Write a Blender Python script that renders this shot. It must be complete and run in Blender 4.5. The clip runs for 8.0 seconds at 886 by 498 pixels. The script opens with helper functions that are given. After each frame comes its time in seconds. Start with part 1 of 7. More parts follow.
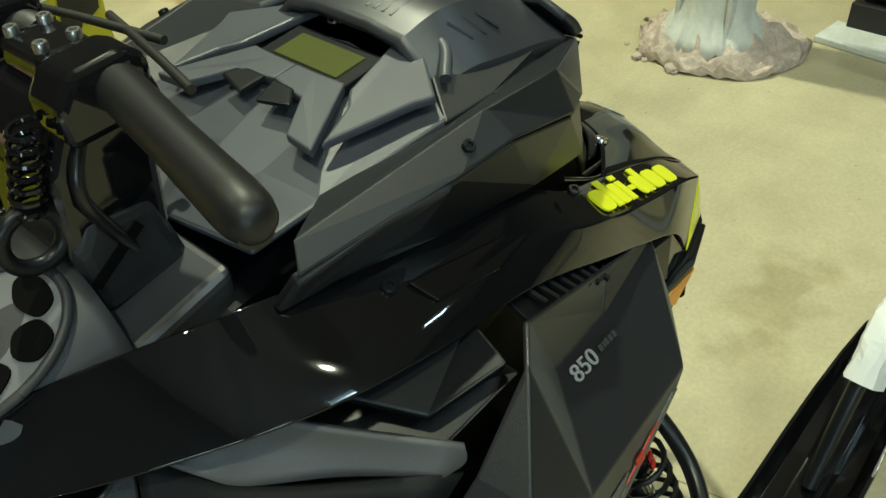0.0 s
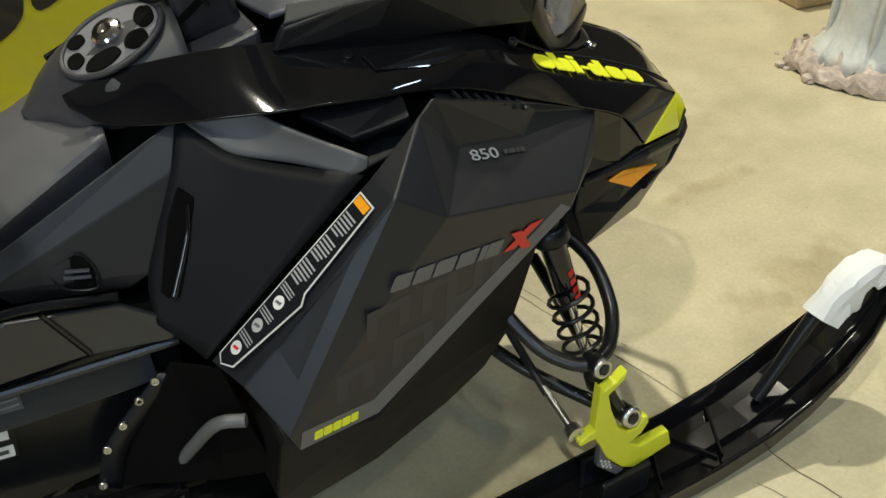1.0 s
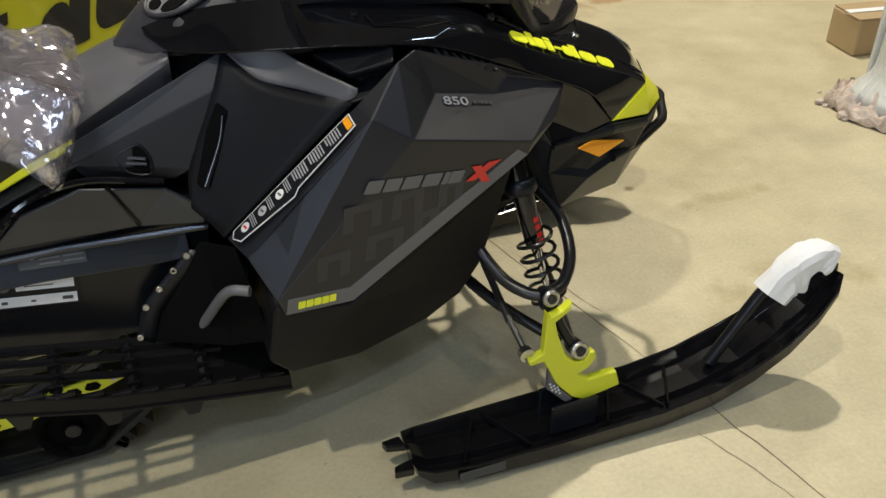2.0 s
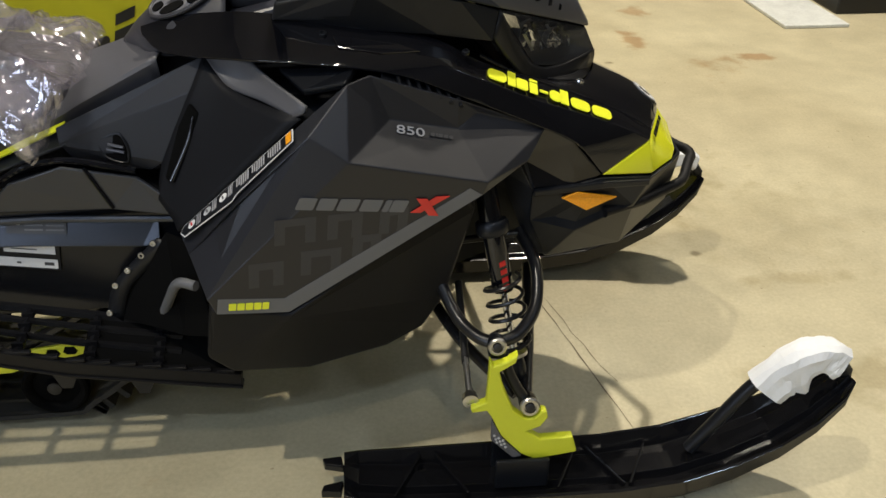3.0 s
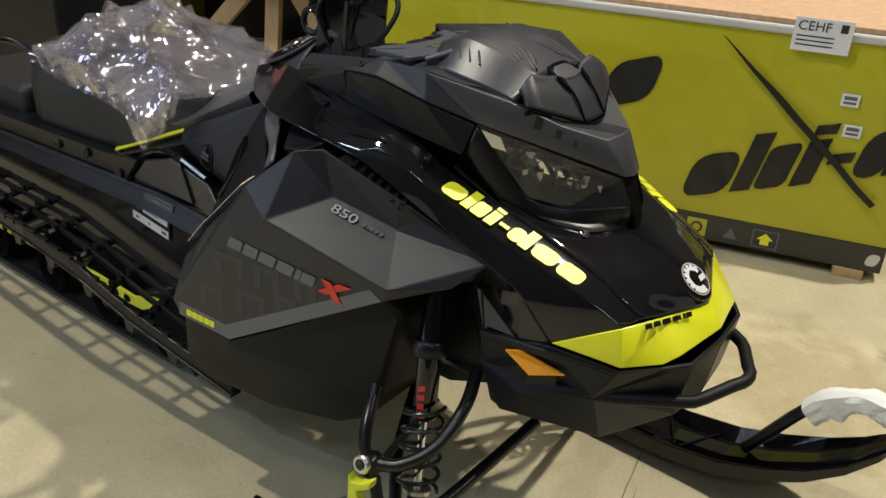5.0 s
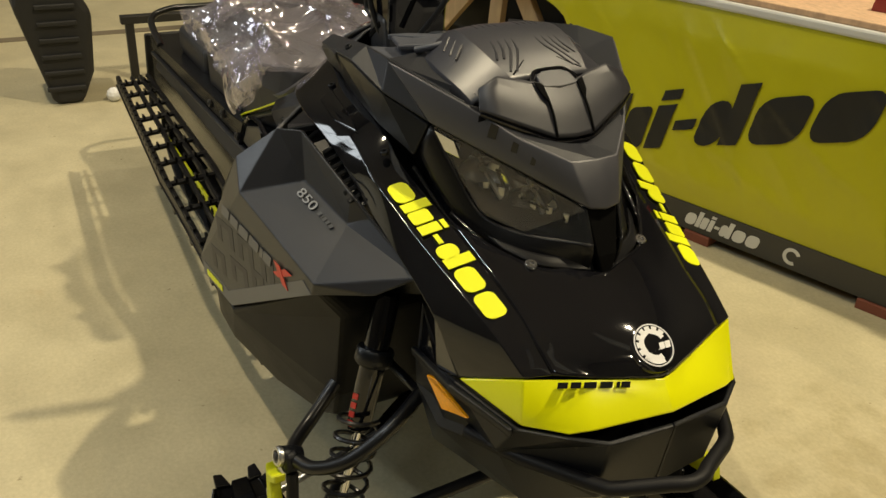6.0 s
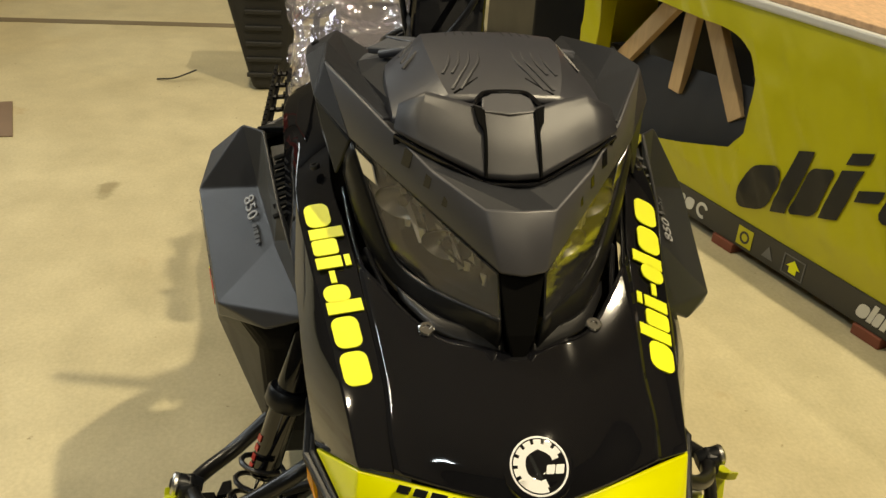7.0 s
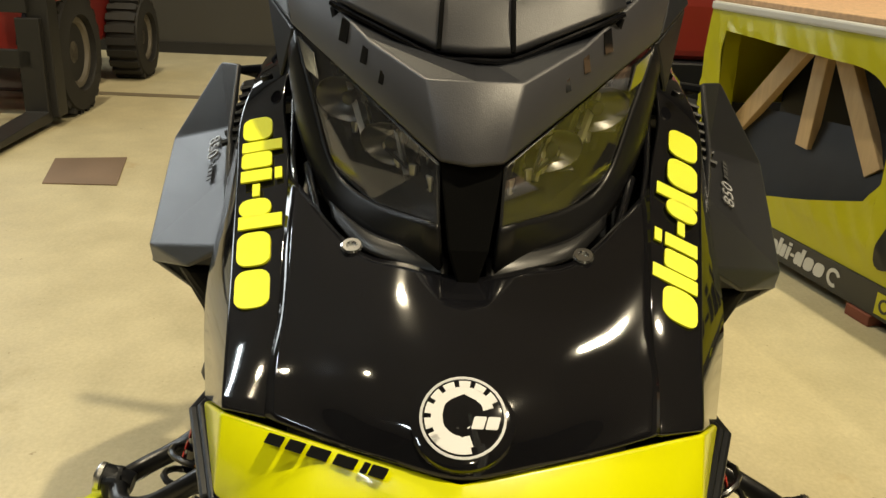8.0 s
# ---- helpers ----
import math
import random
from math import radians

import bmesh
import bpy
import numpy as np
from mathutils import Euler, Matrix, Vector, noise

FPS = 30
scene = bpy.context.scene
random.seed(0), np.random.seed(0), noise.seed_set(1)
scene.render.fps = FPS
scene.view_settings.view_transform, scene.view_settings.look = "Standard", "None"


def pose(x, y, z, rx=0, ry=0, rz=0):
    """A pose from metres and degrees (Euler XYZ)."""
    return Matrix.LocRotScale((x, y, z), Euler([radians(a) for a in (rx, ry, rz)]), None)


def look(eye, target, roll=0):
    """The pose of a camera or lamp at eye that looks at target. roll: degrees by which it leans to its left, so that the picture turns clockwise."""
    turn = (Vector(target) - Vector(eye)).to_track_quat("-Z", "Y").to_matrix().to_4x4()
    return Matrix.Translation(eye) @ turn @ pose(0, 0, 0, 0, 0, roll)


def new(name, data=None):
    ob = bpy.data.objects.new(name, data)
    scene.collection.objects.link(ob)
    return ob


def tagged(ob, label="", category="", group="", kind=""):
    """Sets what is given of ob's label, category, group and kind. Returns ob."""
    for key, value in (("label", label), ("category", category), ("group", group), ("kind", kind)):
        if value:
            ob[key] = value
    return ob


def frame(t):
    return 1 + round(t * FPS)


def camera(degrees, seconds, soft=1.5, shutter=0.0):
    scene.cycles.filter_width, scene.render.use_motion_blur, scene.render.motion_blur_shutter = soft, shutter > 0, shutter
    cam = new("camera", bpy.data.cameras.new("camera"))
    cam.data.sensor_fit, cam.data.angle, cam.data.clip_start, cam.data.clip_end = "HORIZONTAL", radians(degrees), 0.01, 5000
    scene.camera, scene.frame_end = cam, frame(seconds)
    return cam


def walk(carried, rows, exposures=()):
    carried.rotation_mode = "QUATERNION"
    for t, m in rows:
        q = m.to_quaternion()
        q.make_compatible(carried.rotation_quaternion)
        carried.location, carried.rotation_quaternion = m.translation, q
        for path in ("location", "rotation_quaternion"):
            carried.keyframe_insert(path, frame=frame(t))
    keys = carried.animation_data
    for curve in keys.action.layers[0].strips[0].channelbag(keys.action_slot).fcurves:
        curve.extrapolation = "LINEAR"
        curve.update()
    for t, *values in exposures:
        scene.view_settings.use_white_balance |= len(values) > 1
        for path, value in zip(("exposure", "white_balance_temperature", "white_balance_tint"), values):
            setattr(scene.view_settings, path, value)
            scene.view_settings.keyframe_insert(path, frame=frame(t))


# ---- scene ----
cam = camera(54.0, 8.0)
PATH = [
    (0, (-0.661, -0.632, 1.384), (0.459, 0.458, 0.135), -3.1),
    (0.5, (-0.695, -0.915, 1.367), (0.283, 0.347, 0.162), -1.7),
    (1, (-0.705, -1.211, 1.381), (0.059, 0.202, 0.189), -1.6),
    (1.5, (-0.731, -1.494, 1.372), (-0.054, -0.01, 0.215), -1.2),
    (2, (-0.669, -1.636, 1.391), (-0.087, -0.073, 0.287), -0.3),
    (2.2, (-0.587, -1.679, 1.382), (-0.074, -0.071, 0.308), 0.0),
    (3.3, (-0.086, -1.72, 1.394), (-0.087, -0.005, 0.366), 1.1),
    (3.5, (0.015, -1.725, 1.4), (-0.105, 0.004, 0.402), 1.3),
    (4, (0.327, -1.698, 1.388), (-0.091, -0.007, 0.404), 2.0),
    (4.5, (0.604, -1.58, 1.39), (-0.135, 0.011, 0.43), 2.7),
    (5, (0.79, -1.313, 1.402), (-0.265, 0.123, 0.494), 3.2),
    (5.2, (0.857, -1.219, 1.407), (-0.322, 0.123, 0.507), 2.6),
    (6.3, (1.14, -0.576, 1.37), (-0.472, 0.14, 0.428), 4.4),
    (6.5, (1.11, -0.461, 1.366), (-0.536, 0.177, 0.426), 5.8),
    (7, (1.045, -0.242, 1.323), (-0.704, 0.073, 0.403), 4.0),
    (7.5, (0.964, -0.046, 1.223), (-0.827, -0.04, 0.333), 0.6),
    (8, (0.914, -0.013, 1.035), (-0.963, -0.035, 0.347), 2.3),
]
EXPOSURE = [(0.0, -0.88, 5950, -14), (0.8, -0.78, 5950, 1), (1.5, -0.78, 5850, 11), (3.5, -0.74, 5950, 13), (5.0, -0.79, 5850, 12), (6.4, -0.89, 7400, 7), (7.0, -0.76, 7400, 7), (8.0, -0.70, 7200, 7)]
walk(cam, [(t, look(eye, target, roll)) for t, eye, target, roll in PATH], EXPOSURE)

# ---------- light ----------
world = bpy.data.worlds.new("hall_air")
scene.world = world
world.use_nodes = True
world.node_tree.nodes["Background"].inputs["Color"].default_value = (0.7, 0.62, 0.45, 1)
world.node_tree.nodes["Background"].inputs["Strength"].default_value = 0.012

HALL_X, HALL_Y, HALL_Z = (-6.35, 9.0), (-8.0, 8.5), 7.5
ROUND_LAMPS = [(-2.67, -1.8, 400), (1.56, 2.80, 850), (0.0, -3.9, 80), (6.2, 1.1, 160), (-2.07, 4.3, 180)]
TUBE_LAMPS = [(-0.9, -5.5, 140), (4.8, -4.8, 80), (-4.6, -7.0, 80)]


# ---------- materials ----------
def node_mat(name, colour, rough=0.5, metal=0.0, grain=0.0, grain_scale=300.0, blotch=0.0, blotch_scale=4.0,
             bump=0.0, coat=0.0, spec=0.5, stretch=(1, 1, 1)):
    """A procedural surface: base colour with large blotches and fine grain, bump and roughness that follow them."""
    m = bpy.data.materials.new(name)
    m.use_nodes = True
    t = m.node_tree
    n, l = t.nodes, t.links
    p = n["Principled BSDF"]
    p.inputs["Metallic"].default_value = metal
    p.inputs["Roughness"].default_value = rough
    p.inputs["Specular IOR Level"].default_value = spec
    p.inputs["Coat Weight"].default_value = coat
    p.inputs["Coat Roughness"].default_value = 0.04
    p.inputs["Base Color"].default_value = (*colour, 1)
    if not (grain or blotch or bump):
        return m
    co = n.new("ShaderNodeTexCoord")
    mp = n.new("ShaderNodeMapping")
    mp.inputs["Scale"].default_value = stretch
    l.new(co.outputs["Object"], mp.inputs["Vector"])
    fine, big = n.new("ShaderNodeTexNoise"), n.new("ShaderNodeTexNoise")
    for tex, sc, det in ((fine, grain_scale, 3), (big, blotch_scale, 6)):
        tex.inputs["Scale"].default_value = sc
        tex.inputs["Detail"].default_value = det
        l.new(mp.outputs["Vector"], tex.inputs["Vector"])
    fac = n.new("ShaderNodeMath")
    fac.operation = "MULTIPLY_ADD"
    l.new(fine.outputs["Fac"], fac.inputs[0])
    fac.inputs[1].default_value = 2 * grain
    fac.inputs[2].default_value = 1 - grain
    fac2 = n.new("ShaderNodeMath")
    fac2.operation = "MULTIPLY_ADD"
    l.new(big.outputs["Fac"], fac2.inputs[0])
    fac2.inputs[1].default_value = 2 * blotch
    fac2.inputs[2].default_value = 1 - blotch
    mul = n.new("ShaderNodeMath")
    mul.operation = "MULTIPLY"
    l.new(fac.outputs[0], mul.inputs[0])
    l.new(fac2.outputs[0], mul.inputs[1])
    mix = n.new("ShaderNodeVectorMath")
    mix.operation = "SCALE"
    mix.inputs[0].default_value = colour
    l.new(mul.outputs[0], mix.inputs["Scale"])
    l.new(mix.outputs[0], p.inputs["Base Color"])
    rr = n.new("ShaderNodeMapRange")
    rr.inputs["To Min"].default_value = max(0.02, rough * 0.8)
    rr.inputs["To Max"].default_value = min(1.0, rough * 1.25)
    l.new(big.outputs["Fac"], rr.inputs["Value"])
    l.new(rr.outputs[0], p.inputs["Roughness"])
    if bump:
        b = n.new("ShaderNodeBump")
        b.inputs["Strength"].default_value = bump
        b.inputs["Distance"].default_value = 0.001
        l.new(fine.outputs["Fac"], b.inputs["Height"])
        l.new(b.outputs["Normal"], p.inputs["Normal"])
    return m


RUST, GREASE, DULL = (0.62, 0.40, 0.24), (0.45, 0.42, 0.36), (0.72, 0.68, 0.58)
# place, half sizes, tone and depth of the floor's stains and darker patches
FLOOR_MARKS = [(1.10, 2.46, 0.07, 0.16, RUST, 0.7), (1.64, 2.18, 0.10, 0.06, RUST, 0.7), (1.26, 2.94, 0.08, 0.10, RUST, 0.6), (0.63, 1.40, 0.03, 0.03, GREASE, 0.9), (0.91, 2.13, 0.03, 0.02, GREASE, 0.9),
                (-1.97, -0.94, 0.07, 0.05, GREASE, 0.7), (0.95, -0.15, 0.25, 0.10, DULL, 0.7), (1.25, -0.55, 0.12, 0.10, RUST, 0.35), (0.75, 0.45, 0.02, 0.02, GREASE, 0.9), (1.0, 0.30, 0.20, 0.04, DULL, 0.6), (-0.6, -1.1, 0.35, 0.12, DULL, 0.6), (-1.3, -1.6, 0.40, 0.08, DULL, 0.6), (0.7, -1.25, 0.30, 0.12, DULL, 0.6),
                # Two broad patches darken the floor between the nose and the crate.
                (0.50, 0.95, 0.50, 0.35, DULL, 0.6), (1.0, 0.65, 0.35, 0.30, DULL, 0.3), (0.60, 1.25, 0.10, 0.04, GREASE, 0.4)]


def floor_mat():
    """Worn yellowish sealed concrete: blotches, rust-brown stains, scuffs and pin holes."""
    m = bpy.data.materials.new("sealed_concrete")
    m.use_nodes = True
    t = m.node_tree
    n, l = t.nodes, t.links
    p = n["Principled BSDF"]
    co = n.new("ShaderNodeTexCoord")
    out = {}
    for key, sc, det, rgh in (("wide", 0.9, 5, 0.55), ("mid", 5.0, 8, 0.65), ("fine", 90.0, 4, 0.6), ("stain", 1.7, 7, 0.6), ("speck", 38.0, 2, 0.5)):
        tex = n.new("ShaderNodeTexNoise")
        tex.inputs["Scale"].default_value = sc
        tex.inputs["Detail"].default_value = det
        tex.inputs["Roughness"].default_value = rgh
        l.new(co.outputs["Object"], tex.inputs["Vector"])
        out[key] = tex.outputs["Fac"]

    def ramp(src, stops):
        r = n.new("ShaderNodeValToRGB")
        r.color_ramp.elements[0].position, r.color_ramp.elements[0].color = stops[0][0], (*stops[0][1], 1)
        r.color_ramp.elements[1].position, r.color_ramp.elements[1].color = stops[1][0], (*stops[1][1], 1)
        l.new(out[src], r.inputs["Fac"])
        return r.outputs["Color"]

    def multiply(a, b):
        x = n.new("ShaderNodeMix")
        x.data_type, x.blend_type = "RGBA", "MULTIPLY"
        x.inputs["Factor"].default_value = 1.0
        l.new(a, x.inputs[6])
        l.new(b, x.inputs[7])
        return x.outputs[2]

    base = ramp("wide", ((0.3, (0.50, 0.44, 0.285)), (0.7, (0.60, 0.54, 0.36))))
    c = multiply(base, ramp("mid", ((0.3, (0.80, 0.80, 0.79)), (0.65, (1.0, 1.0, 1.0)))))
    c = multiply(c, ramp("fine", ((0.3, (0.89, 0.89, 0.88)), (0.7, (1.05, 1.05, 1.05)))))
    c = multiply(c, ramp("stain", ((0.26, (0.72, 0.55, 0.40)), (0.36, (1.0, 1.0, 1.0)))))
    c = multiply(c, ramp("speck", ((0.22, (0.55, 0.5, 0.45)), (0.27, (1.0, 1.0, 1.0)))))
    sep = n.new("ShaderNodeSeparateXYZ")
    wob = n.new("ShaderNodeTexNoise")
    wob.inputs["Scale"].default_value, wob.inputs["Detail"].default_value = 11.0, 5.0
    l.new(co.outputs["Object"], wob.inputs["Vector"])
    l.new(co.outputs["Object"], sep.inputs[0])

    def math_node(op, a, b, clamp=False):
        x = n.new("ShaderNodeMath")
        x.operation, x.use_clamp = op, clamp
        for i, q in enumerate((a, b)):
            if isinstance(q, (int, float)):
                x.inputs[i].default_value = q
            else:
                l.new(q, x.inputs[i])
        return x.outputs[0]
    for x0, y0, rx, ry, tone, deep in FLOOR_MARKS:
        dx = math_node("DIVIDE", math_node("SUBTRACT", sep.outputs[0], x0), rx)
        dy = math_node("DIVIDE", math_node("SUBTRACT", sep.outputs[1], y0), ry)
        d = math_node("SQRT", math_node("ADD", math_node("MULTIPLY", dx, dx), math_node("MULTIPLY", dy, dy)), 0)
        d = math_node("ADD", d, math_node("MULTIPLY", math_node("SUBTRACT", wob.outputs["Fac"], 0.5), 2.6))
        fac = math_node("MULTIPLY", math_node("MULTIPLY", math_node("SUBTRACT", 1.1, d), 1.6, True), deep)
        x = n.new("ShaderNodeMix")
        x.data_type, x.blend_type = "RGBA", "MULTIPLY"
        l.new(fac, x.inputs["Factor"])
        l.new(c, x.inputs[6])
        x.inputs[7].default_value = (*tone, 1)
        c = x.outputs[2]
    l.new(c, p.inputs["Base Color"])
    rr = n.new("ShaderNodeMapRange")
    rr.inputs["To Min"].default_value, rr.inputs["To Max"].default_value = 0.38, 0.62
    l.new(out["mid"], rr.inputs["Value"])
    l.new(rr.outputs[0], p.inputs["Roughness"])
    b = n.new("ShaderNodeBump")
    b.inputs["Strength"].default_value, b.inputs["Distance"].default_value = 0.25, 0.002
    l.new(out["fine"], b.inputs["Height"])
    l.new(b.outputs["Normal"], p.inputs["Normal"])
    return m


def film_mat(name, clear=0.55, haze=0.10, tint=(0.9, 0.9, 0.92), crease=0.0, gloss=0.75):
    """Thin clear plastic: mostly see-through, glossy glints, a little milky haze."""
    m = bpy.data.materials.new(name)
    m.use_nodes = True
    t = m.node_tree
    n, l = t.nodes, t.links
    n.remove(n["Principled BSDF"])
    tr, gl, df = n.new("ShaderNodeBsdfTransparent"), n.new("ShaderNodeBsdfGlossy"), n.new("ShaderNodeBsdfDiffuse")
    gl.inputs["Color"].default_value = (0.93, 0.90, 1.0, 1)
    gl.inputs["Roughness"].default_value = 0.07 if crease else 0.02
    if crease:
        co, nz, bp = n.new("ShaderNodeTexCoord"), n.new("ShaderNodeTexNoise"), n.new("ShaderNodeBump")
        nz.inputs["Scale"].default_value, nz.inputs["Detail"].default_value, nz.inputs["Distortion"].default_value = 7.0, 1.5, 1.2
        bp.inputs["Strength"].default_value, bp.inputs["Distance"].default_value = crease, 0.030
        l.new(co.outputs["Object"], nz.inputs["Vector"])
        sub, rid = n.new("ShaderNodeMath"), n.new("ShaderNodeMath")
        sub.operation, sub.inputs[1].default_value = "SUBTRACT", 0.5
        rid.operation = "ABSOLUTE"
        l.new(nz.outputs["Fac"], sub.inputs[0])
        l.new(sub.outputs[0], rid.inputs[0])
        l.new(rid.outputs[0], bp.inputs["Height"])
        l.new(bp.outputs["Normal"], gl.inputs["Normal"])
        l.new(bp.outputs["Normal"], df.inputs["Normal"])
    df.inputs["Color"].default_value = (*tint, 1)
    a, b = n.new("ShaderNodeMixShader"), n.new("ShaderNodeMixShader")
    a.inputs["Fac"].default_value = haze
    l.new(tr.outputs[0], a.inputs[1])
    l.new(df.outputs[0], a.inputs[2])
    lw = n.new("ShaderNodeLayerWeight")
    lw.inputs["Blend"].default_value = 0.5
    pw = n.new("ShaderNodeMath")
    pw.operation = "POWER"
    pw.inputs[1].default_value = 3.0
    l.new(lw.outputs["Facing"], pw.inputs[0])
    ad = n.new("ShaderNodeMath")
    ad.operation = "MULTIPLY_ADD"
    ad.inputs[1].default_value = gloss
    ad.inputs[2].default_value = 0.54 - clear / 2 - 0.1
    l.new(pw.outputs[0], ad.inputs[0])
    l.new(ad.outputs[0], b.inputs["Fac"])
    l.new(a.outputs[0], b.inputs[1])
    l.new(gl.outputs[0], b.inputs[2])
    l.new(b.outputs[0], n["Material Output"].inputs["Surface"])
    return m


def glow_mat(name, colour, strength):
    m = bpy.data.materials.new(name)
    m.use_nodes = True
    p = m.node_tree.nodes["Principled BSDF"]
    p.inputs["Emission Color"].default_value = (*colour, 1)
    p.inputs["Emission Strength"].default_value = strength
    return m


M_FLOOR = floor_mat()
M_MATTE = node_mat("textured_charcoal_plastic", (0.0150, 0.0165, 0.0215), 0.42, grain=0.15, grain_scale=900, blotch=0.12, bump=0.25, spec=0.42)
M_DOME = node_mat("charcoal_dome_plastic", (0.034, 0.035, 0.045), 0.34, grain=0.12, grain_scale=900, blotch=0.08, bump=0.15, spec=0.85)
M_POD = node_mat("charcoal_hood_plastic", (0.045, 0.0455, 0.056), 0.40, grain=0.12, grain_scale=900, blotch=0.08, bump=0.22, spec=0.75)
M_PANEL = node_mat("cool_sheen_charcoal_panel", (0.0145, 0.015, 0.019), 0.38, grain=0.15, grain_scale=900, blotch=0.12, bump=0.22, spec=0.46)
# Blue-tinted sheen puts the cool light's gloss into the panel material.
for key, val in (("Sheen Weight", 0.06), ("Sheen Roughness", 0.35), ("Sheen Tint", (0.62, 0.80, 1.0, 1))):
    M_PANEL.node_tree.nodes["Principled BSDF"].inputs[key].default_value = val
# Same plastic as the dome; the darker tone holds the visor's shade.
M_VISOR = node_mat("shaded_visor_plastic", (0.025, 0.0255, 0.032), 0.42, grain=0.12, grain_scale=900, blotch=0.08, bump=0.2, spec=0.6)
M_SLATE = node_mat("slate_knee_plastic", (0.070, 0.075, 0.092), 0.42, grain=0.12, grain_scale=800, blotch=0.1, bump=0.2)
M_KNEE = node_mat("matte_knee_plastic", (0.0105, 0.011, 0.013), 0.46, grain=0.15, grain_scale=900, blotch=0.12, bump=0.25, spec=0.13)
M_TANK = node_mat("smooth_dark_tank_plastic", (0.020, 0.022, 0.027), 0.34, grain=0.1, grain_scale=700, blotch=0.12, bump=0.12, spec=0.65)
M_SCOOP = node_mat("pale_scoop_plastic", (0.092, 0.092, 0.100), 0.45, grain=0.12, grain_scale=800, blotch=0.1, bump=0.2)
M_GLOSS = node_mat("gloss_black_paint", (0.006, 0.006, 0.0075), 0.05, coat=0.0, spec=0.6)
M_SATIN = node_mat("satin_black_plastic", (0.008, 0.009, 0.0115), 0.34, grain=0.1, blotch=0.15, bump=0.1, spec=0.3)
M_FRAME = node_mat("black_powder_coat", (0.009, 0.009, 0.010), 0.28, grain=0.1, blotch=0.15, bump=0.08)
M_BELLY = node_mat("dull_black_moulding", (0.0075, 0.0075, 0.0085), 0.5, grain=0.15, grain_scale=600, blotch=0.2, blotch_scale=9, bump=0.2, spec=0.22)
M_BOARD = node_mat("worn_black_board_metal", (0.007, 0.007, 0.008), 0.34, grain=0.15, grain_scale=200, blotch=0.25, blotch_scale=20, bump=0.1, spec=0.2)
# Near-black that puts shade into gaps, slots and wells; also on black parts.
M_RECESS = node_mat("dead_black_shade_and_parts", (0.004, 0.004, 0.004), 0.8, blotch=0.1, spec=0.05)
M_RUBBER = node_mat("black_rubber", (0.014, 0.014, 0.014), 0.62, grain=0.2, grain_scale=500, blotch=0.2, bump=0.4)
M_SEAT = node_mat("black_seat_vinyl", (0.016, 0.016, 0.018), 0.5, grain=0.15, grain_scale=700, blotch=0.1, bump=0.35)
# Same sheet as M_TUNNEL, darkened to carry the shade on the tunnel side.
M_TUNSIDE = node_mat("shaded_tunnel_sheet", (0.024, 0.025, 0.029), 0.24, metal=0.7, blotch=0.15, grain=0.05)
M_TUNNEL = node_mat("black_anodised_sheet", (0.066, 0.072, 0.086), 0.30, metal=0.8, blotch=0.15, grain=0.05)
M_YELLOW = node_mat("acid_yellow_paint", (0.80, 0.82, 0.012), 0.25, blotch=0.03, grain=0.02, coat=0.3)
M_SPINDLE = node_mat("acid_yellow_cast_metal", (0.62, 0.66, 0.02), 0.4, blotch=0.1, grain=0.08, grain_scale=400, bump=0.2)
M_LETTER = node_mat("acid_yellow_vinyl", (0.84, 0.88, 0.02), 0.35, blotch=0.02, grain=0.01)
M_ORANGE = node_mat("amber_reflector", (0.85, 0.34, 0.01), 0.2, grain=0.2, grain_scale=260, bump=0.3)
M_RED = node_mat("red_vinyl", (0.62, 0.03, 0.02), 0.4, blotch=0.03)
M_GREY = node_mat("grey_vinyl", (0.125, 0.128, 0.135), 0.45, blotch=0.06)
M_DGREY = node_mat("dark_grey_vinyl", (0.052, 0.053, 0.057), 0.5, blotch=0.06)
M_GHOST = node_mat("faint_grey_print", (0.033, 0.033, 0.038), 0.5, blotch=0.05)
M_WHITE = node_mat("white_vinyl", (0.72, 0.72, 0.72), 0.4, blotch=0.04)
M_SILVER = node_mat("silver_label", (0.55, 0.56, 0.58), 0.35, metal=0.3, blotch=0.1)
M_MARK = node_mat("pale_grey_print", (0.36, 0.365, 0.39), 0.45, blotch=0.08)
M_BUMPER = node_mat("dull_black_tube", (0.006, 0.006, 0.007), 0.5, grain=0.1, blotch=0.1, spec=0.25)
M_STEEL = node_mat("bright_zinc_steel", (0.55, 0.55, 0.54), 0.3, metal=1.0, blotch=0.12)
M_CHROME = node_mat("chrome", (0.75, 0.75, 0.76), 0.12, metal=1.0, blotch=0.05)
M_LCD = node_mat("olive_display_glass", (0.10, 0.11, 0.035), 0.15, blotch=0.05)
M_LENS = film_mat("clear_lens", 0.80, 0.02, tint=(0.4, 0.4, 0.38), gloss=0.45)
M_FILM = film_mat("crumpled_clear_film", 0.56, 0.065, tint=(0.90, 0.86, 0.98), crease=0.9, gloss=0.95)
M_REFLECT = node_mat("headlight_reflector", (0.50, 0.49, 0.46), 0.34, metal=0.9, blotch=0.1)
M_SMOKED = node_mat("smoked_reflector", (0.085, 0.083, 0.078), 0.33, metal=0.8, blotch=0.35, blotch_scale=30)
M_BOWL = node_mat("smoked_lamp_housing", (0.010, 0.010, 0.010), 0.22, blotch=0.3, blotch_scale=26)
M_PAPER = node_mat("white_wrapping_paper", (0.78, 0.79, 0.80), 0.75, blotch=0.06, blotch_scale=25, grain=0.03)
M_BANNER = node_mat("yellow_banner_film", (0.47, 0.45, 0.016), 0.30, blotch=0.10, blotch_scale=3, grain=0.03)
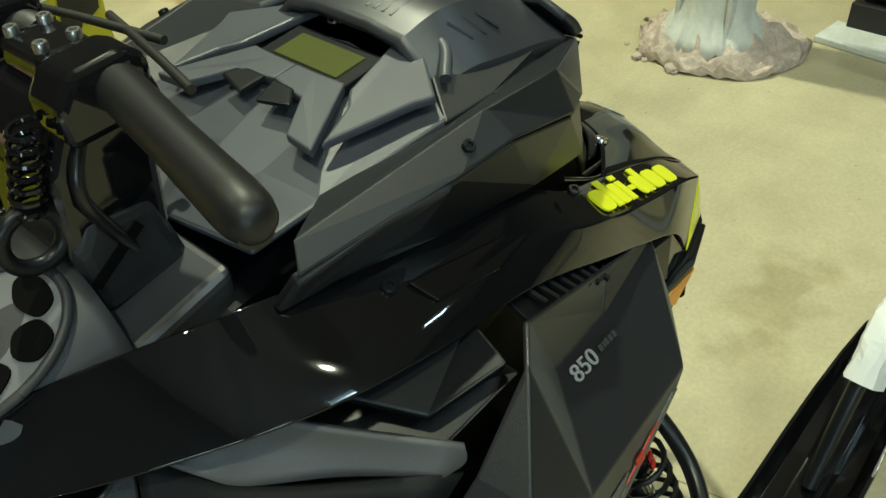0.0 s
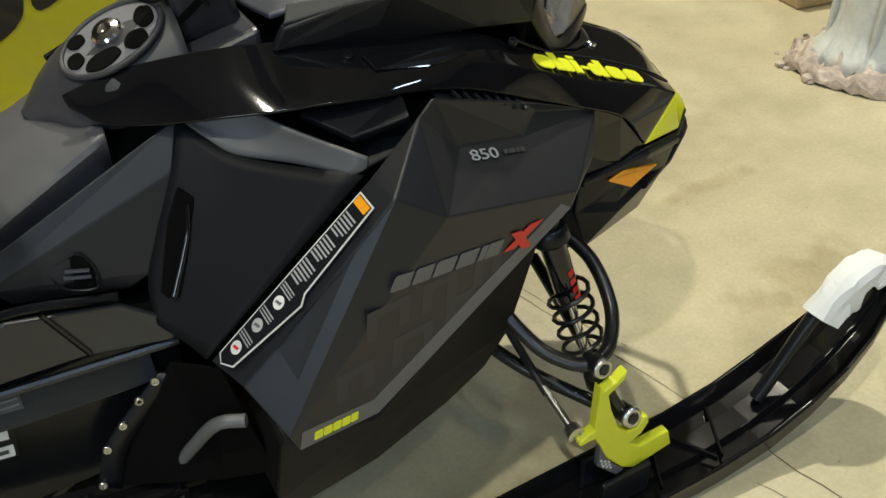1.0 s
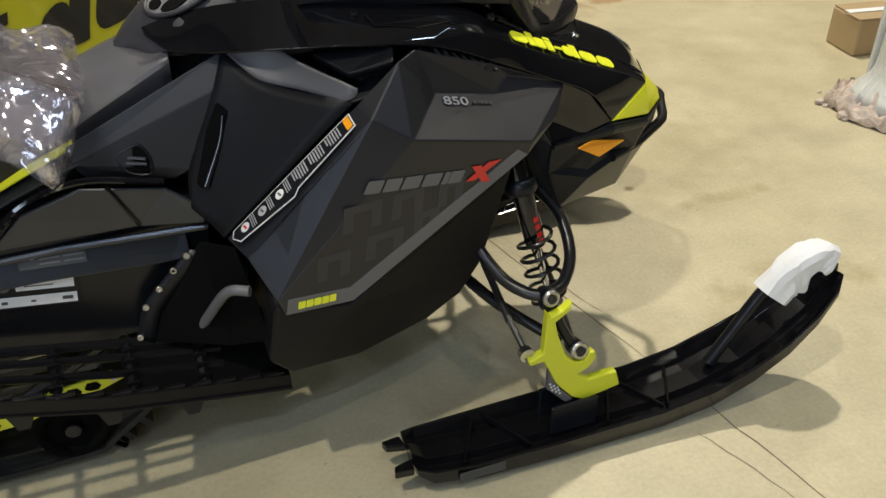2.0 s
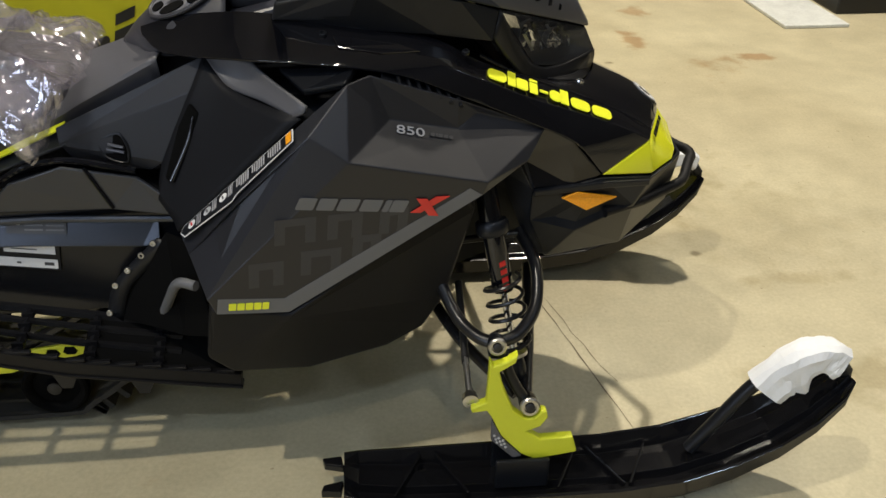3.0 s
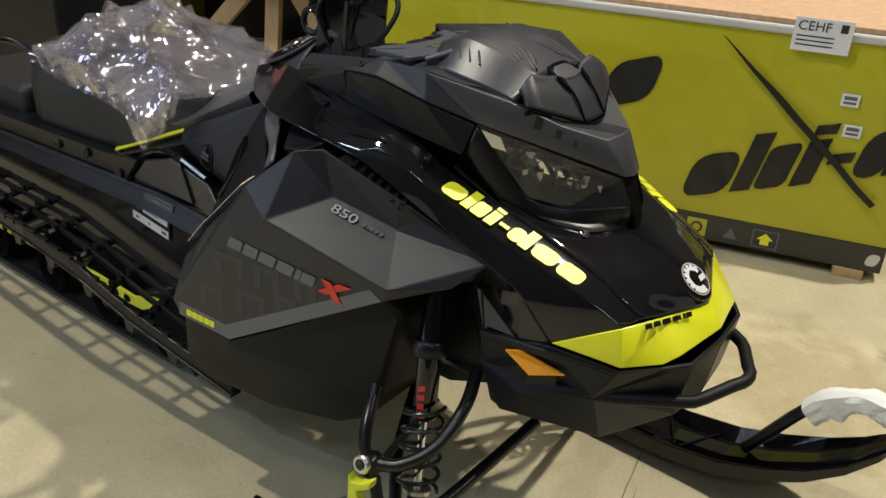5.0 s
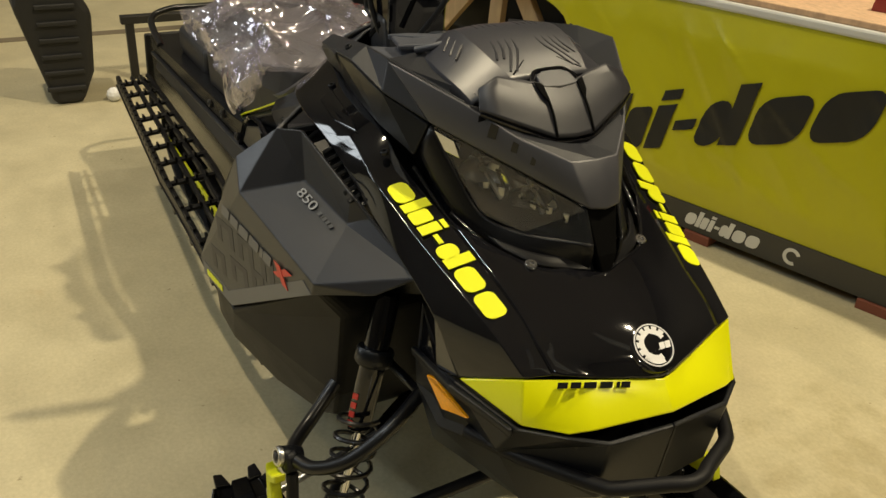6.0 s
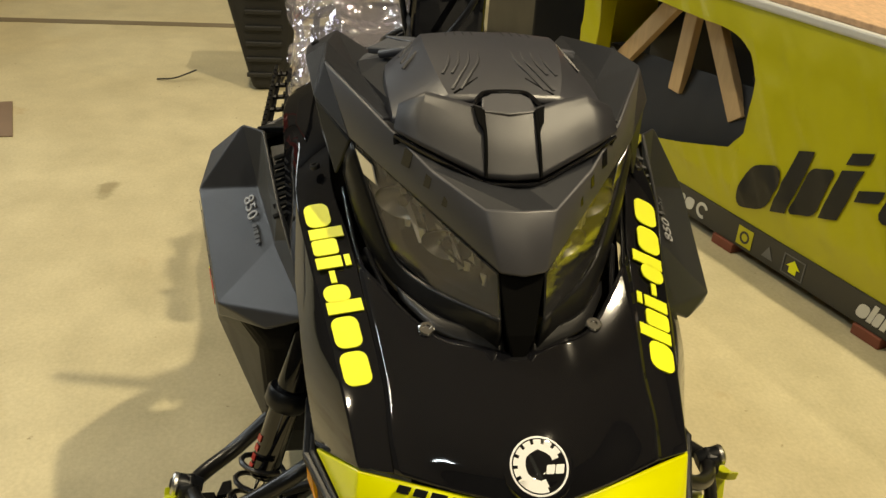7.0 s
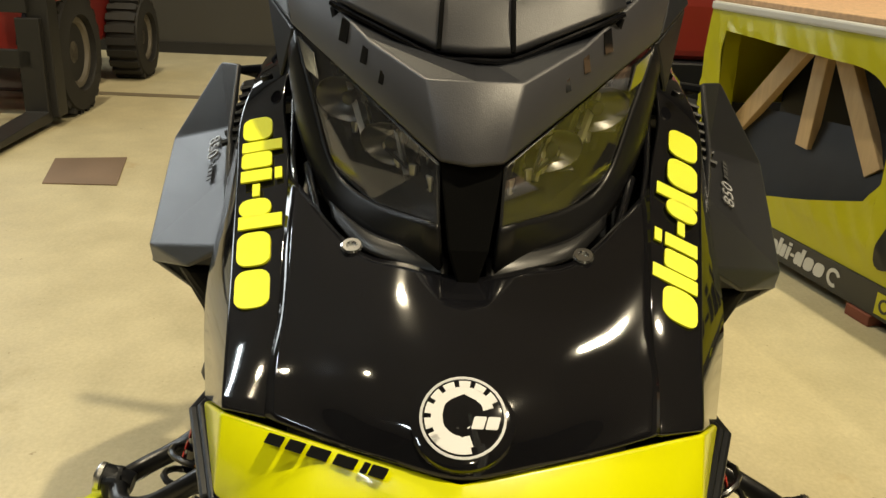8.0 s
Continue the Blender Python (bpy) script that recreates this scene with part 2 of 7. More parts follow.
M_BLACKPRINT = node_mat("black_banner_print", (0.012, 0.012, 0.011), 0.5, blotch=0.1)
M_STRIP = node_mat("charcoal_banner_print", (0.03, 0.03, 0.028), 0.35, blotch=0.15)
M_WHITEPRINT = node_mat("white_banner_print", (0.6, 0.6, 0.57), 0.4, blotch=0.08)
M_PINE = node_mat("raw_pine", (0.52, 0.36, 0.19), 0.65, grain=0.2, grain_scale=60, blotch=0.2, blotch_scale=9, bump=0.3, stretch=(1, 1, 0.12))
M_OSB = node_mat("strand_board", (0.55, 0.36, 0.22), 0.7, grain=0.35, grain_scale=45, blotch=0.25, blotch_scale=18, bump=0.4, stretch=(1, 2.2, 1))
M_BROWN = node_mat("stained_block", (0.20, 0.06, 0.035), 0.7, grain=0.2, blotch=0.2)
M_CARDBOARD = node_mat("brown_cardboard", (0.42, 0.31, 0.17), 0.75, grain=0.1, blotch=0.15)
M_WALL = node_mat("painted_wall_panel", (0.048, 0.045, 0.037), 0.6, grain=0.05, blotch=0.15, blotch_scale=1.2)
M_CEIL = node_mat("white_roof_sheet", (0.34, 0.33, 0.32), 0.7, blotch=0.12, blotch_scale=1)
M_PLASTER = node_mat("grey_white_paint", (0.62, 0.63, 0.60), 0.6, grain=0.15, grain_scale=60, blotch=0.2, blotch_scale=14, bump=0.4)
M_RUBBLE = node_mat("broken_concrete", (0.50, 0.42, 0.36), 0.9, grain=0.4, grain_scale=70, blotch=0.4, blotch_scale=26, bump=0.9)
M_LIFT = node_mat("red_truck_paint", (0.21, 0.016, 0.013), 0.42, blotch=0.15, grain=0.05, coat=0.2)
M_TYRE = node_mat("dusty_tyre_rubber", (0.018, 0.017, 0.016), 0.8, grain=0.3, grain_scale=80, blotch=0.3, bump=0.5)
M_RIM = node_mat("dirty_rim", (0.17, 0.15, 0.12), 0.55, blotch=0.3, grain=0.1)
M_DARKSTEEL = node_mat("dark_steel", (0.030, 0.029, 0.028), 0.5, metal=0.4, blotch=0.25, grain=0.1)
M_HATCH = node_mat("rusty_floor_plate", (0.20, 0.14, 0.10), 0.6, metal=0.2, blotch=0.35, grain=0.2, bump=0.3)
M_BLACKFILM = node_mat("black_plastic_sheet", (0.007, 0.007, 0.007), 0.5, blotch=0.2, bump=0.15, grain=0.1, grain_scale=20)
M_CRACK = node_mat("floor_joint", (0.16, 0.13, 0.085), 0.85, blotch=0.3, grain=0.2)
M_DAYGLASS = glow_mat("daylit_window_pane", (0.78, 0.88, 1.0), 4.0)
M_LAMPGLOW = glow_mat("lamp_glow", (1.0, 0.93, 0.78), 60.0)
M_TUBEGLOW = glow_mat("tube_glow", (0.82, 0.92, 1.0), 25.0)


# ---------- building helpers ----------
def from_faces(verts, faces):
    bm = bmesh.new()
    vs = [bm.verts.new(v) for v in verts]
    for f in faces:
        bm.faces.new([vs[i] for i in f])
    for q in vs:
        if not q.link_faces:
            bm.verts.remove(q)
    return bm


def part(name, bm, material, parent=None, label="", bevel=0.0, thick=0.0, smooth=0.0, seg=2, offset=0.0):
    """Links a bmesh as one mesh object, under a thing if one is given."""
    if not thick:
        bmesh.ops.recalc_face_normals(bm, faces=bm.faces[:])
    me = bpy.data.meshes.new(name)
    bm.to_mesh(me)
    bm.free()
    me.materials.append(material)
    if smooth:
        me.shade_smooth()
        me.set_sharp_from_angle(angle=radians(smooth))
    ob = new(name, me)
    if thick:
        s = ob.modifiers.new("wall", "SOLIDIFY")
        s.thickness, s.offset = thick, offset
    if bevel:
        b = ob.modifiers.new("edge", "BEVEL")
        b.width, b.segments, b.limit_method, b.angle_limit = bevel, seg, "ANGLE", radians(22)
    if parent:
        ob.parent = parent
        if parent.type != "EMPTY":
            ob.matrix_parent_inverse = parent.matrix_basis.inverted()
    if label:
        ob["label"] = label
    return ob


def thing(name, label, category, group="", kind="", at=(0, 0, 0)):
    ob = new(name)
    ob.empty_display_size = 0.1
    ob.location = at
    return tagged(ob, label, category, group, kind)


def box(c, s, rz=0.0, ry=0.0):
    bm = bmesh.new()
    bmesh.ops.create_cube(bm, size=1, matrix=pose(*c, 0, ry, rz) @ Matrix.Diagonal((*s, 1)))
    return bm


def prism(poly, lo, hi, axis="y"):
    """A polygon in the plane across axis, carried from lo to hi along it."""
    def put(p, h):
        return {"y": (p[0], h, p[1]), "z": (p[0], p[1], h), "x": (h, p[0], p[1])}[axis]
    n = len(poly)
    vs = [put(p, lo) for p in poly] + [put(p, hi) for p in poly]
    fs = [tuple(range(n)), tuple(range(2 * n - 1, n - 1, -1))]
    fs += [(i, (i + 1) % n, n + (i + 1) % n, n + i) for i in range(n)]
    return from_faces(vs, fs)


def spline(pts, n=8):
    """A smooth line through the points."""
    P = [Vector(p) for p in pts]
    P = [2 * P[0] - P[1]] + P + [2 * P[-1] - P[-2]]
    out = []
    for i in range(1, len(P) - 2):
        a, b, c, d = P[i - 1:i + 3]
        for k in range(n):
            t = k / n
            out.append(0.5 * ((2 * b) + (c - a) * t + (2 * a - 5 * b + 4 * c - d) * t * t + (3 * b - a - 3 * c + d) * t ** 3))
    return out + [P[-2]]


def loft(rows, along_n=5, across_n=4):
    """A smooth sheet through rows of points."""
    fine = [spline(r, across_n) if across_n > 1 else [Vector(p) for p in r] for r in rows]
    cols = [spline([r[k] for r in fine], along_n) for k in range(len(fine[0]))]
    n, k = len(cols[0]), len(cols)
    vs = [cols[j][i] for i in range(n) for j in range(k)]
    fs = [(i * k + j, i * k + j + 1, (i + 1) * k + j + 1, (i + 1) * k + j) for i in range(n - 1) for j in range(k - 1)]
    return from_faces(vs, fs)


def tube(pts, r, n=8, sides=10, bm=None, straight=False):
    line = [Vector(p) for p in pts] if straight else spline(pts, n)
    bm = bm or bmesh.new()
    rings, up = [], Vector((0.13, 0.31, 0.94))
    for i, p in enumerate(line):
        d = (line[min(i + 1, len(line) - 1)] - line[max(i - 1, 0)]).normalized()
        u = (up - d * up.dot(d)).normalized()
        w = d.cross(u)
        up = u
        rr = r(i / (len(line) - 1)) if callable(r) else r
        rings.append([bm.verts.new(p + rr * (math.cos(a) * u + math.sin(a) * w)) for a in [2 * math.pi * k / sides for k in range(sides)]])
    for a, b in zip(rings, rings[1:]):
        for k in range(sides):
            bm.faces.new((a[k], a[(k + 1) % sides], b[(k + 1) % sides], b[k]))
    bm.faces.new(rings[0][::-1])
    bm.faces.new(rings[-1])
    return bm


def lathe(profile, m=None, sides=28, bm=None):
    """profile: (radius, height) pairs turned about the local z axis and set by m."""
    bm, m = bm or bmesh.new(), m or Matrix()
    rings = []
    for r, h in profile:
        rings.append([bm.verts.new(m @ Vector((r * math.cos(2 * math.pi * k / sides), r * math.sin(2 * math.pi * k / sides), h))) for k in range(sides)])
    for a, b in zip(rings, rings[1:]):
        for k in range(sides):
            bm.faces.new((a[k], a[(k + 1) % sides], b[(k + 1) % sides], b[k]))
    bm.faces.new(rings[0][::-1])
    bm.faces.new(rings[-1])
    return bm


def along(a, b):
    """A pose at a whose z axis looks to b."""
    a, b = Vector(a), Vector(b)
    return Matrix.Translation(a) @ (b - a).to_track_quat("Z", "Y").to_matrix().to_4x4()


def bolt(name, at, to, r, h, parent, mat=None):
    p = along(at, (Vector(at) + Vector(to)))
    bm = lathe([(r, 0), (r, h * 0.8), (r * 0.85, h), (r * 0.5, h), (r * 0.45, h * 0.6)], p, 12)
    return part(name, bm, mat or M_STEEL, parent, smooth=35)


def plane_frame(o, ahead, other):
    """Local axes on a flat face: x along ahead, y towards other, z out of it."""
    o, a, b = Vector(o), Vector(ahead), Vector(other)
    x = (a - o).normalized()
    y = (b - o) - (b - o).dot(x) * x
    y.normalize()
    z = x.cross(y)
    return Matrix(((x.x, y.x, z.x, o.x), (x.y, y.y, z.y, o.y), (x.z, y.z, z.z, o.z), (0, 0, 0, 1)))


def flat_shapes(polys, m, lift=0.002, depth=0.0012):
    """Thin flat shapes (lists of local x, y) laid on the face m."""
    bm = bmesh.new()
    for poly in polys:
        top = [bm.verts.new(m @ Vector((x, y, lift))) for x, y in poly]
        bot = [bm.verts.new(m @ Vector((x, y, lift - depth))) for x, y in poly]
        bm.faces.new(top)
        bm.faces.new(bot[::-1])
        n = len(poly)
        for i in range(n):
            bm.faces.new((top[i], bot[i], bot[(i + 1) % n], top[(i + 1) % n]))
    return bm


def flat_parts(name, polys, m, lift, material, parent, label="", depth=0.0012):
    """The same, each shape a part of its own."""
    for q in polys:
        part(name, flat_shapes([q], m, lift, depth), material, parent, label)


def slab(x0, x1, y0, y1, lean=0.0, cut=0.0):
    """A leaning block with cut corners."""
    c = min(cut, (x1 - x0) / 2.2, (y1 - y0) / 2.2)
    pts = [(x0 + c, y0), (x1 - c, y0), (x1, y0 + c), (x1, y1 - c), (x1 - c, y1), (x0 + c, y1), (x0, y1 - c), (x0, y0 + c)] if c else \
          [(x0, y0), (x1, y0), (x1, y1), (x0, y1)]
    return [(x + lean * y, y) for x, y in pts]


def rounded(x0, x1, y0, y1, lean, r, n=4):
    """A leaning block with round corners."""
    r = min(r, (x1 - x0) / 2.05, (y1 - y0) / 2.05)
    out = []
    for cx, cy, a0 in ((x1 - r, y0 + r, -90), (x1 - r, y1 - r, 0), (x0 + r, y1 - r, 90), (x0 + r, y0 + r, 180)):
        for k in range(n + 1):
            a = radians(a0 + 90 * k / n)
            out.append((cx + r * math.cos(a), cy + r * math.sin(a)))
    return [(x + lean * y, y) for x, y in out]


def wordmark(length, height, lean=0.25):
    """Plain leaning blocks with the outline of a short word mark: two tall ones, a dot and a dash."""
    u, h = length / 100, height
    x = 0.75 * h
    r = 0.26 * h
    out = [rounded(0, 14.2 * u, 0, x, lean, r)]
    out += [slab(15.2 * u, 21.2 * u, 0, h, lean), rounded(21.9 * u, 30.8 * u, 0, x, lean, 0.12 * h)]
    out += [slab(32.2 * u, 38.4 * u, 0, x, lean), slab(32.2 * u, 38.4 * u, 0.83 * h, h, lean)]
    out += [slab(40.2 * u, 46.8 * u, 0.30 * h, 0.47 * h, lean)]
    out += [rounded(48.2 * u, 57.5 * u, 0, x, lean, r), slab(57.0 * u, 63.4 * u, 0, h, lean)]
    out += [rounded(65.4 * u, 81.2 * u, 0, x, lean, r), rounded(83.2 * u, 99.5 * u, 0, x, lean, r)]
    return out


def bars(length, height, widths, lean=0.2, gap=0.12):
    """A row of plain leaning bars of the given relative widths."""
    tot = sum(widths) * (1 + gap)
    out, x = [], 0.0
    for w in widths:
        out.append(slab(x, x + length * w / tot, 0, height, lean, 0.08 * height))
        x += length * w * (1 + gap) / tot
    return out


def ring_shape(r0, r1, a0, a1, n=24):
    """A band of a circle as a list of four-cornered pieces."""
    out = []
    for i in range(n):
        a, b = a0 + (a1 - a0) * i / n, a0 + (a1 - a0) * (i + 1) / n
        out.append([(r1 * math.cos(a), r1 * math.sin(a)), (r1 * math.cos(b), r1 * math.sin(b)), (r0 * math.cos(b), r0 * math.sin(b)), (r0 * math.cos(a), r0 * math.sin(a))])
    return out


def ring_strip(r0, r1, a0, a1, m, lift, depth=0.0012, n=36):
    """A band of a circle as one thin solid."""
    A = [a0 + (a1 - a0) * i / n for i in range(n + 1)]
    vs = []
    for a in A:
        for r, h in ((r0, lift), (r1, lift), (r1, lift - depth), (r0, lift - depth)):
            vs.append(m @ Vector((r * math.cos(a), r * math.sin(a), h)))
    fs = [(4 * i + k, 4 * i + (k + 1) % 4, 4 * i + 4 + (k + 1) % 4, 4 * i + 4 + k) for i in range(n) for k in range(4)]
    return from_faces(vs, fs + [(0, 1, 2, 3), (4 * n + 3, 4 * n + 2, 4 * n + 1, 4 * n)])


def lettering(name, text, size, m, material, parent, depth=0.0008):
    cu = bpy.data.curves.new(name, "FONT")
    cu.body, cu.size, cu.extrude = text, size, depth
    tmp = bpy.data.objects.new(name, cu)
    scene.collection.objects.link(tmp)
    me = bpy.data.meshes.new_from_object(tmp)
    bpy.data.objects.remove(tmp)
    me.transform(m)
    me.materials.append(material)
    ob = new(name, me)
    ob.parent = parent
    return ob


# ---------- hall ----------
def wall(name, lo, hi, mat=M_WALL, label="plain painted hall wall"):
    c = [(a + b) / 2 for a, b in zip(lo, hi)]
    s = [b - a for a, b in zip(lo, hi)]
    return tagged(part(name, box(c, s), mat), label, "wall", kind="structure")


(X0, X1), (Y0, Y1) = HALL_X, HALL_Y
bm = bmesh.new()
bmesh.ops.create_grid(bm, x_segments=24, y_segments=24, size=1, matrix=Matrix.Translation(((X0 + X1) / 2, (Y0 + Y1) / 2, 0)) @ Matrix.Diagonal(((X1 - X0) / 2 + 0.2, (Y1 - Y0) / 2 + 0.2, 1, 1)))
bmesh.ops.solidify(bm, geom=bm.faces[:], thickness=0.15)
tagged(part("floor", bm, M_FLOOR), "worn yellowish sealed concrete hall floor", "floor", kind="structure")
wall("wall_front", (X1, Y0 - 0.2, 0.001), (X1 + 0.2, Y1 + 0.2, HALL_Z))
wall("wall_north", (X0, Y1, 0.001), (X1, Y1 + 0.2, HALL_Z))
GLASS_Z = (2.2, 4.3)
SOUTH_GLASS, BACK_GLASS = (-6.1, -4.5), (-7.7, -4.6)
for low, high, piece in ((0.001, GLASS_Z[0], "_foot"), (GLASS_Z[1], HALL_Z, "_head")):
    wall("wall_south" + piece, (SOUTH_GLASS[0], Y0 - 0.2, low), (SOUTH_GLASS[1], Y0, high))
    wall("wall_back" + piece, (X0 - 0.2, BACK_GLASS[0], low), (X0, BACK_GLASS[1], high))
wall("wall_south_corner", (X0, Y0 - 0.2, 0.001), (SOUTH_GLASS[0], Y0, HALL_Z))
wall("wall_south", (SOUTH_GLASS[1], Y0 - 0.2, 0.001), (X1, Y0, HALL_Z))
wall("wall_back_corner", (X0 - 0.2, Y0 - 0.2, 0.001), (X0, BACK_GLASS[0], HALL_Z))
wall("wall_back", (X0 - 0.2, BACK_GLASS[1], 0.001), (X0, Y1 + 0.2, HALL_Z))
tagged(part("ceiling", box(((X0 + X1) / 2, (Y0 + Y1) / 2, HALL_Z + 0.1), (X1 - X0 + 0.4, Y1 - Y0 + 0.4, 0.2)), M_CEIL), "pale sheet roof over the hall", "ceiling", kind="structure")
tagged(part("baseboard", box((X0 + 0.012, 0, 0.045), (0.02, Y1 - Y0 - 0.1, 0.09)), M_DARKSTEEL), "dark skirting along the hall wall", "baseboard", kind="structure")



def window_band(name, m, wide, watts):
    """A glazed band in a wall (local x along it, y out of the hall): posts, rails, panes and the daylight that comes in."""
    w = thing(name, "wide daylit glazed band in the hall wall", "window", kind="structure")
    z0, z1 = GLASS_Z
    zc, h = (z0 + z1) / 2, z1 - z0

    def bar(part_name, c, size, mat, bevel=0.0):
        bm = box(c, size)
        bm.transform(m)
        part(part_name, bm, mat, w, bevel=bevel)
    for k in range(5):
        bar("window_frame", (-wide / 2 + 0.03 + (wide - 0.06) * k / 4, 0.1, zc), (0.06, 0.08, h - 0.002), M_DARKSTEEL, 0.004)
    for z in (z0 + 0.03, zc, z1 - 0.03):
        bar("window_rail", (0, 0.1, z), (wide - 0.13, 0.07, 0.055), M_DARKSTEEL, 0.004)
    for k in range(4):
        bar("pane", (-wide / 2 + wide * (k + 0.5) / 4, 0.12, zc), (wide / 4 - 0.06, 0.006, h - 0.06), M_DAYGLASS)
    ld = bpy.data.lights.new("window_daylight", "AREA")
    ld.shape, ld.size, ld.size_y, ld.energy, ld.color = "RECTANGLE", wide - 0.1, h - 0.1, watts, (0.78, 0.88, 1.0)
    new("window_daylight", ld).matrix_basis = m @ Matrix.Translation((0, 0.05, zc)) @ Matrix.Rotation(radians(-90), 4, "X")


window_band("window_1", pose((SOUTH_GLASS[0] + SOUTH_GLASS[1]) / 2, Y0, 0, 0, 0, 180), SOUTH_GLASS[1] - SOUTH_GLASS[0], 90)
window_band("window_2", pose(X0, (BACK_GLASS[0] + BACK_GLASS[1]) / 2, 0, 0, 0, 90), BACK_GLASS[1] - BACK_GLASS[0], 180)

for x, y, watts in TUBE_LAMPS:
    lamp = thing("tube_lamp", "long cool white tube lamp under the roof", "lamp", "tube lamps", at=(x, y, HALL_Z))
    part("housing", box((0, 0, -0.10), (1.30, 0.28, 0.20)), M_DARKSTEEL, lamp, bevel=0.01)
    part("diffuser", box((0, 0, -0.204), (1.22, 0.22, 0.006)), M_TUBEGLOW, lamp)
    ld = bpy.data.lights.new("tube_lamp_light", "AREA")
    ld.shape, ld.size, ld.size_y, ld.energy, ld.color = "RECTANGLE", 1.2, 0.2, watts, (0.72, 0.86, 1.0)
    lo = new("tube_lamp_light", ld)
    lo.location = (x, y, HALL_Z - 0.22)
for x, y, watts in ROUND_LAMPS:
    lamp = thing("bay_lamp", "round high bay lamp under the roof", "lamp", "high bay lamps", at=(x, y, HALL_Z))
    part("housing", lathe([(0.06, 0), (0.09, -0.12), (0.24, -0.26), (0.245, -0.28), (0.2, -0.275)], Matrix(), 24), M_DARKSTEEL, lamp, smooth=40)
    part("diffuser", lathe([(0.11, -0.262), (0.11, -0.268)], Matrix(), 24), M_LAMPGLOW, lamp)
    ld = bpy.data.lights.new("bay_lamp_light", "AREA")
    ld.shape, ld.size, ld.energy, ld.color = "DISK", 0.22, watts, (1.0, 0.88, 0.66)
    lo = new("bay_lamp_light", ld)
    lo.location = (x, y, HALL_Z - 0.30)

# ---------- snowmobile ----------
sled = thing("snowmobile", "black and acid yellow snowmobile with matte charcoal side panels", "snowmobile")


def flip(s, verts):
    """Half-body corners (ahead, out, up) put on the right (s = -1) or the left (s = 1)."""
    return [(x, s * w, z) for x, w, z in verts]


def half(name, s, verts, faces, mat, parent=sled, label="", thick=0.005, bevel=0.003, smooth=0):
    return part(name, from_faces(flip(s, verts), faces), mat, parent, label, bevel=bevel, thick=thick, smooth=smooth)


def both(verts, faces):
    """Mirrors half-body corners to the other side; corners on the middle line are shared."""
    n, out, idx = len(verts), [(x, -w, z) for x, w, z in verts], {}
    for i, (x, w, z) in enumerate(verts):
        if abs(w) < 1e-6:
            idx[i] = i
        else:
            idx[i] = len(out)
            out.append((x, w, z))
    return from_faces(out, list(faces) + [tuple(idx[i] for i in f)[::-1] for f in faces])


def panel_out(x, z):
    """How far out the flat of the side panel stands."""
    return 0.413 - 0.160 * (x + 0.354) + 0.072 * (z - 0.682)


def pp(x, z, o=0.0):
    return (x, panel_out(x, z) + o, z)


def side_frame(s, a, b, c):
    """Local axes on a face of the half body, readable from outside: x runs ahead on the right, astern on the left."""
    A, B, C = [Vector(v) for v in flip(s, (a, b, c))]
    if s < 0:
        return plane_frame(A, B, C)
    return plane_frame(B, A, C + (B - A))


TOP_R, TOP_F = (-0.261, 0.331, 0.857), (-0.222, 0.300, 0.862)
RIDGE = pp(-0.262, 0.748)
DISH = (-0.190, 0.308, 0.783)
CREASE = pp(-0.02, 0.683)
TIP = (0.102, 0.237, 0.729)
DEC_T, DEC_M, DEC_B = ((-0.335, 0.339, 0.794), (-0.326, 0.388, 0.788)), (-0.452, 0.389, 0.669), ((-0.575, 0.310, 0.570), (-0.552, 0.365, 0.558))


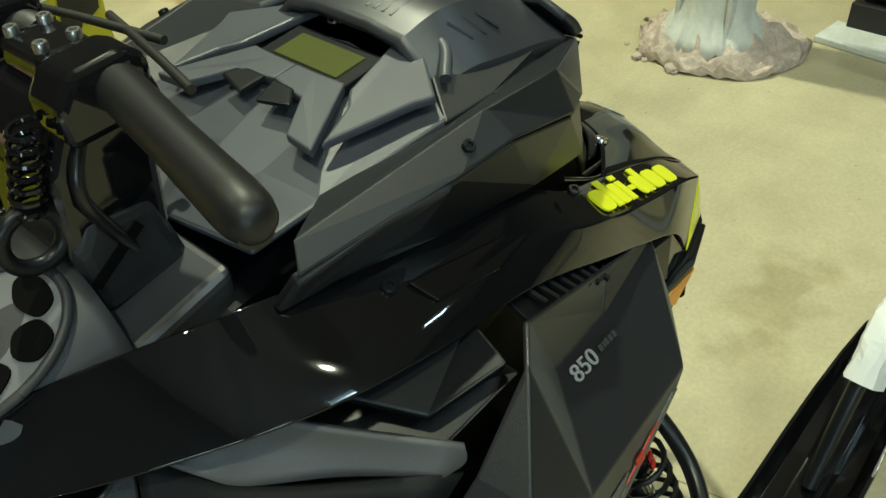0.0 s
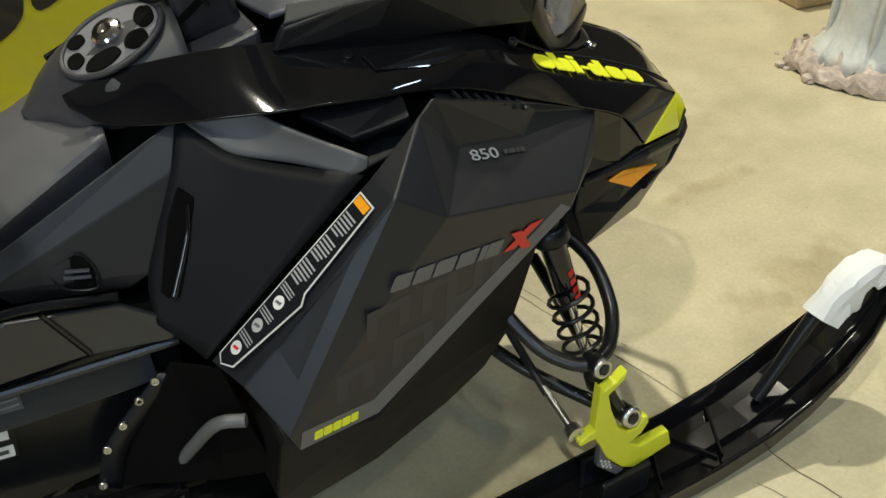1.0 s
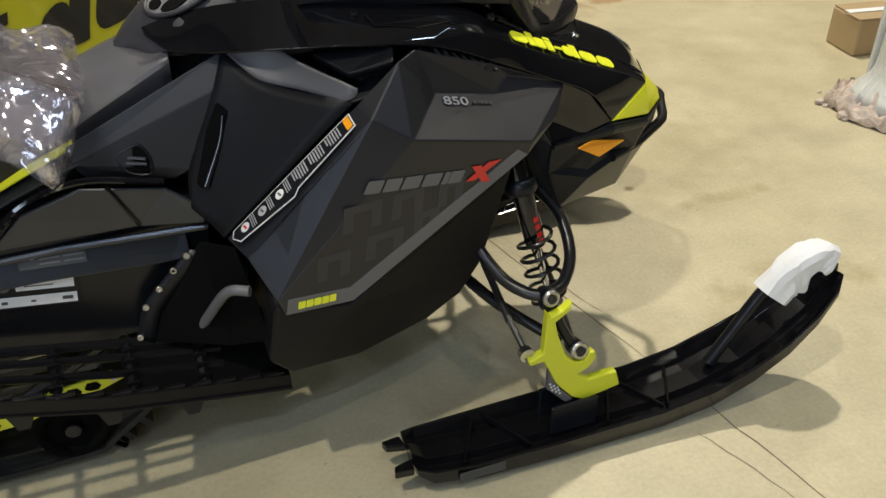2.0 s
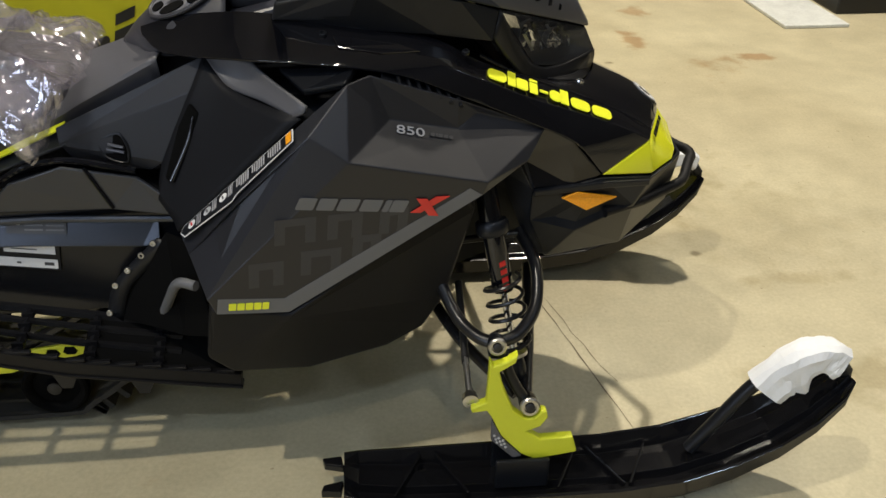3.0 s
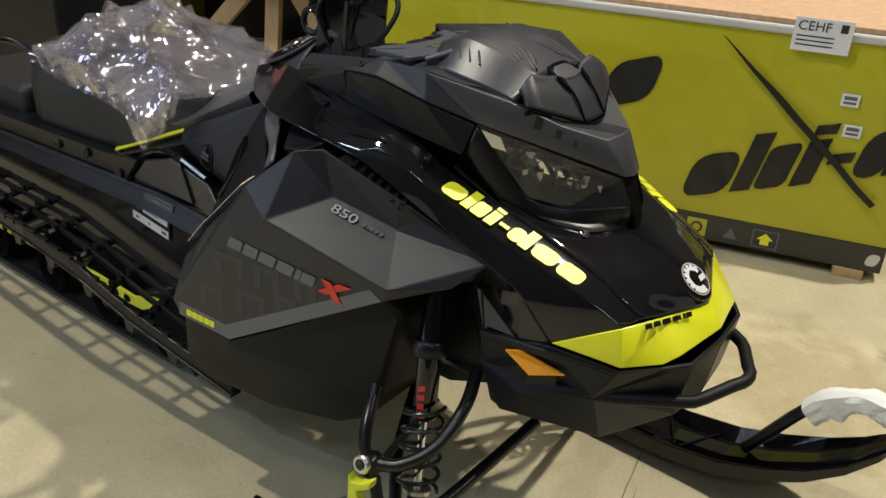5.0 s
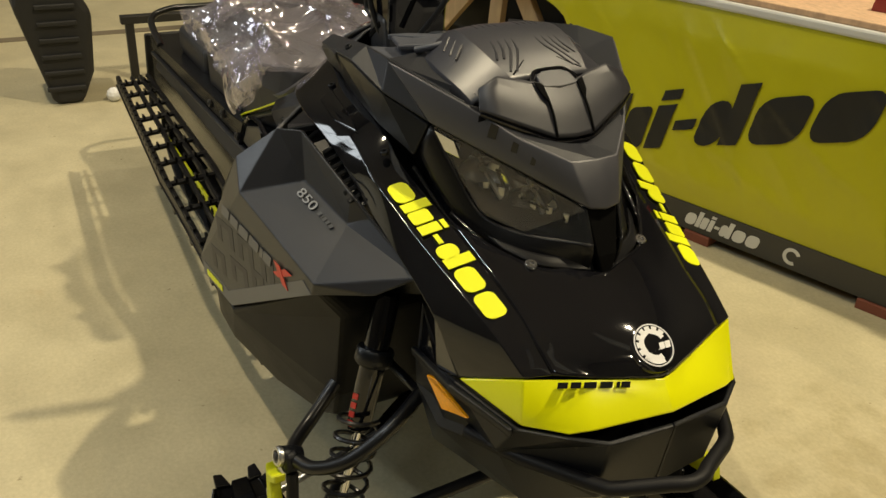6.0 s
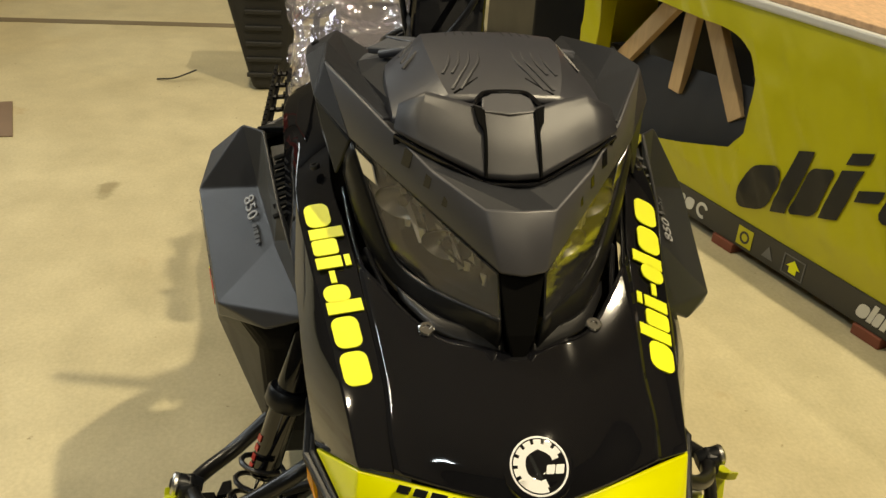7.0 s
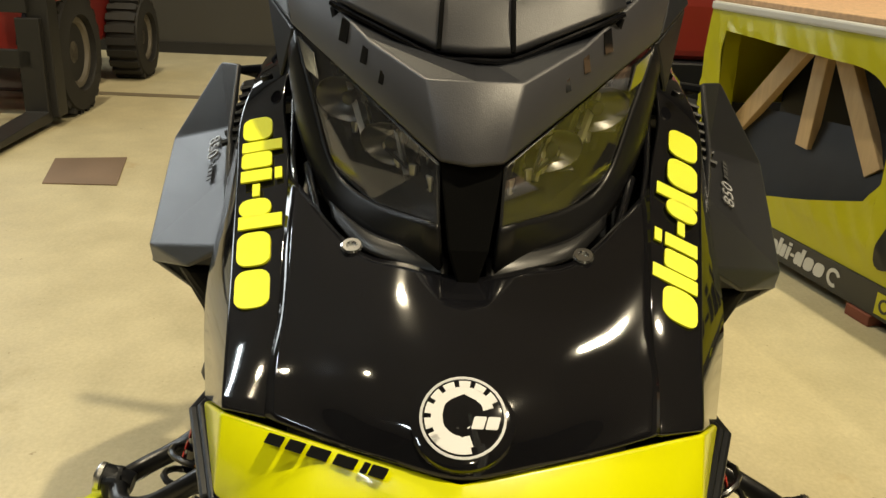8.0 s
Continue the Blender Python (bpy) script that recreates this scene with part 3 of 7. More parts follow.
def side_panel(s):
    v = [TOP_R, TOP_F, (-0.067, 0.276, 0.806), TIP, (0.062, 0.292, 0.690), CREASE, RIDGE,
         pp(-0.03, 0.658), pp(-0.383, 0.450), pp(-0.508, 0.466), pp(-0.520, 0.500), DEC_B[1], DEC_M, DEC_T[1], DEC_T[0], DEC_B[0], DISH, (-0.068, 0.281, 0.751), (-0.030, 0.259, 0.774)]
    f = [(0, 1, 16), (0, 16, 6), (1, 2, 17, 16), (2, 18, 17), (2, 3, 18), (6, 16, 17, 5), (17, 18, 3, 5), (3, 4, 5), (5, 4, 7), (6, 5, 7, 8, 9, 10), (0, 6, 13), (6, 10, 11, 12, 13), (14, 13, 12, 11, 15), (0, 13, 14)]
    ob = half("side_panel", s, v, f, M_PANEL, label="matte charcoal side panel with grey and red lettering blocks", thick=0.006, bevel=0.004)
    fr = side_frame(s, pp(-0.5, 0.48), pp(0.0, 0.48), pp(-0.5, 0.7))
    inv = fr.inverted()

    def loc(x, z):
        p = inv @ Vector(flip(s, [pp(x, z)])[0])
        return p.x, p.y
    # grey line along the lower edge
    lo = [(-0.508, 0.468), (-0.383, 0.452), (-0.03, 0.660)]
    hi = [(-0.502, 0.500), (-0.388, 0.484), (-0.052, 0.676)]
    polys = [[loc(*p) for p in (lo[0], lo[1], hi[1], hi[0])], [loc(*p) for p in (lo[1], lo[2], hi[2], hi[1])]]
    flat_parts("edge_stripe", polys, fr, 0.0042, M_GREY, ob, "grey stripe")
    o = Vector((*loc(-0.487 if s < 0 else -0.385, 0.474 if s < 0 else 0.466), 0))
    tilt = Matrix.Rotation(radians(-6 if s < 0 else 6), 4, "Z")
    flat_parts("stripe_mark", bars(0.072, 0.015, (1, 1, 1, 1, 0.9), 0.05), fr @ Matrix.Translation(o) @ tilt, 0.0062, M_LETTER, ob, "small yellow bar")
    # model mark: six grey blocks and a red cross
    a, b = ((-0.356, 0.671), (-0.163, 0.641)) if s < 0 else ((-0.10, 0.640), (-0.29, 0.668))
    A, B = Vector((*loc(*a), 0)), Vector((*loc(*b), 0))
    d = (B - A)
    mk = fr @ Matrix.Translation(A) @ Matrix.Rotation(math.atan2(d.y, d.x), 4, "Z")
    L = d.length
    flat_parts("model_mark", bars(L * 0.98, 0.0235, (1.1, 1.1, 1.25, 1.25, 0.4, 1), 0.3, 0.16), mk, 0.0052, M_GREY, ob, "grey block")
    x0 = L + 0.004
    cross = [[(x0, 0), (x0 + 0.018, 0), (x0 + 0.066, 0.036), (x0 + 0.042, 0.034)], [(x0 + 0.006, 0.029), (x0 + 0.026, 0.029), (x0 + 0.052, -0.005), (x0 + 0.034, -0.005)]]
    part("cross_mark", flat_shapes(cross[:1], mk, 0.0058), M_RED, ob, "red cross")
    part("cross_mark", flat_shapes(cross[1:], mk, 0.0064), M_RED, ob, "red cross")
    # faint large print
    gp = [(-0.45, 0.515, 0.06), (-0.36, 0.53, 0.07), (-0.27, 0.55, 0.05), (-0.405, 0.60, 0.07), (-0.315, 0.60, 0.06), (-0.225, 0.60, 0.05)]
    ghosts = []
    for x, z, w in gp:
        p, q = loc(x, z), loc(x + w, z)
        x1, x2 = min(p[0], q[0]), max(p[0], q[0])
        h = 0.052
        ghosts += [slab(x1, x1 + 0.018, p[1], p[1] + h, 0.08), slab(x2 - 0.018, x2, p[1], p[1] + h, 0.08), slab(x1 + 0.018, x2 - 0.018, p[1] + h - 0.015, p[1] + h, 0.08)]
    flat_parts("faint_print", ghosts, fr, 0.0033, M_GHOST, ob, "faint grey print", 0.0005)
    # number on the upper facet
    if s < 0:
        m2 = plane_frame(*[Vector(q) for q in flip(s, (RIDGE, CREASE, DISH))])
    else:
        A, B, C = [Vector(q) for q in flip(s, (CREASE, RIDGE, DISH))]
        m2 = plane_frame(A, B, C)
    i2 = m2.inverted()
    n = i2 @ Vector(flip(s, [(-0.178, 0.325, 0.778)])[0]) if s < 0 else i2 @ Vector(flip(s, [(-0.075, 0.31, 0.745)])[0])
    lettering("number_mark", "850", 0.024, m2 @ Matrix.Translation((n.x, n.y - 0.010, 0.0046)) @ Matrix.Diagonal((1.5, 1, 1, 1)), M_MARK, ob)
    part("small_mark", flat_shapes(bars(0.045, 0.007, (1, 0.5, 1, 1, 1), 0.2, 0.4), m2 @ Matrix.Translation((n.x + 0.064, n.y - 0.006, 0)), 0.0048), M_DGREY, ob, "small grey bars")
    return ob


def warning_decal(s):
    """Long white-edged warning strip on the rear slope of the panel: lines of unreadable print and three round signs."""
    v = [Vector(q) for q in flip(s, [(-0.566, 0.317, 0.577), (-0.342, 0.344, 0.786), (-0.441, 0.383, 0.680)])]
    m = plane_frame(*v) if s < 0 else plane_frame(v[0], v[1], v[2])
    sg = 1 if m.col[2].y * s > 0 else -1
    L = 0.300

    def poly(i):
        return [(0.010 + i, 0.002 + i), (L - i, 0.002 + i), (L - i, 0.036 - i), (0.158, 0.045 - i), (0.145, 0.054 - i), (0.016 + i * 0.6, 0.036 - i), (0.003 + i, 0.016)]
    deco = part("warning_label", flat_shapes([poly(0)], m, sg * 0.0086), M_WHITE, sled, "long white-edged warning label with fine print")
    part("field", flat_shapes([poly(0.0022)], m, sg * 0.0093), M_SATIN, deco)
    part("orange_end", flat_shapes([[(L - 0.016, 0.0055), (L - 0.0035, 0.0055), (L - 0.0035, 0.0325), (L - 0.016, 0.0325)]], m, sg * 0.0100), M_ORANGE, deco)
    rnd = random.Random(5)
    lines = []
    for k in range(22):
        x = 0.152 + k * 0.0058
        top = (0.034 - 0.004 * (k / 22)) if k % 7 > 2 else 0.018 + rnd.random() * 0.012
        if k % 7:
            lines.append([(x, 0.0065), (x + 0.0024, 0.0065), (x + 0.0024, top), (x, top)])
    for k in range(3):
        for d in (0.014, 0.0185, 0.023):
            x = 0.036 + k * 0.043 + d
            lines.append([(x, 0.0065), (x + 0.0016, 0.0065), (x + 0.0016, 0.034), (x, 0.034)])
    flat_parts("print_line", lines, m, sg * 0.0100, M_MARK, deco)
    for k, mt in enumerate((M_WHITE, M_SILVER, M_WHITE)):
        c = Matrix.Translation((0.036 + k * 0.043, 0.0185 + 0.002 * k, 0))
        part("round_sign", flat_shapes([[(0.0095 * math.cos(a), 0.0095 * math.sin(a)) for a in [2 * math.pi * i / 20 for i in range(20)]]], m @ c, sg * 0.0100), mt, deco)
        part("sign_figure", flat_shapes([slab(-0.002, 0.002, -0.005, 0.005, 0.3)], m @ c, sg * 0.0106), M_GREY if k else M_RED, deco)


def belly(s):
    v = [(-0.525, 0.405, 0.470), (-0.383, 0.408, 0.446), (-0.05, 0.345, 0.650), (-0.03, 0.30, 0.600), (-0.085, 0.30, 0.40),
         (-0.13, 0.292, 0.318), (-0.20, 0.288, 0.272), (-0.36, 0.325, 0.252), (-0.505, 0.375, 0.290), (-0.545, 0.398, 0.345)]
    inner = [(x, 0.10, z) for x, w, z in v]
    n = len(v)
    f = [(1, 0, 9, 8), (1, 8, 7), (1, 7, 6), (1, 6, 5, 4), (1, 4, 3, 2), tuple(range(n, 2 * n))] + [(i, (i + 1) % n, n + (i + 1) % n, n + i) for i in range(n)]
    part("belly_cover", from_faces(flip(s, v + inner), f), M_BELLY, sled, "black moulded lower cover", bevel=0.012, seg=3)


def knee_panel(s):
    AP, ST, KM = (-0.521, 0.148, 0.849), (-0.439, 0.197, 0.862), (-0.468, 0.212, 0.808)
    k, m, l, r = (-0.548, 0.180, 0.792), (-0.612, 0.200, 0.662), (-0.803, 0.172, 0.690), (-0.808, 0.158, 0.717)
    left = [AP, k, m, (-0.622, 0.235, 0.600)]
    mid = [KM, (-0.505, 0.234, 0.742), (-0.560, 0.256, 0.645), (-0.594, 0.272, 0.580)]
    right = [(-0.340, 0.329, 0.797), (-0.420, 0.319, 0.720), (-0.505, 0.310, 0.640), (-0.580, 0.300, 0.568)]
    part("knee_panel", loft([flip(s, q) for q in (left, mid, right)], 6, 4), M_KNEE, sled, "matte black knee panel", thick=0.006, smooth=60)
    top = [(-0.523, 0.140, 0.856), (-0.478, 0.170, 0.866), ST, (-0.402, 0.240, 0.842), (-0.330, 0.322, 0.818)]
    mid = [(-0.522, 0.144, 0.852), (-0.476, 0.188, 0.832), (-0.440, 0.210, 0.826), (-0.400, 0.248, 0.822), (-0.335, 0.328, 0.806)]
    low = [AP, (-0.494, 0.188, 0.826), KM, (-0.408, 0.258, 0.800), (-0.352, 0.320, 0.796)]
    part("knee_scoop", loft([flip(s, q) for q in zip(top, mid, low)], 5, 3), M_SCOOP, sled, "lighter grey scooped ledge", thick=0.006, smooth=60)
    n, o = (-0.785, 0.158, 0.652), (-0.640, 0.190, 0.642)
    half("seat_side_panel", s, [AP, k, m, l, r, n, o], [(0, 4, 3, 1), (1, 3, 5, 6, 2)], M_MATTE, label="matte charcoal panel beside the seat", thick=0.006, bevel=0.005)
    # Dark sheet drawn in place of the shade behind the seat front.
    half("steering_shade", s, [(-0.608, 0.085, 0.855), (-0.520, 0.110, 0.860), (-0.520, 0.130, 0.770), (-0.608, 0.105, 0.740)], [(0, 1, 2, 3)], M_RECESS, label="dark sheet in place of shade behind the seat front", thick=0.006, bevel=0.001)
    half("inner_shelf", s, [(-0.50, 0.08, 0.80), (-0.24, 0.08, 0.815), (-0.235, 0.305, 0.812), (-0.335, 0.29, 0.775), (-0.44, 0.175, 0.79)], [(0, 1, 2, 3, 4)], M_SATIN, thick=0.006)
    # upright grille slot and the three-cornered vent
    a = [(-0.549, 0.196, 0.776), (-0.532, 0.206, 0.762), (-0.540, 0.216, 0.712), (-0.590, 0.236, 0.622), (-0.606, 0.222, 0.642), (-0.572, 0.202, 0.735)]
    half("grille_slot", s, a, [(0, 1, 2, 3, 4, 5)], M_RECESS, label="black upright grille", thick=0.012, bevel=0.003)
    part("grille_bar", tube(flip(s, [(-0.543, 0.212, 0.757), (-0.556, 0.222, 0.712), (-0.592, 0.240, 0.642)]), lambda q: 0.003 + 0.004 * q, 8), M_GLOSS, sled, smooth=40)
    vt = [(-0.733, 0.174, 0.697), (-0.694, 0.178, 0.714), (-0.682, 0.182, 0.706), (-0.674, 0.188, 0.684), (-0.680, 0.190, 0.660), (-0.716, 0.184, 0.668)]
    half("side_vent", s, vt, [(0, 1, 2, 3, 4, 5)], M_RECESS, label="small three-cornered vent", thick=0.008, bevel=0.003)
    part("vent_rim", tube(flip(s, [(x, w + 0.004, z) for x, w, z in vt + vt[:1]]), 0.0022, 3, 6), M_SATIN, sled, smooth=40)
    for k in range(2):
        z = 0.680 + 0.010 * k
        part("vent_louvre", tube(flip(s, [(-0.715 + 0.004 * k, 0.186, z + 0.004), (-0.682, 0.193, z)]), 0.003, straight=True, sides=6), M_POD, sled)
    # intake mouth between scoop and panel
    v = flip(s, [(-0.335, 0.288, 0.826), (-0.262, 0.312, 0.848), (-0.245, 0.255, 0.856), (-0.38, 0.225, 0.846)])
    part("intake_mouth", from_faces(v, [(0, 1, 2, 3)]), M_SATIN, sled, "dark open intake", thick=0.012, bevel=0.003)


# shoulder: long gloss strip from the steering post to the nose, with the word mark on it
def shoulder(s):
    inn = [(-0.644, 0.070, 0.880), (-0.560, 0.090, 0.906), (-0.42, 0.160, 0.930), (-0.25, 0.192, 0.912), (-0.11, 0.203, 0.893), (-0.03, 0.203, 0.852), (0.07, 0.180, 0.805), (0.25, 0.155, 0.729), (0.337, 0.150, 0.679)]
    mid = [(-0.643, 0.077, 0.873), (-0.565, 0.105, 0.885), (-0.44, 0.190, 0.893), (-0.30, 0.245, 0.888), (-0.14, 0.246, 0.872), (-0.035, 0.250, 0.836), (0.07, 0.232, 0.786), (0.25, 0.198, 0.713), (0.3235, 0.186, 0.677)]
    low = [(-0.640, 0.084, 0.866), (-0.590, 0.134, 0.848), (-0.44, 0.232, 0.867), (-0.32, 0.268, 0.870), (-0.17, 0.268, 0.848), (-0.05, 0.262, 0.800), (0.06, 0.252, 0.750), (0.16, 0.243, 0.700), (0.224, 0.229, 0.626)]
    ob = part("hood_side", loft([flip(s, r) for r in zip(inn, mid, low)], 6, 1), M_GLOSS, sled, "gloss black hood side", thick=0.006, bevel=0.002, smooth=35, seg=3)
    a, b = Vector(flip(s, [(-0.013, 0.243, 0.8295)])[0]), Vector(flip(s, [(0.24, 0.196, 0.7195)])[0])
    c, d = Vector(flip(s, [(-0.006, 0.207, 0.8365)])[0]), Vector(flip(s, [(0.247, 0.160, 0.7265)])[0])
    if s < 0:
        m, L = plane_frame(a, b, c), (b - a).length
    else:
        m, L = plane_frame(b, a, d), (b - a).length
    flat_parts("word_mark", wordmark(L * 1.0, 0.043, 0.18), m, 0.0052, M_LETTER, ob, "yellow block", 0.002)
    for x, w, z in ((-0.30, 0.215, 0.905), (-0.05, 0.226, 0.872)):
        bolt("fastener", flip(s, [(x, w, z)])[0], (0, s * 0.3, 1), 0.007, 0.006, ob, M_SATIN)
    # row of louvres under the strip
    for k in range(7):
        x = -0.175 + 0.018 * k
        p = flip(s, [(x, 0.250, 0.848 - 0.40 * (x + 0.175)), (x + 0.006, 0.284, 0.838 - 0.40 * (x + 0.175))])
        part("louvre", tube(p, 0.004, straight=True, sides=6), M_SATIN, ob)
    v = [(-0.20, 0.250, 0.852), (-0.05, 0.245, 0.794), (-0.055, 0.272, 0.784), (-0.205, 0.290, 0.842)]
    half("louvre_bed", s, v, [(0, 1, 2, 3)], M_SATIN, ob, thick=0.004, bevel=0.001)
    # long sunk pocket on the strip
    v = [(-0.285, 0.222, 0.906), (-0.17, 0.232, 0.892), (-0.13, 0.238, 0.880), (-0.20, 0.252, 0.881), (-0.275, 0.247, 0.892)]
    half("pocket", s, v, [(0, 1, 2, 3, 4)], M_GLOSS, ob, "long shallow pocket", thick=0.006, bevel=0.002)
    # dull lower cheek between panel tip and nose
    v = [(0.095, 0.232, 0.735), (0.16, 0.238, 0.700), (0.224, 0.229, 0.626), (0.17, 0.236, 0.602), (0.088, 0.226, 0.592), (0.055, 0.205, 0.66)]
    half("cheek", s, v, [(0, 1, 2, 3, 4, 5)], M_GLOSS, label="gloss black cheek", thick=0.006, bevel=0.003)
    v = [(0.06, 0.20, 0.70), (0.092, 0.228, 0.60), (0.135, 0.215, 0.44), (0.10, 0.195, 0.43), (0.03, 0.185, 0.62)]
    half("cheek_web", s, v, [(0, 1, 2, 3, 4)], M_MATTE, label="matte black web under the hood", thick=0.010, bevel=0.004)


# hood middle
ROWS = [[(0.237, 0.0, 0.760), (0.222, 0.05, 0.764), (0.190, 0.102, 0.767), (0.08, 0.178, 0.801)],
        [(0.287, 0.0, 0.742), (0.272, 0.056, 0.743), (0.243, 0.108, 0.744), (0.165, 0.167, 0.767)],
        [(0.335, 0.0, 0.721), (0.321, 0.060, 0.720), (0.292, 0.114, 0.719), (0.245, 0.1555, 0.731)],
        [(0.372, 0.0, 0.696), (0.355, 0.062, 0.695), (0.328, 0.114, 0.696), (0.298, 0.154, 0.705)],
        [(0.391, 0.0, 0.6695), (0.375, 0.052, 0.6715), (0.357, 0.098, 0.6735), (0.337, 0.150, 0.680)]]
hood = part("hood", loft([[(x, -w, z) for x, w, z in r[:0:-1]] + r for r in ROWS], 7, 5), M_GLOSS, sled, "gloss black hood with raised creases", thick=0.006, smooth=60)
for s in (-1, 1):
    part("hood_rib", tube(flip(s, [(0.06, 0.164, 0.806), (0.15, 0.138, 0.775), (0.23, 0.116, 0.748), (0.305, 0.096, 0.718)]), lambda t: 0.0045 * (1 - 0.8 * t)), M_GLOSS, hood, smooth=40)
    part("hood_seam", tube(flip(s, [(-0.02, 0.190, 0.856), (0.07, 0.176, 0.805), (0.16, 0.150, 0.769), (0.25, 0.122, 0.735)]), lambda t: 0.004 * (1 - 0.7 * t)), M_GLOSS, hood, smooth=40)
    bolt("cap", flip(s, [(0.193, 0.102, 0.766)])[0], (0.45, 0, 1), 0.010, 0.007, hood, M_CHROME)
# round emblem: white toothed arc on a black disc
EK = 0.69
em = plane_frame((0.361, 0, 0.7005), (0.361, 0.1, 0.7005), (0.319, 0, 0.7325)) @ Matrix.Scale(EK, 4)
part("emblem_seat", lathe([(0.060, -0.010), (0.056, 0.002), (0.048, 0.005)], em, 40), M_GLOSS, hood, smooth=40)
part("emblem_rim", ring_strip(0.0432, 0.0462, 0, 2 * math.pi, em, 0.0075), M_SILVER, hood)
part("emblem_arc", ring_strip(0.0215, 0.034, radians(20), radians(290), em, 0.008), M_WHITE, hood, "white toothed arc")
teeth = []
for k in range(8):
    a = radians(28 + k * 26)
    for q in ring_shape(0.034, 0.041, a, a + radians(18), 2):
        teeth.append(q)
part("emblem_teeth", flat_shapes(teeth + ring_shape(0.034, 0.041, radians(215), radians(285), 6), em, 0.0082), M_WHITE, hood)
part("emblem_bar", flat_shapes(bars(0.044, 0.014, (1, 1, 1), 0.25), em @ Matrix.Translation((-0.006, -0.013, 0)), 0.0088), M_WHITE, hood)

M_MARKBLACK = node_mat("flat_black_vinyl", (0.005, 0.005, 0.005), 0.6, blotch=0.05, spec=0.1)
# yellow nose band
v = [(0.224, 0.2295, 0.625), (0.322, 0.186, 0.674), (0.356, 0.098, 0.670), (0.392, 0, 0.666), (0.334, 0.192, 0.606), (0.388, 0.150, 0.616), (0.402, 0.118, 0.622), (0.422, 0, 0.628), (0.405, 0.10, 0.652)]
band = part("nose_band", both(v, [(0, 1, 4), (1, 2, 6, 5, 4), (2, 3, 7, 6)]), M_YELLOW, sled, "acid yellow band round the nose", bevel=0.003, thick=0.008, smooth=32)
fm = plane_frame((0.341, -0.146, 0.6715), (0.381, -0.049, 0.6705), (0.293, -0.150, 0.720))
flat_parts("band_mark", bars(0.106, 0.0085, (1.1, 1.1, 1.35, 1.35, 0.4, 1), 0.22, 0.3), fm @ Matrix.Translation((0.0, -0.0105, 0)), 0.0036, M_MARKBLACK, band, "black block", 0.001)


def nose_side(s):
    v = [(0.088, 0.231, 0.592), (0.224, 0.236, 0.622), (0.334, 0.196, 0.602), (0.39, 0.152, 0.612), (0.420, 0.105, 0.610), (0.428, 0, 0.612),
         (0.405, 0.10, 0.500), (0.412, 0, 0.495), (0.30, 0.150, 0.425), (0.31, 0, 0.40), (0.126, 0.212, 0.435), (0.12, 0, 0.41), (0.30, 0.205, 0.545), (0.18, 0.232, 0.505), (0.086, 0.226, 0.53)]
    f = [(0, 1, 12, 13, 14), (1, 2, 12), (2, 3, 4, 6, 12), (4, 5, 7, 6), (12, 6, 8), (6, 7, 9, 8), (13, 12, 8, 10), (14, 13, 10), (10, 8, 9, 11)]
    half("nose_cover", s, v, f, M_SATIN, label="satin black lower nose cover", thick=0.008, bevel=0.006)
    v = [(0.145, 0.2400, 0.582), (0.176, 0.2425, 0.596), (0.259, 0.2315, 0.577), (0.197, 0.2395, 0.553)]
    half("reflector", s, v, [(0, 1, 2, 3)], M_ORANGE, label="amber side reflector", thick=0.006, bevel=0.0015)
    v = [(0.09, 0.238, 0.600), (0.224, 0.243, 0.618), (0.330, 0.203, 0.600), (0.33, 0.202, 0.586), (0.22, 0.241, 0.602), (0.09, 0.236, 0.585)]
    half("nose_lip", s, v, [(0, 1, 4, 5), (1, 2, 3, 4)], M_SATIN, label="black lip under the nose", thick=0.01, bevel=0.003)


bend = [(0.24, 0.222, 0.536), (0.33, 0.180, 0.538), (0.415, 0.122, 0.540), (0.436, 0.106, 0.541), (0.448, 0.088, 0.545), (0.474, 0.034, 0.553), (0.484, 0.018, 0.5555), (0.487, 0.006, 0.556)]
part("bumper", tube([(x, -w, z) for x, w, z in bend] + [(x, w, z + 0.13 * min(w, 0.12)) for x, w, z in bend[::-1]], 0.0112, straight=True, sides=12), M_BUMPER, sled, "black tube bumper round the nose", smooth=60)

for s in (-1, 1):
    side_panel(s)
    warning_decal(s)
    belly(s)
    knee_panel(s)
    shoulder(s)
    nose_side(s)

# upper pod: brow, ridge, dome, visor, dash
v = [(-0.365, 0.186, 0.980), (-0.166, 0.207, 1.011), (-0.072, 0.213, 1.013), (0.014, 0.184, 0.940), (0.054, 0.147, 0.977), (0.1215, 0.0965, 0.9425),
     (0.181, 0.040, 0.918), (0.218, 0.026, 0.856), (-0.378, 0.203, 0.962), (-0.225, 0.234, 0.988), (-0.16, 0.236, 0.992), (-0.06, 0.226, 0.968),
     (-0.10, 0.165, 0.983), (0.03, 0.132, 0.968), (0.186, 0, 0.918), (0.224, 0, 0.854), (0.10, 0, 0.93), (-0.30, 0.14, 0.965)]
f = [(0, 8, 9, 1), (1, 9, 10), (1, 10, 11, 2), (2, 11, 3), (2, 3, 4), (4, 3, 7), (4, 7, 5), (5, 7, 6), (6, 7, 15, 14), (5, 6, 14, 16), (2, 4, 13, 12), (4, 5, 16, 13), (1, 2, 12), (0, 1, 12, 17)]
BROW, GAP = [(2, 3, 4), (4, 3, 7), (4, 7, 5), (5, 7, 6), (6, 7, 15, 14)], [(5, 6, 14, 16), (4, 5, 16, 13)]
v += [(-0.138, 0.119, 1.002), (0.046, 0.123, 0.984), (-0.17, 0.165, 0.984)]
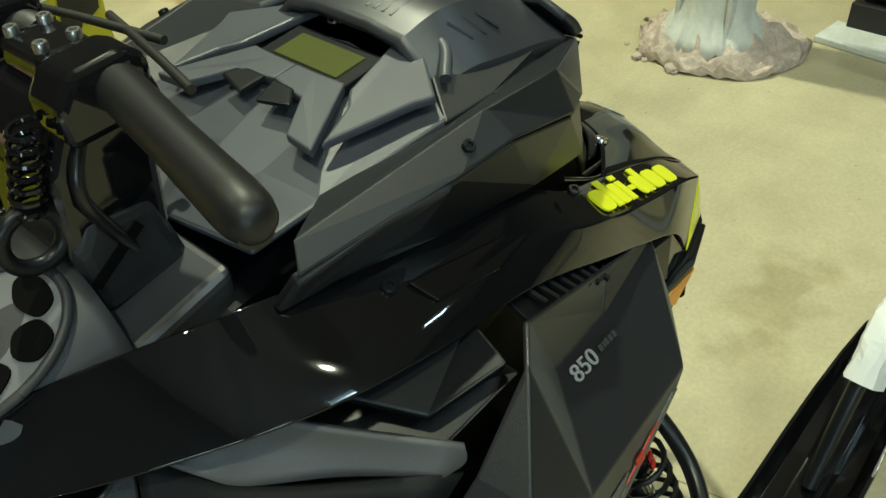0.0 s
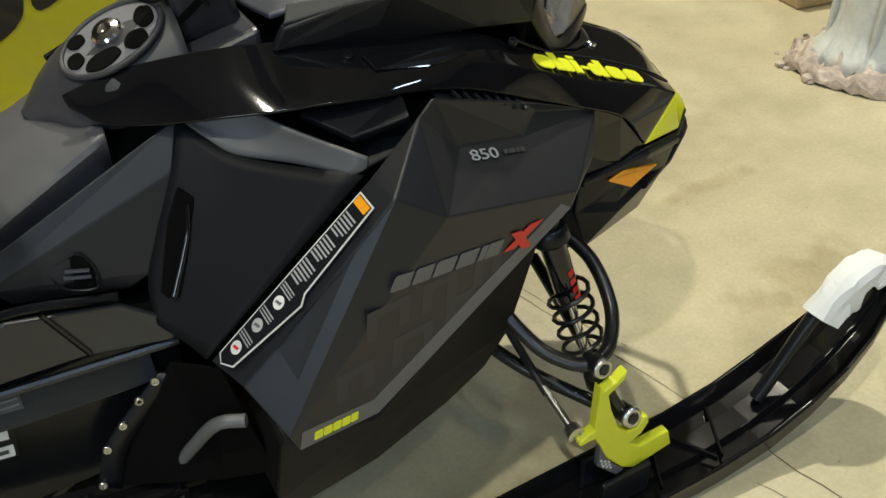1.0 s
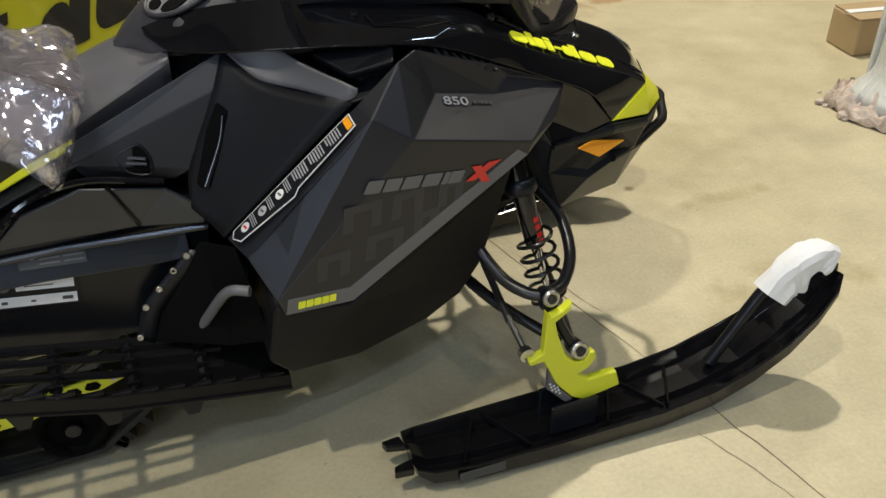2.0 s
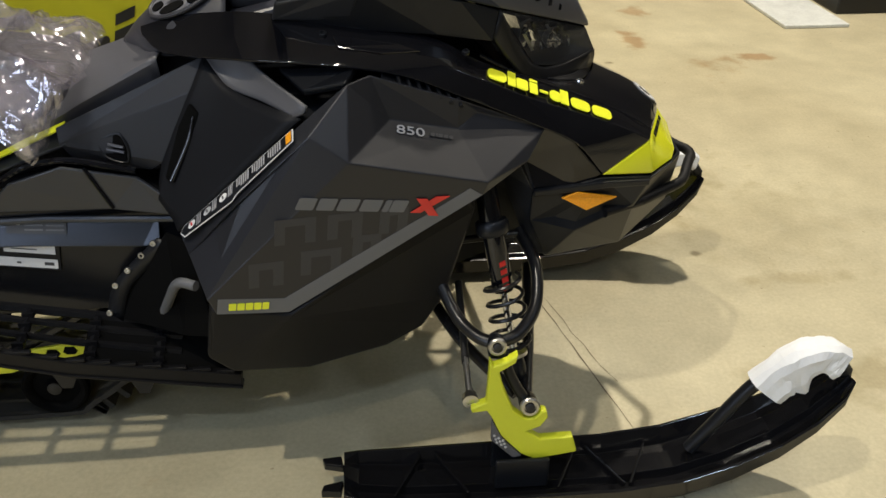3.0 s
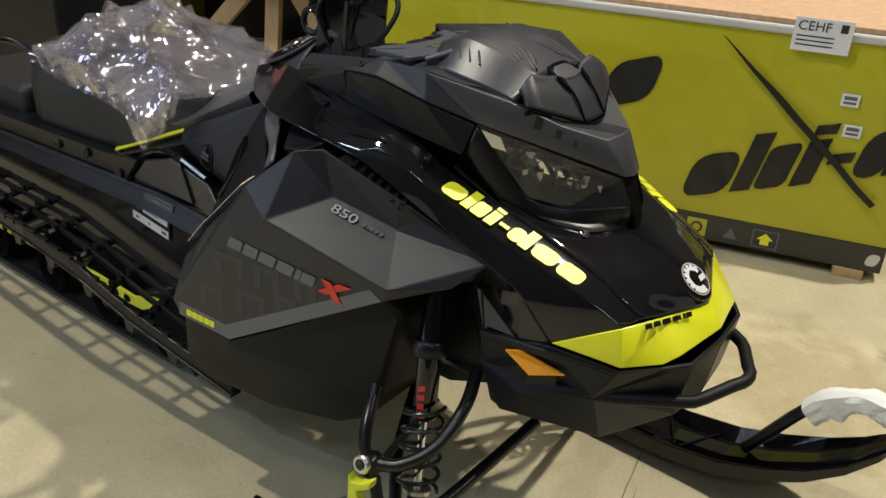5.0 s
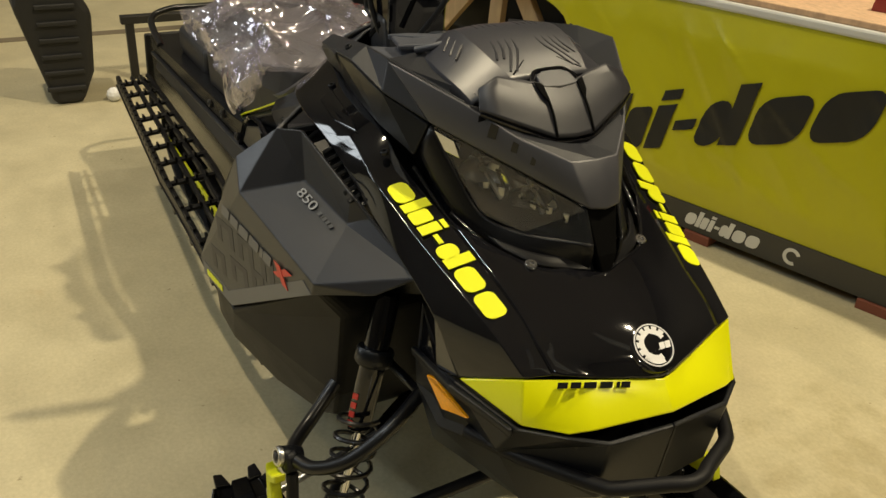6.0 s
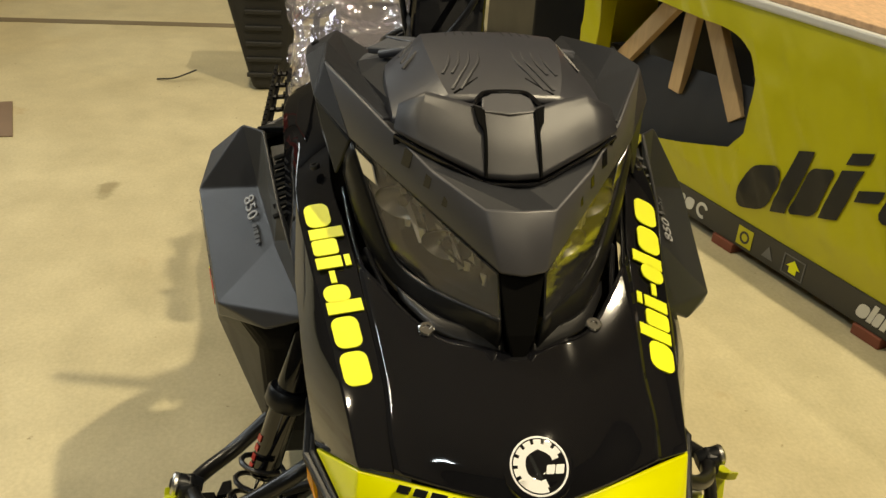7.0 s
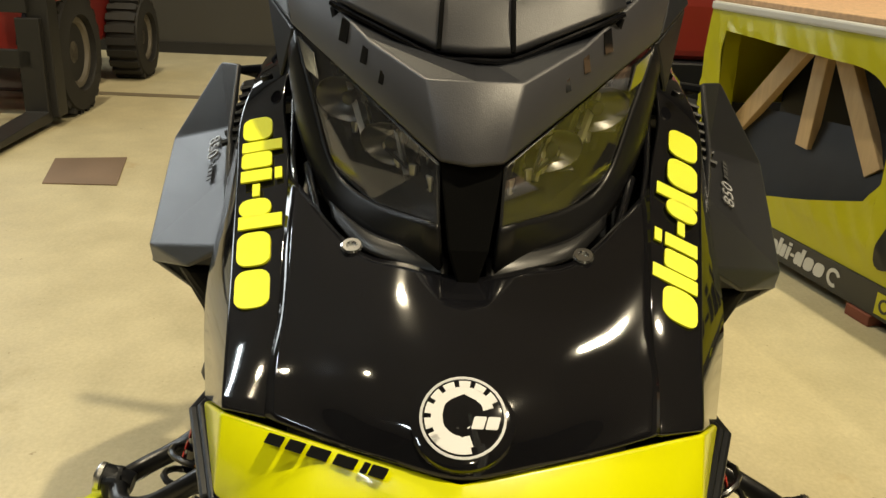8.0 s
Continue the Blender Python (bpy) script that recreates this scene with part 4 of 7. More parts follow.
f += [(12, 13, 19, 18), (12, 18, 20)]
for s in (-1, 1):
    pod = half("upper_pod", s, v, [q for q in f if q not in BROW + GAP], M_MATTE, label="matte charcoal wing of the upper pod", thick=0.006, bevel=0.004)
part("brow", both(v, BROW), M_POD, sled, "grey brow over the headlights", bevel=0.003, thick=0.006, smooth=22)
part("brow_shelf", both([(x, w, z - 0.002) for x, w, z in v], GAP), M_MATTE, sled, "black recess behind the brow", thick=0.004)
for s in (-1, 1):
    v = [(-0.378, 0.201, 0.961), (-0.225, 0.231, 0.986), (-0.16, 0.233, 0.990), (-0.06, 0.223, 0.965), (0.012, 0.182, 0.936), (0.0, 0.200, 0.885), (-0.10, 0.212, 0.902), (-0.227, 0.198, 0.908), (-0.38, 0.178, 0.925)]
    half("pod_side", s, v, [(0, 1, 7, 8), (1, 2, 6, 7), (2, 3, 6), (3, 4, 5, 6)], M_SATIN, label="dark side plate under the ridge", thick=0.006, bevel=0.003)
    bolt("pod_bolt", flip(s, [(-0.204, 0.222, 1.000)])[0], (0, s * 0.6, 0.8), 0.006, 0.005, pod, M_SATIN)
    for k, (x, w, z, h) in enumerate(((0.100, 0.126, 0.946, 0.011), (0.127, 0.1035, 0.928, 0.008), (0.149, 0.084, 0.912, 0.006))):
        p0, pn = Vector((0.054, 0.147, 0.977)), (Vector((0.218, 0.026, 0.856)) - Vector((0.054, 0.147, 0.977))).cross(Vector((0.119, 0.094, 0.942)) - Vector((0.054, 0.147, 0.977))).normalized()
        pn = pn if pn.x > 0 else -pn
        x, w, z = Vector((x, w, z)) - pn * ((Vector((x, w, z)) - p0).dot(pn) - 0.0020)
        m = plane_frame(*[Vector(q) for q in flip(s, ((x, w, z), (x + 0.055, w - 0.045, z - 0.026), (x - 0.03, w + 0.032, z - 0.05)))])
        q = [m @ Vector(p) for p in ((-h * 0.75, -h * 0.95, 0), (h * 0.45, -h * 1.0, 0), (h * 0.75, h * 0.75, 0), (-h * 0.45, h * 1.0, 0))]
        part("brow_slot", from_faces(q, [(0, 1, 2, 3)]), M_GLOSS, pod, "small slot", thick=0.0025)
    # rear fin of the pod
    v = [(-0.380, 0.200, 0.960), (-0.30, 0.216, 0.980), (-0.235, 0.231, 0.986), (-0.25, 0.20, 0.93), (-0.39, 0.18, 0.925)]
    half("pod_fin", s, v, [(0, 1, 2, 3, 4)], M_MATTE, pod, thick=0.012, bevel=0.004)

# dome: flat crown, a sloping facet on each side with short flutes
DOME = [(-0.140, 1.030, 0.078, 1.024, 0.122, 0.988), (-0.095, 1.044, 0.085, 1.040, 0.128, 0.998), (-0.050, 1.041, 0.086, 1.037, 0.132, 0.994), (0.010, 1.022, 0.078, 1.019, 0.132, 0.985), (0.054, 1.000, 0.066, 1.000, 0.131, 0.974)]


def dome_top(x, w):
    """Height of the dome's crown or flank at a place."""
    for a, b in zip(DOME, DOME[1:]):
        if a[0] <= x <= b[0]:
            f = (x - a[0]) / (b[0] - a[0])
            _, zc, we, ze, wl, zl = [p + (q - p) * f for p, q in zip(a, b)]
            if w < 0.45 * we:
                return zc
            return zc + (ze - zc) * (w / we - 0.45) / 0.55 if w < we else ze + (zl - ze) * (w - we) / (wl - we)
    return DOME[-1][1]


rows = [[(x, 0, zc), (x, 0.45 * we, zc), (x, we, ze), (x, wl, zl), (x, wl + 0.004, zl - 0.014)] for x, zc, we, ze, wl, zl in DOME]
dome = part("dash_dome", loft([[(x, -w, z) for x, w, z in r[:0:-1]] + r for r in rows], 4, 1), M_DOME, sled, "matte faceted dome over the dash", thick=0.010, smooth=20)
for s in (-1, 1):
    for k in range(3):
        x = -0.086 + 0.020 * k
        p = flip(s, [(x + 0.012, 0.116, 1.0175 - 0.0012 * k), (x - 0.004, 0.098, 1.0345 - 0.0012 * k)])
        part("dome_flute", tube(p, 0.0020, straight=True, sides=6), M_VISOR, dome, "short dark flute")
    # long bent flutes either side of the crown
    for k in range(4):
        run = ((-0.120, 0.020 + 0.0105 * k), (-0.080, 0.021 + 0.0115 * k), (-0.015, 0.023 + 0.0125 * k), (0.014, 0.036 + 0.0120 * k), (0.040, 0.052 + 0.0110 * k if k < 2 else 0.040 + 0.0110 * k))
        part("dome_flute", tube(flip(s, [(x, w, dome_top(x, w) + 0.0052) for x, w in run[:5 if k < 2 else 4]]), 0.0024, 3, 6), M_VISOR, dome, "long bent flute", smooth=50)
    # Black tube draws the shade line along the crease.
    part("dome_crease", tube(flip(s, [(x, w, dome_top(x, w) + 0.0052) for x, w in ((0.022, 0.030), (0.034, 0.046), (0.046, 0.062))]), 0.0016, 2, 6), M_RECESS, dome)

# visor: swept plate with a raised middle panel between two grooves
TOPV = [(0.076, 0.0, 0.993), (0.072, 0.030, 0.998), (0.058, 0.062, 1.003), (0.055, 0.098, 1.011), (0.058, 0.129, 0.997)]
MIDV = [(0.107, 0.0, 0.9645), (0.1035, 0.0315, 0.9675), (0.087, 0.068, 0.9775), (0.078, 0.104, 0.9875), (0.070, 0.133, 0.986)]
LOWV = [(0.134, 0.0, 0.932), (0.130, 0.033, 0.933), (0.112, 0.074, 0.948), (0.096, 0.108, 0.961), (0.078, 0.136, 0.972)]
visor = part("visor", loft([[(x, -w, z) for x, w, z in r[:0:-1]] + r for r in (TOPV, MIDV, LOWV)], 6, 1), M_VISOR, sled, "swept matte visor toned darker for its shade", thick=0.010, smooth=18)
edge_low = [(x + 0.003, -w, z - 0.004) for x, w, z in LOWV[:0:-1]] + [(x + 0.003, w, z - 0.004) for x, w, z in LOWV]
part("visor_lip", tube(edge_low, 0.0028, 6, 6), M_GLOSS, visor, "thin glossy lip under the visor", smooth=40)
# The shaded gap under the visor is drawn as a black sheet.
part("visor_shade", loft([[(x - 0.004, y, z - 0.004) for x, y, z in edge_low], [(x - 0.012, y * 0.97, z - 0.030) for x, y, z in edge_low]], 2, 4), M_RECESS, visor, "black sheet in place of shade under the visor", thick=0.004, smooth=40)
part("scoop_slot", tube([(0.072, -0.044, 0.998), (0.053, -0.032, 1.007), (0.048, -0.020, 1.011), (0.047, 0.020, 1.011), (0.053, 0.032, 1.007), (0.072, 0.044, 0.998)], 0.0036, 6, 8), M_GLOSS, visor, "black arched slot", smooth=40)
part("visor_scoop", both([(0.052, 0.018, 1.009), (0.051, 0, 1.0095), (0.058, 0.030, 1.005), (0.079, 0.034, 0.995), (0.083, 0.0, 0.993)], [(1, 0, 2, 3, 4)]), M_POD, visor, "raised middle plate", thick=0.008, bevel=0.002)
for s in (-1, 1):
    part("visor_groove", tube([(0.080, s * 0.032, 0.9995), (0.1115, s * 0.032, 0.9715), (0.1345, s * 0.033, 0.936)], 0.0022, sides=6), M_RECESS, visor, smooth=40)
    half("groove_mouth", s, [(0.079, 0.032, 1.0015), (0.074, 0.044, 1.0040), (0.094, 0.040, 0.9900), (0.104, 0.033, 0.9800)], [(0, 1, 2, 3)], M_RECESS, visor, thick=0.004)

# dash behind the dome
v = [(-0.14, 0.118, 0.990), (-0.13, 0, 1.000), (-0.225, 0, 0.990), (-0.225, 0.07, 0.985), (-0.30, 0.145, 0.962), (-0.375, 0.138, 0.950), (-0.38, 0, 0.930), (-0.30, 0.06, 0.955), (-0.16, 0.165, 0.985)]
dash = part("dash", both(v, [(1, 0, 3, 2), (0, 8, 4, 3), (3, 4, 7), (3, 7, 6, 2), (7, 4, 5, 6)]), M_SLATE, sled, "grey moulded dash", bevel=0.004, thick=0.008)
part("display_frame", box((-0.174, -0.004, 1.001), (0.062, 0.128, 0.012), 0, -7), M_SATIN, dash, bevel=0.003)
part("display", box((-0.176, -0.006, 1.007), (0.040, 0.092, 0.004), 0, -7), M_LCD, dash, "olive liquid crystal display", bevel=0.001)
for s in (-1, 1):
    half("dash_bezel", s, [(-0.199, 0.030, 1.001), (-0.197, 0.066, 1.001), (-0.284, 0.116, 0.990), (-0.280, 0.078, 0.990), (-0.236, 0.048, 0.997), (-0.228, 0.0, 0.998), (-0.199, 0.0, 1.001)], [(0, 1, 2, 3, 4, 5, 6)], M_SLATE, dash, "pale grey bezel", thick=0.010, bevel=0.002)
    half("dash_wing", s, [(-0.205, 0.080, 1.002), (-0.108, 0.056, 1.016), (-0.098, 0.066, 1.016), (-0.166, 0.152, 1.003), (-0.184, 0.142, 1.001), (-0.272, 0.114, 0.990), (-0.222, 0.096, 0.998)], [(0, 1, 2, 3, 4, 5, 6)], M_SLATE, dash, "pale grey wing of the bezel", thick=0.010, bevel=0.003)
    half("dash_pocket", s, [(-0.232, 0.006, 1.003), (-0.232, 0.034, 1.003), (-0.252, 0.052, 0.999), (-0.262, 0.012, 0.996)], [(0, 1, 2, 3)], M_SATIN, dash, thick=0.006)
part("dome_rim", tube([(-0.135, -0.135, 1.006), (-0.105, -0.105, 1.020), (-0.100, -0.05, 1.030), (-0.100, 0, 1.036), (-0.100, 0.05, 1.030), (-0.105, 0.105, 1.020), (-0.135, 0.135, 1.006)], 0.006), M_SLATE, dome, smooth=40)
bolt("ignition_key", (-0.108, 0.045, 1.006), (0, 0, 1), 0.011, 0.016, dash, M_CHROME)


def headlight(s):
    A, B, C, D, E = (0.014, 0.180, 0.936), (0.214, 0.028, 0.853), (0.236, 0.026, 0.808), (0.150, 0.090, 0.800), (0.094, 0.131, 0.815)
    ob = half("headlight", s, [A, B, C, D, E, (0.05, 0.158, 0.878)], [(0, 1, 2, 3, 4, 5)], M_LENS, label="clear angular headlight lens", thick=0.002, bevel=0)
    ob.visible_shadow = False
    bk = [(x - 0.045, w * 0.86, z - 0.012) for x, w, z in (A, B, C, D, E)]
    half("lamp_bowl", s, bk + [A, B, C, D, E], [(0, 1, 2, 3, 4), (0, 5, 6, 1), (1, 6, 7, 2), (2, 7, 8, 3), (3, 8, 9, 4), (4, 9, 5, 0)], M_BOWL, ob, "smoked lamp housing", thick=0.003, bevel=0)
    for k, (x, w, z, r) in enumerate(((0.076, 0.116, 0.880, 0.020), (0.138, 0.068, 0.852, 0.018))):
        m = along(flip(s, [(x - 0.012, w, z)])[0], flip(s, [(x + 0.6, w + 0.35, z - 0.10)])[0])
        part("reflector_bowl", lathe([(r * 0.5, -0.006), (r * 1.0, 0.004), (r * 1.35, 0.014), (r * 1.32, 0.014), (r * 0.95, 0.003), (0.004, -0.006)], m @ Matrix.Diagonal((1.35, 0.85, 1, 1)), 20), M_SMOKED, ob, "smoked reflector bowl", smooth=50)
        part("bulb", lathe([(0.007, 0.002), (0.007, 0.012), (0.003, 0.014)], m, 10), M_BOWL, ob, smooth=40)
        q = [m @ Vector(p) for p in ((-r * 1.5, -r * 1.2, 0.004), (r * 1.6, -r * 1.25, 0.012), (r * 1.4, -r * 0.85, 0.004), (-r * 1.3, -r * 0.8, 0.0))]
        part("lamp_blade", from_faces(q, [(0, 1, 2, 3)]), M_SMOKED, ob, thick=0.002)
    # step-cut trim strips across the housing
    for k in range(5):
        t = 0.10 + 0.18 * k
        p, q = Vector(A).lerp(Vector(B), t), Vector(E).lerp(Vector(C), t)
        lo, hi = p.lerp(q, 0.12) - Vector((0.022, 0.008, 0)), p.lerp(q, 0.80) - Vector((0.026, 0.010, 0))
        part("lamp_divider", tube(flip(s, [tuple(lo), tuple(hi)]), 0.004, straight=True, sides=4), M_REFLECT if k % 2 else M_BOWL, ob)
    # Bright facets added in place of white highlights inside the lens.
    for k in range(6):
        t = 0.14 + 0.13 * k
        p = Vector(A).lerp(Vector(B), t) - Vector((0.026, 0.012, 0.018 + 0.006 * (k % 2)))
        q = [p + Vector(d) for d in ((0, 0, 0), (0.014, -0.010, -0.002), (0.012, -0.008, -0.014), (-0.002, 0.002, -0.010))]
        half("lamp_facet", s, [tuple(x) for x in q], [(0, 1, 2, 3)], M_REFLECT, ob, thick=0.002)
    P = lambda t, d, back: Vector(A).lerp(Vector(B), t).lerp(Vector(E).lerp(Vector(C), t), d) - Vector((back, 0.4 * back, 0))
    half("lamp_mirror", s, [tuple(P(*q)) for q in ((0.38, 0.30, 0.030), (0.66, 0.28, 0.024), (0.70, 0.62, 0.020), (0.36, 0.66, 0.034))], [(0, 1, 2, 3)], M_CHROME, ob, "bright lamp mirror", thick=0.002)
    part("mirror_rim", tube(flip(s, [tuple(P(*q)) for q in ((0.38, 0.30, 0.026), (0.66, 0.28, 0.020), (0.70, 0.62, 0.016), (0.36, 0.66, 0.030), (0.38, 0.30, 0.026))]), 0.0018, straight=True, sides=5), M_BOWL, ob)
    for k in range(6):
        p = Vector(E).lerp(Vector(C), 0.10 + 0.13 * k).lerp(Vector(A).lerp(Vector(B), 0.25 + 0.12 * k), 0.42) - Vector((0.020, 0.012, 0))
        q = [p + Vector(d) for d in ((0, 0, 0), (0.009, -0.007, 0), (0.008, -0.006, -0.011 - 0.004 * (k % 2)), (0.001, -0.001, -0.013))]
        half("lamp_tooth", s, [tuple(x) for x in q], [(0, 1, 2, 3)], M_REFLECT, ob, thick=0.003)
    # Chrome piece added as the highlight in the lens corner.
    v = [(0.020, 0.178, 0.930), (0.048, 0.158, 0.918), (0.058, 0.152, 0.893), (0.036, 0.168, 0.900)]
    half("lamp_highlight", s, v, [(0, 1, 2, 3)], M_CHROME, ob, "bright corner piece added as a lens highlight", thick=0.002)
    # gloss lids under the lenses, curved in to the middle post
    up = [A, (0.05, 0.158, 0.878), E, D, C]
    md = [(0.010, 0.188, 0.915), (0.044, 0.169, 0.860), (0.088, 0.141, 0.804), (0.156, 0.095, 0.787), (0.237, 0.024, 0.790)]
    dn = [(0.0, 0.190, 0.888), (0.038, 0.174, 0.836), (0.086, 0.145, 0.786), (0.163, 0.097, 0.770), (0.230, 0.022, 0.763)]
    part("headlight_lid", loft([flip(s, r) for r in zip(up, md, dn)], 5, 3), M_LID, sled, "dark curved lid under the headlight", thick=0.005, smooth=50)
    up = [(0.120, 0.132, 0.787), (0.176, 0.092, 0.779), (0.205, 0.052, 0.776), (0.222, 0.016, 0.774)]
    md = [(0.133, 0.129, 0.782), (0.188, 0.092, 0.774), (0.215, 0.051, 0.770), (0.231, 0.016, 0.767)]
    dn = [(0.142, 0.126, 0.778), (0.196, 0.092, 0.768), (0.222, 0.050, 0.764), (0.236, 0.016, 0.760)]
    part("hood_lip", loft([flip(s, r) for r in zip(up, md, dn)], 5, 3), M_LID, sled, "dark lip over the hood", thick=0.004, smooth=50)


M_LID = node_mat("dark_satin_lid", (0.009, 0.009, 0.010), 0.30, grain=0.05, blotch=0.05, spec=0.3)
for s in (-1, 1):
    headlight(s)
part("headlight_post", from_faces([(0.206, -0.028, 0.858), (0.206, 0.028, 0.858), (0.236, 0.017, 0.786), (0.240, 0.007, 0.754), (0.240, -0.007, 0.754), (0.236, -0.017, 0.786)], [(0, 1, 2, 5), (5, 2, 3, 4)]), M_RECESS, sled, "black bar between the headlights", thick=0.01, bevel=0.002)

# dark core that fills the inside
v = [(-0.66, 0.08, 0.60), (-0.60, 0.07, 0.82), (-0.40, 0.13, 0.90), (-0.14, 0.15, 0.94), (-0.06, 0.10, 0.90), (0.05, 0.08, 0.78), (0.20, 0.03, 0.73), (0.30, 0.03, 0.62), (0.22, 0.10, 0.46), (-0.05, 0.12, 0.36), (-0.5, 0.12, 0.34)]
part("engine_bay", both([(x, w, z) for x, w, z in v] + [(x, 0, z) for x, w, z in v], [tuple(range(11))] + [(i, (i + 1) % 11, 11 + (i + 1) % 11, 11 + i) for i in range(11)]), M_SATIN, sled, "dark inner body")
v = [(-0.50, 0.14, 0.80), (-0.30, 0.20, 0.83), (-0.10, 0.22, 0.80), (0.05, 0.19, 0.74), (0.06, 0.17, 0.66), (-0.06, 0.25, 0.62), (-0.10, 0.24, 0.45), (-0.45, 0.29, 0.44), (-0.55, 0.18, 0.58)]
for s in (-1, 1):
    n = len(v)
    part("inner_liner", from_faces(flip(s, v + [(x, 0.09, z) for x, w, z in v]), [tuple(range(n)), tuple(range(n, 2 * n))] + [(i, (i + 1) % n, n + (i + 1) % n, n + i) for i in range(n)]), M_SATIN, sled)


# front suspension
def front_leg(s):
    U = lambda *p: flip(s, p)
    part("upper_arm", tube(U((0.070, 0.205, 0.492), (0.095, 0.275, 0.455), (0.088, 0.345, 0.405), (0.050, 0.395, 0.375), (0.004, 0.418, 0.370)), 0.0125), M_FRAME, sled, "curved black upper suspension arm", smooth=40)
    part("upper_arm", tube(U((-0.116, 0.210, 0.515), (-0.100, 0.280, 0.442), (-0.068, 0.350, 0.388), (-0.035, 0.395, 0.372), (-0.004, 0.418, 0.370)), 0.0125), M_FRAME, sled, "curved black upper suspension arm", smooth=40)
    part("arm_brace", tube(U((0.074, 0.215, 0.490), (-0.105, 0.222, 0.476)), 0.008, straight=True), M_FRAME, sled, smooth=40)
    part("lower_arm", tube(U((0.125, 0.06, 0.310), (0.098, 0.25, 0.268), (0.070, 0.405, 0.228)), 0.0125), M_FRAME, sled, "straight black lower suspension arm", smooth=40)
    part("lower_arm", tube(U((-0.130, 0.12, 0.330), (-0.05, 0.28, 0.275), (0.050, 0.405, 0.228)), 0.0125), M_FRAME, sled, "straight black lower suspension arm", smooth=40)
    part("tie_rod", tube(U((-0.045, 0.17, 0.345), (-0.048, 0.360, 0.275)), 0.008, straight=True), M_DARKSTEEL, sled, "steel tie rod", smooth=40)
    part("tie_rod_end", tube(U((-0.048, 0.330, 0.286), (-0.047, 0.437, 0.254)), 0.0068, straight=True), M_STEEL, sled, smooth=40)
    # shock with coil spring
    a, b = Vector(U((-0.012, 0.235, 0.640))[0]), Vector(U((0.062, 0.365, 0.235))[0])
    at = lambda t: a.lerp(b, t)
    shock = part("shock_body", lathe([(0.020, 0), (0.022, 0.01), (0.022, 0.235), (0.019, 0.242), (0.008, 0.243)], along(a, b), 18), M_GLOSS, sled, "black shock absorber with red blocks", smooth=40)
    part("shock_collar", lathe([(0.030, 0.095), (0.033, 0.1), (0.033, 0.118), (0.028, 0.125)], along(a, b), 18), M_SATIN, shock, smooth=40)
    part("shock_shaft", lathe([(0.0075, 0.24), (0.0075, 0.40)], along(a, b), 12), M_CHROME, shock, smooth=40)
    part("shock_seat", lathe([(0.026, 0.372), (0.026, 0.379), (0.012, 0.386)], along(a, b), 18), M_STEEL, shock, smooth=40)
    part("shock_eye", lathe([(0.016, 0.386), (0.018, 0.40), (0.018, 0.425), (0.010, 0.436)], along(a, b), 14), M_SATIN, shock, smooth=40)
    fr = along(a, b)
    pts = []
    for k in range(5 * 14 + 1):
        ang = 2 * math.pi * k / 14
        h = 0.215 + 0.160 * k / 70
        pts.append(fr @ Vector((0.037 * math.cos(ang), 0.037 * math.sin(ang), h)))
    part("coil_spring", tube(pts, 0.0042, straight=True, sides=7), M_FRAME, shock, "black coil spring", smooth=50)
    for k in range(4):
        ang = math.atan2(*(fr.inverted().to_3x3() @ Vector((0.25, s, 0.1))).yx)
        q = [fr @ Vector((0.0232 * math.cos(ang + d), 0.0232 * math.sin(ang + d), 0.175 + k * 0.016 + e)) for d, e in ((-0.28, 0), (0.28, 0.002), (0.28, 0.012), (-0.28, 0.010))]
        part("shock_mark", from_faces(q, [(0, 1, 2, 3)]), M_RED, shock, "red block", thick=0.001)
    # ball joints
    for p, r in (((0.0, 0.432, 0.371), 0.0165), ((0.069, 0.444, 0.229), 0.0185)):
        q = U(p)[0]
        m = along((q[0], q[1] - s * 0.02, q[2]), (q[0], q[1] + s * 0.1, q[2] + 0.03))
        part("joint_cup", lathe([(r * 0.8, -0.012), (r, 0), (r * 1.02, 0.024), (r * 0.5, 0.026)], m, 20), M_SATIN, sled, "black joint cup", smooth=40)
        part("joint", lathe([(r * 0.98, 0.0242), (r * 1.08, 0.026), (r * 1.08, 0.031), (r * 0.92, 0.034), (r * 0.66, 0.034), (r * 0.62, 0.028)], m, 22), M_STEEL, sled, "bright steel joint", smooth=40)
        part("joint_core", lathe([(r * 0.5, 0.02), (r * 0.5, 0.035), (r * 0.3, 0.037)], m, 14), M_DARKSTEEL, sled, smooth=40)
    q = U((-0.047, 0.440, 0.252))[0]
    m = along((q[0], q[1] - s * 0.01, q[2]), (q[0], q[1] + s * 0.1, q[2]))
    part("rod_eye", lathe([(0.015, 0), (0.016, 0.008), (0.016, 0.018), (0.009, 0.020), (0.008, 0.016)], m, 18), M_STEEL, sled, "bright rod end", smooth=40)
    # yellow spindle
    prof = [(-0.015, 0.360), (-0.008, 0.346), (0.018, 0.356), (0.038, 0.372), (0.034, 0.352), (0.004, 0.331), (0.013, 0.294), (0.036, 0.234), (0.058, 0.212), (0.080, 0.212), (0.092, 0.230), (0.102, 0.228), (0.106, 0.212),
            (0.092, 0.189), (0.066, 0.178), (0.094, 0.155), (0.160, 0.157), (0.172, 0.116), (0.086, 0.100), (0.057, 0.118), (0.012, 0.172), (-0.005, 0.216), (-0.016, 0.236), (-0.046, 0.233), (-0.048, 0.244), (-0.018, 0.258)]
    sp = part("spindle", prism(prof, *sorted((s * 0.440, s * 0.460))), M_SPINDLE, sled, "acid yellow cast ski spindle", bevel=0.005, seg=3)
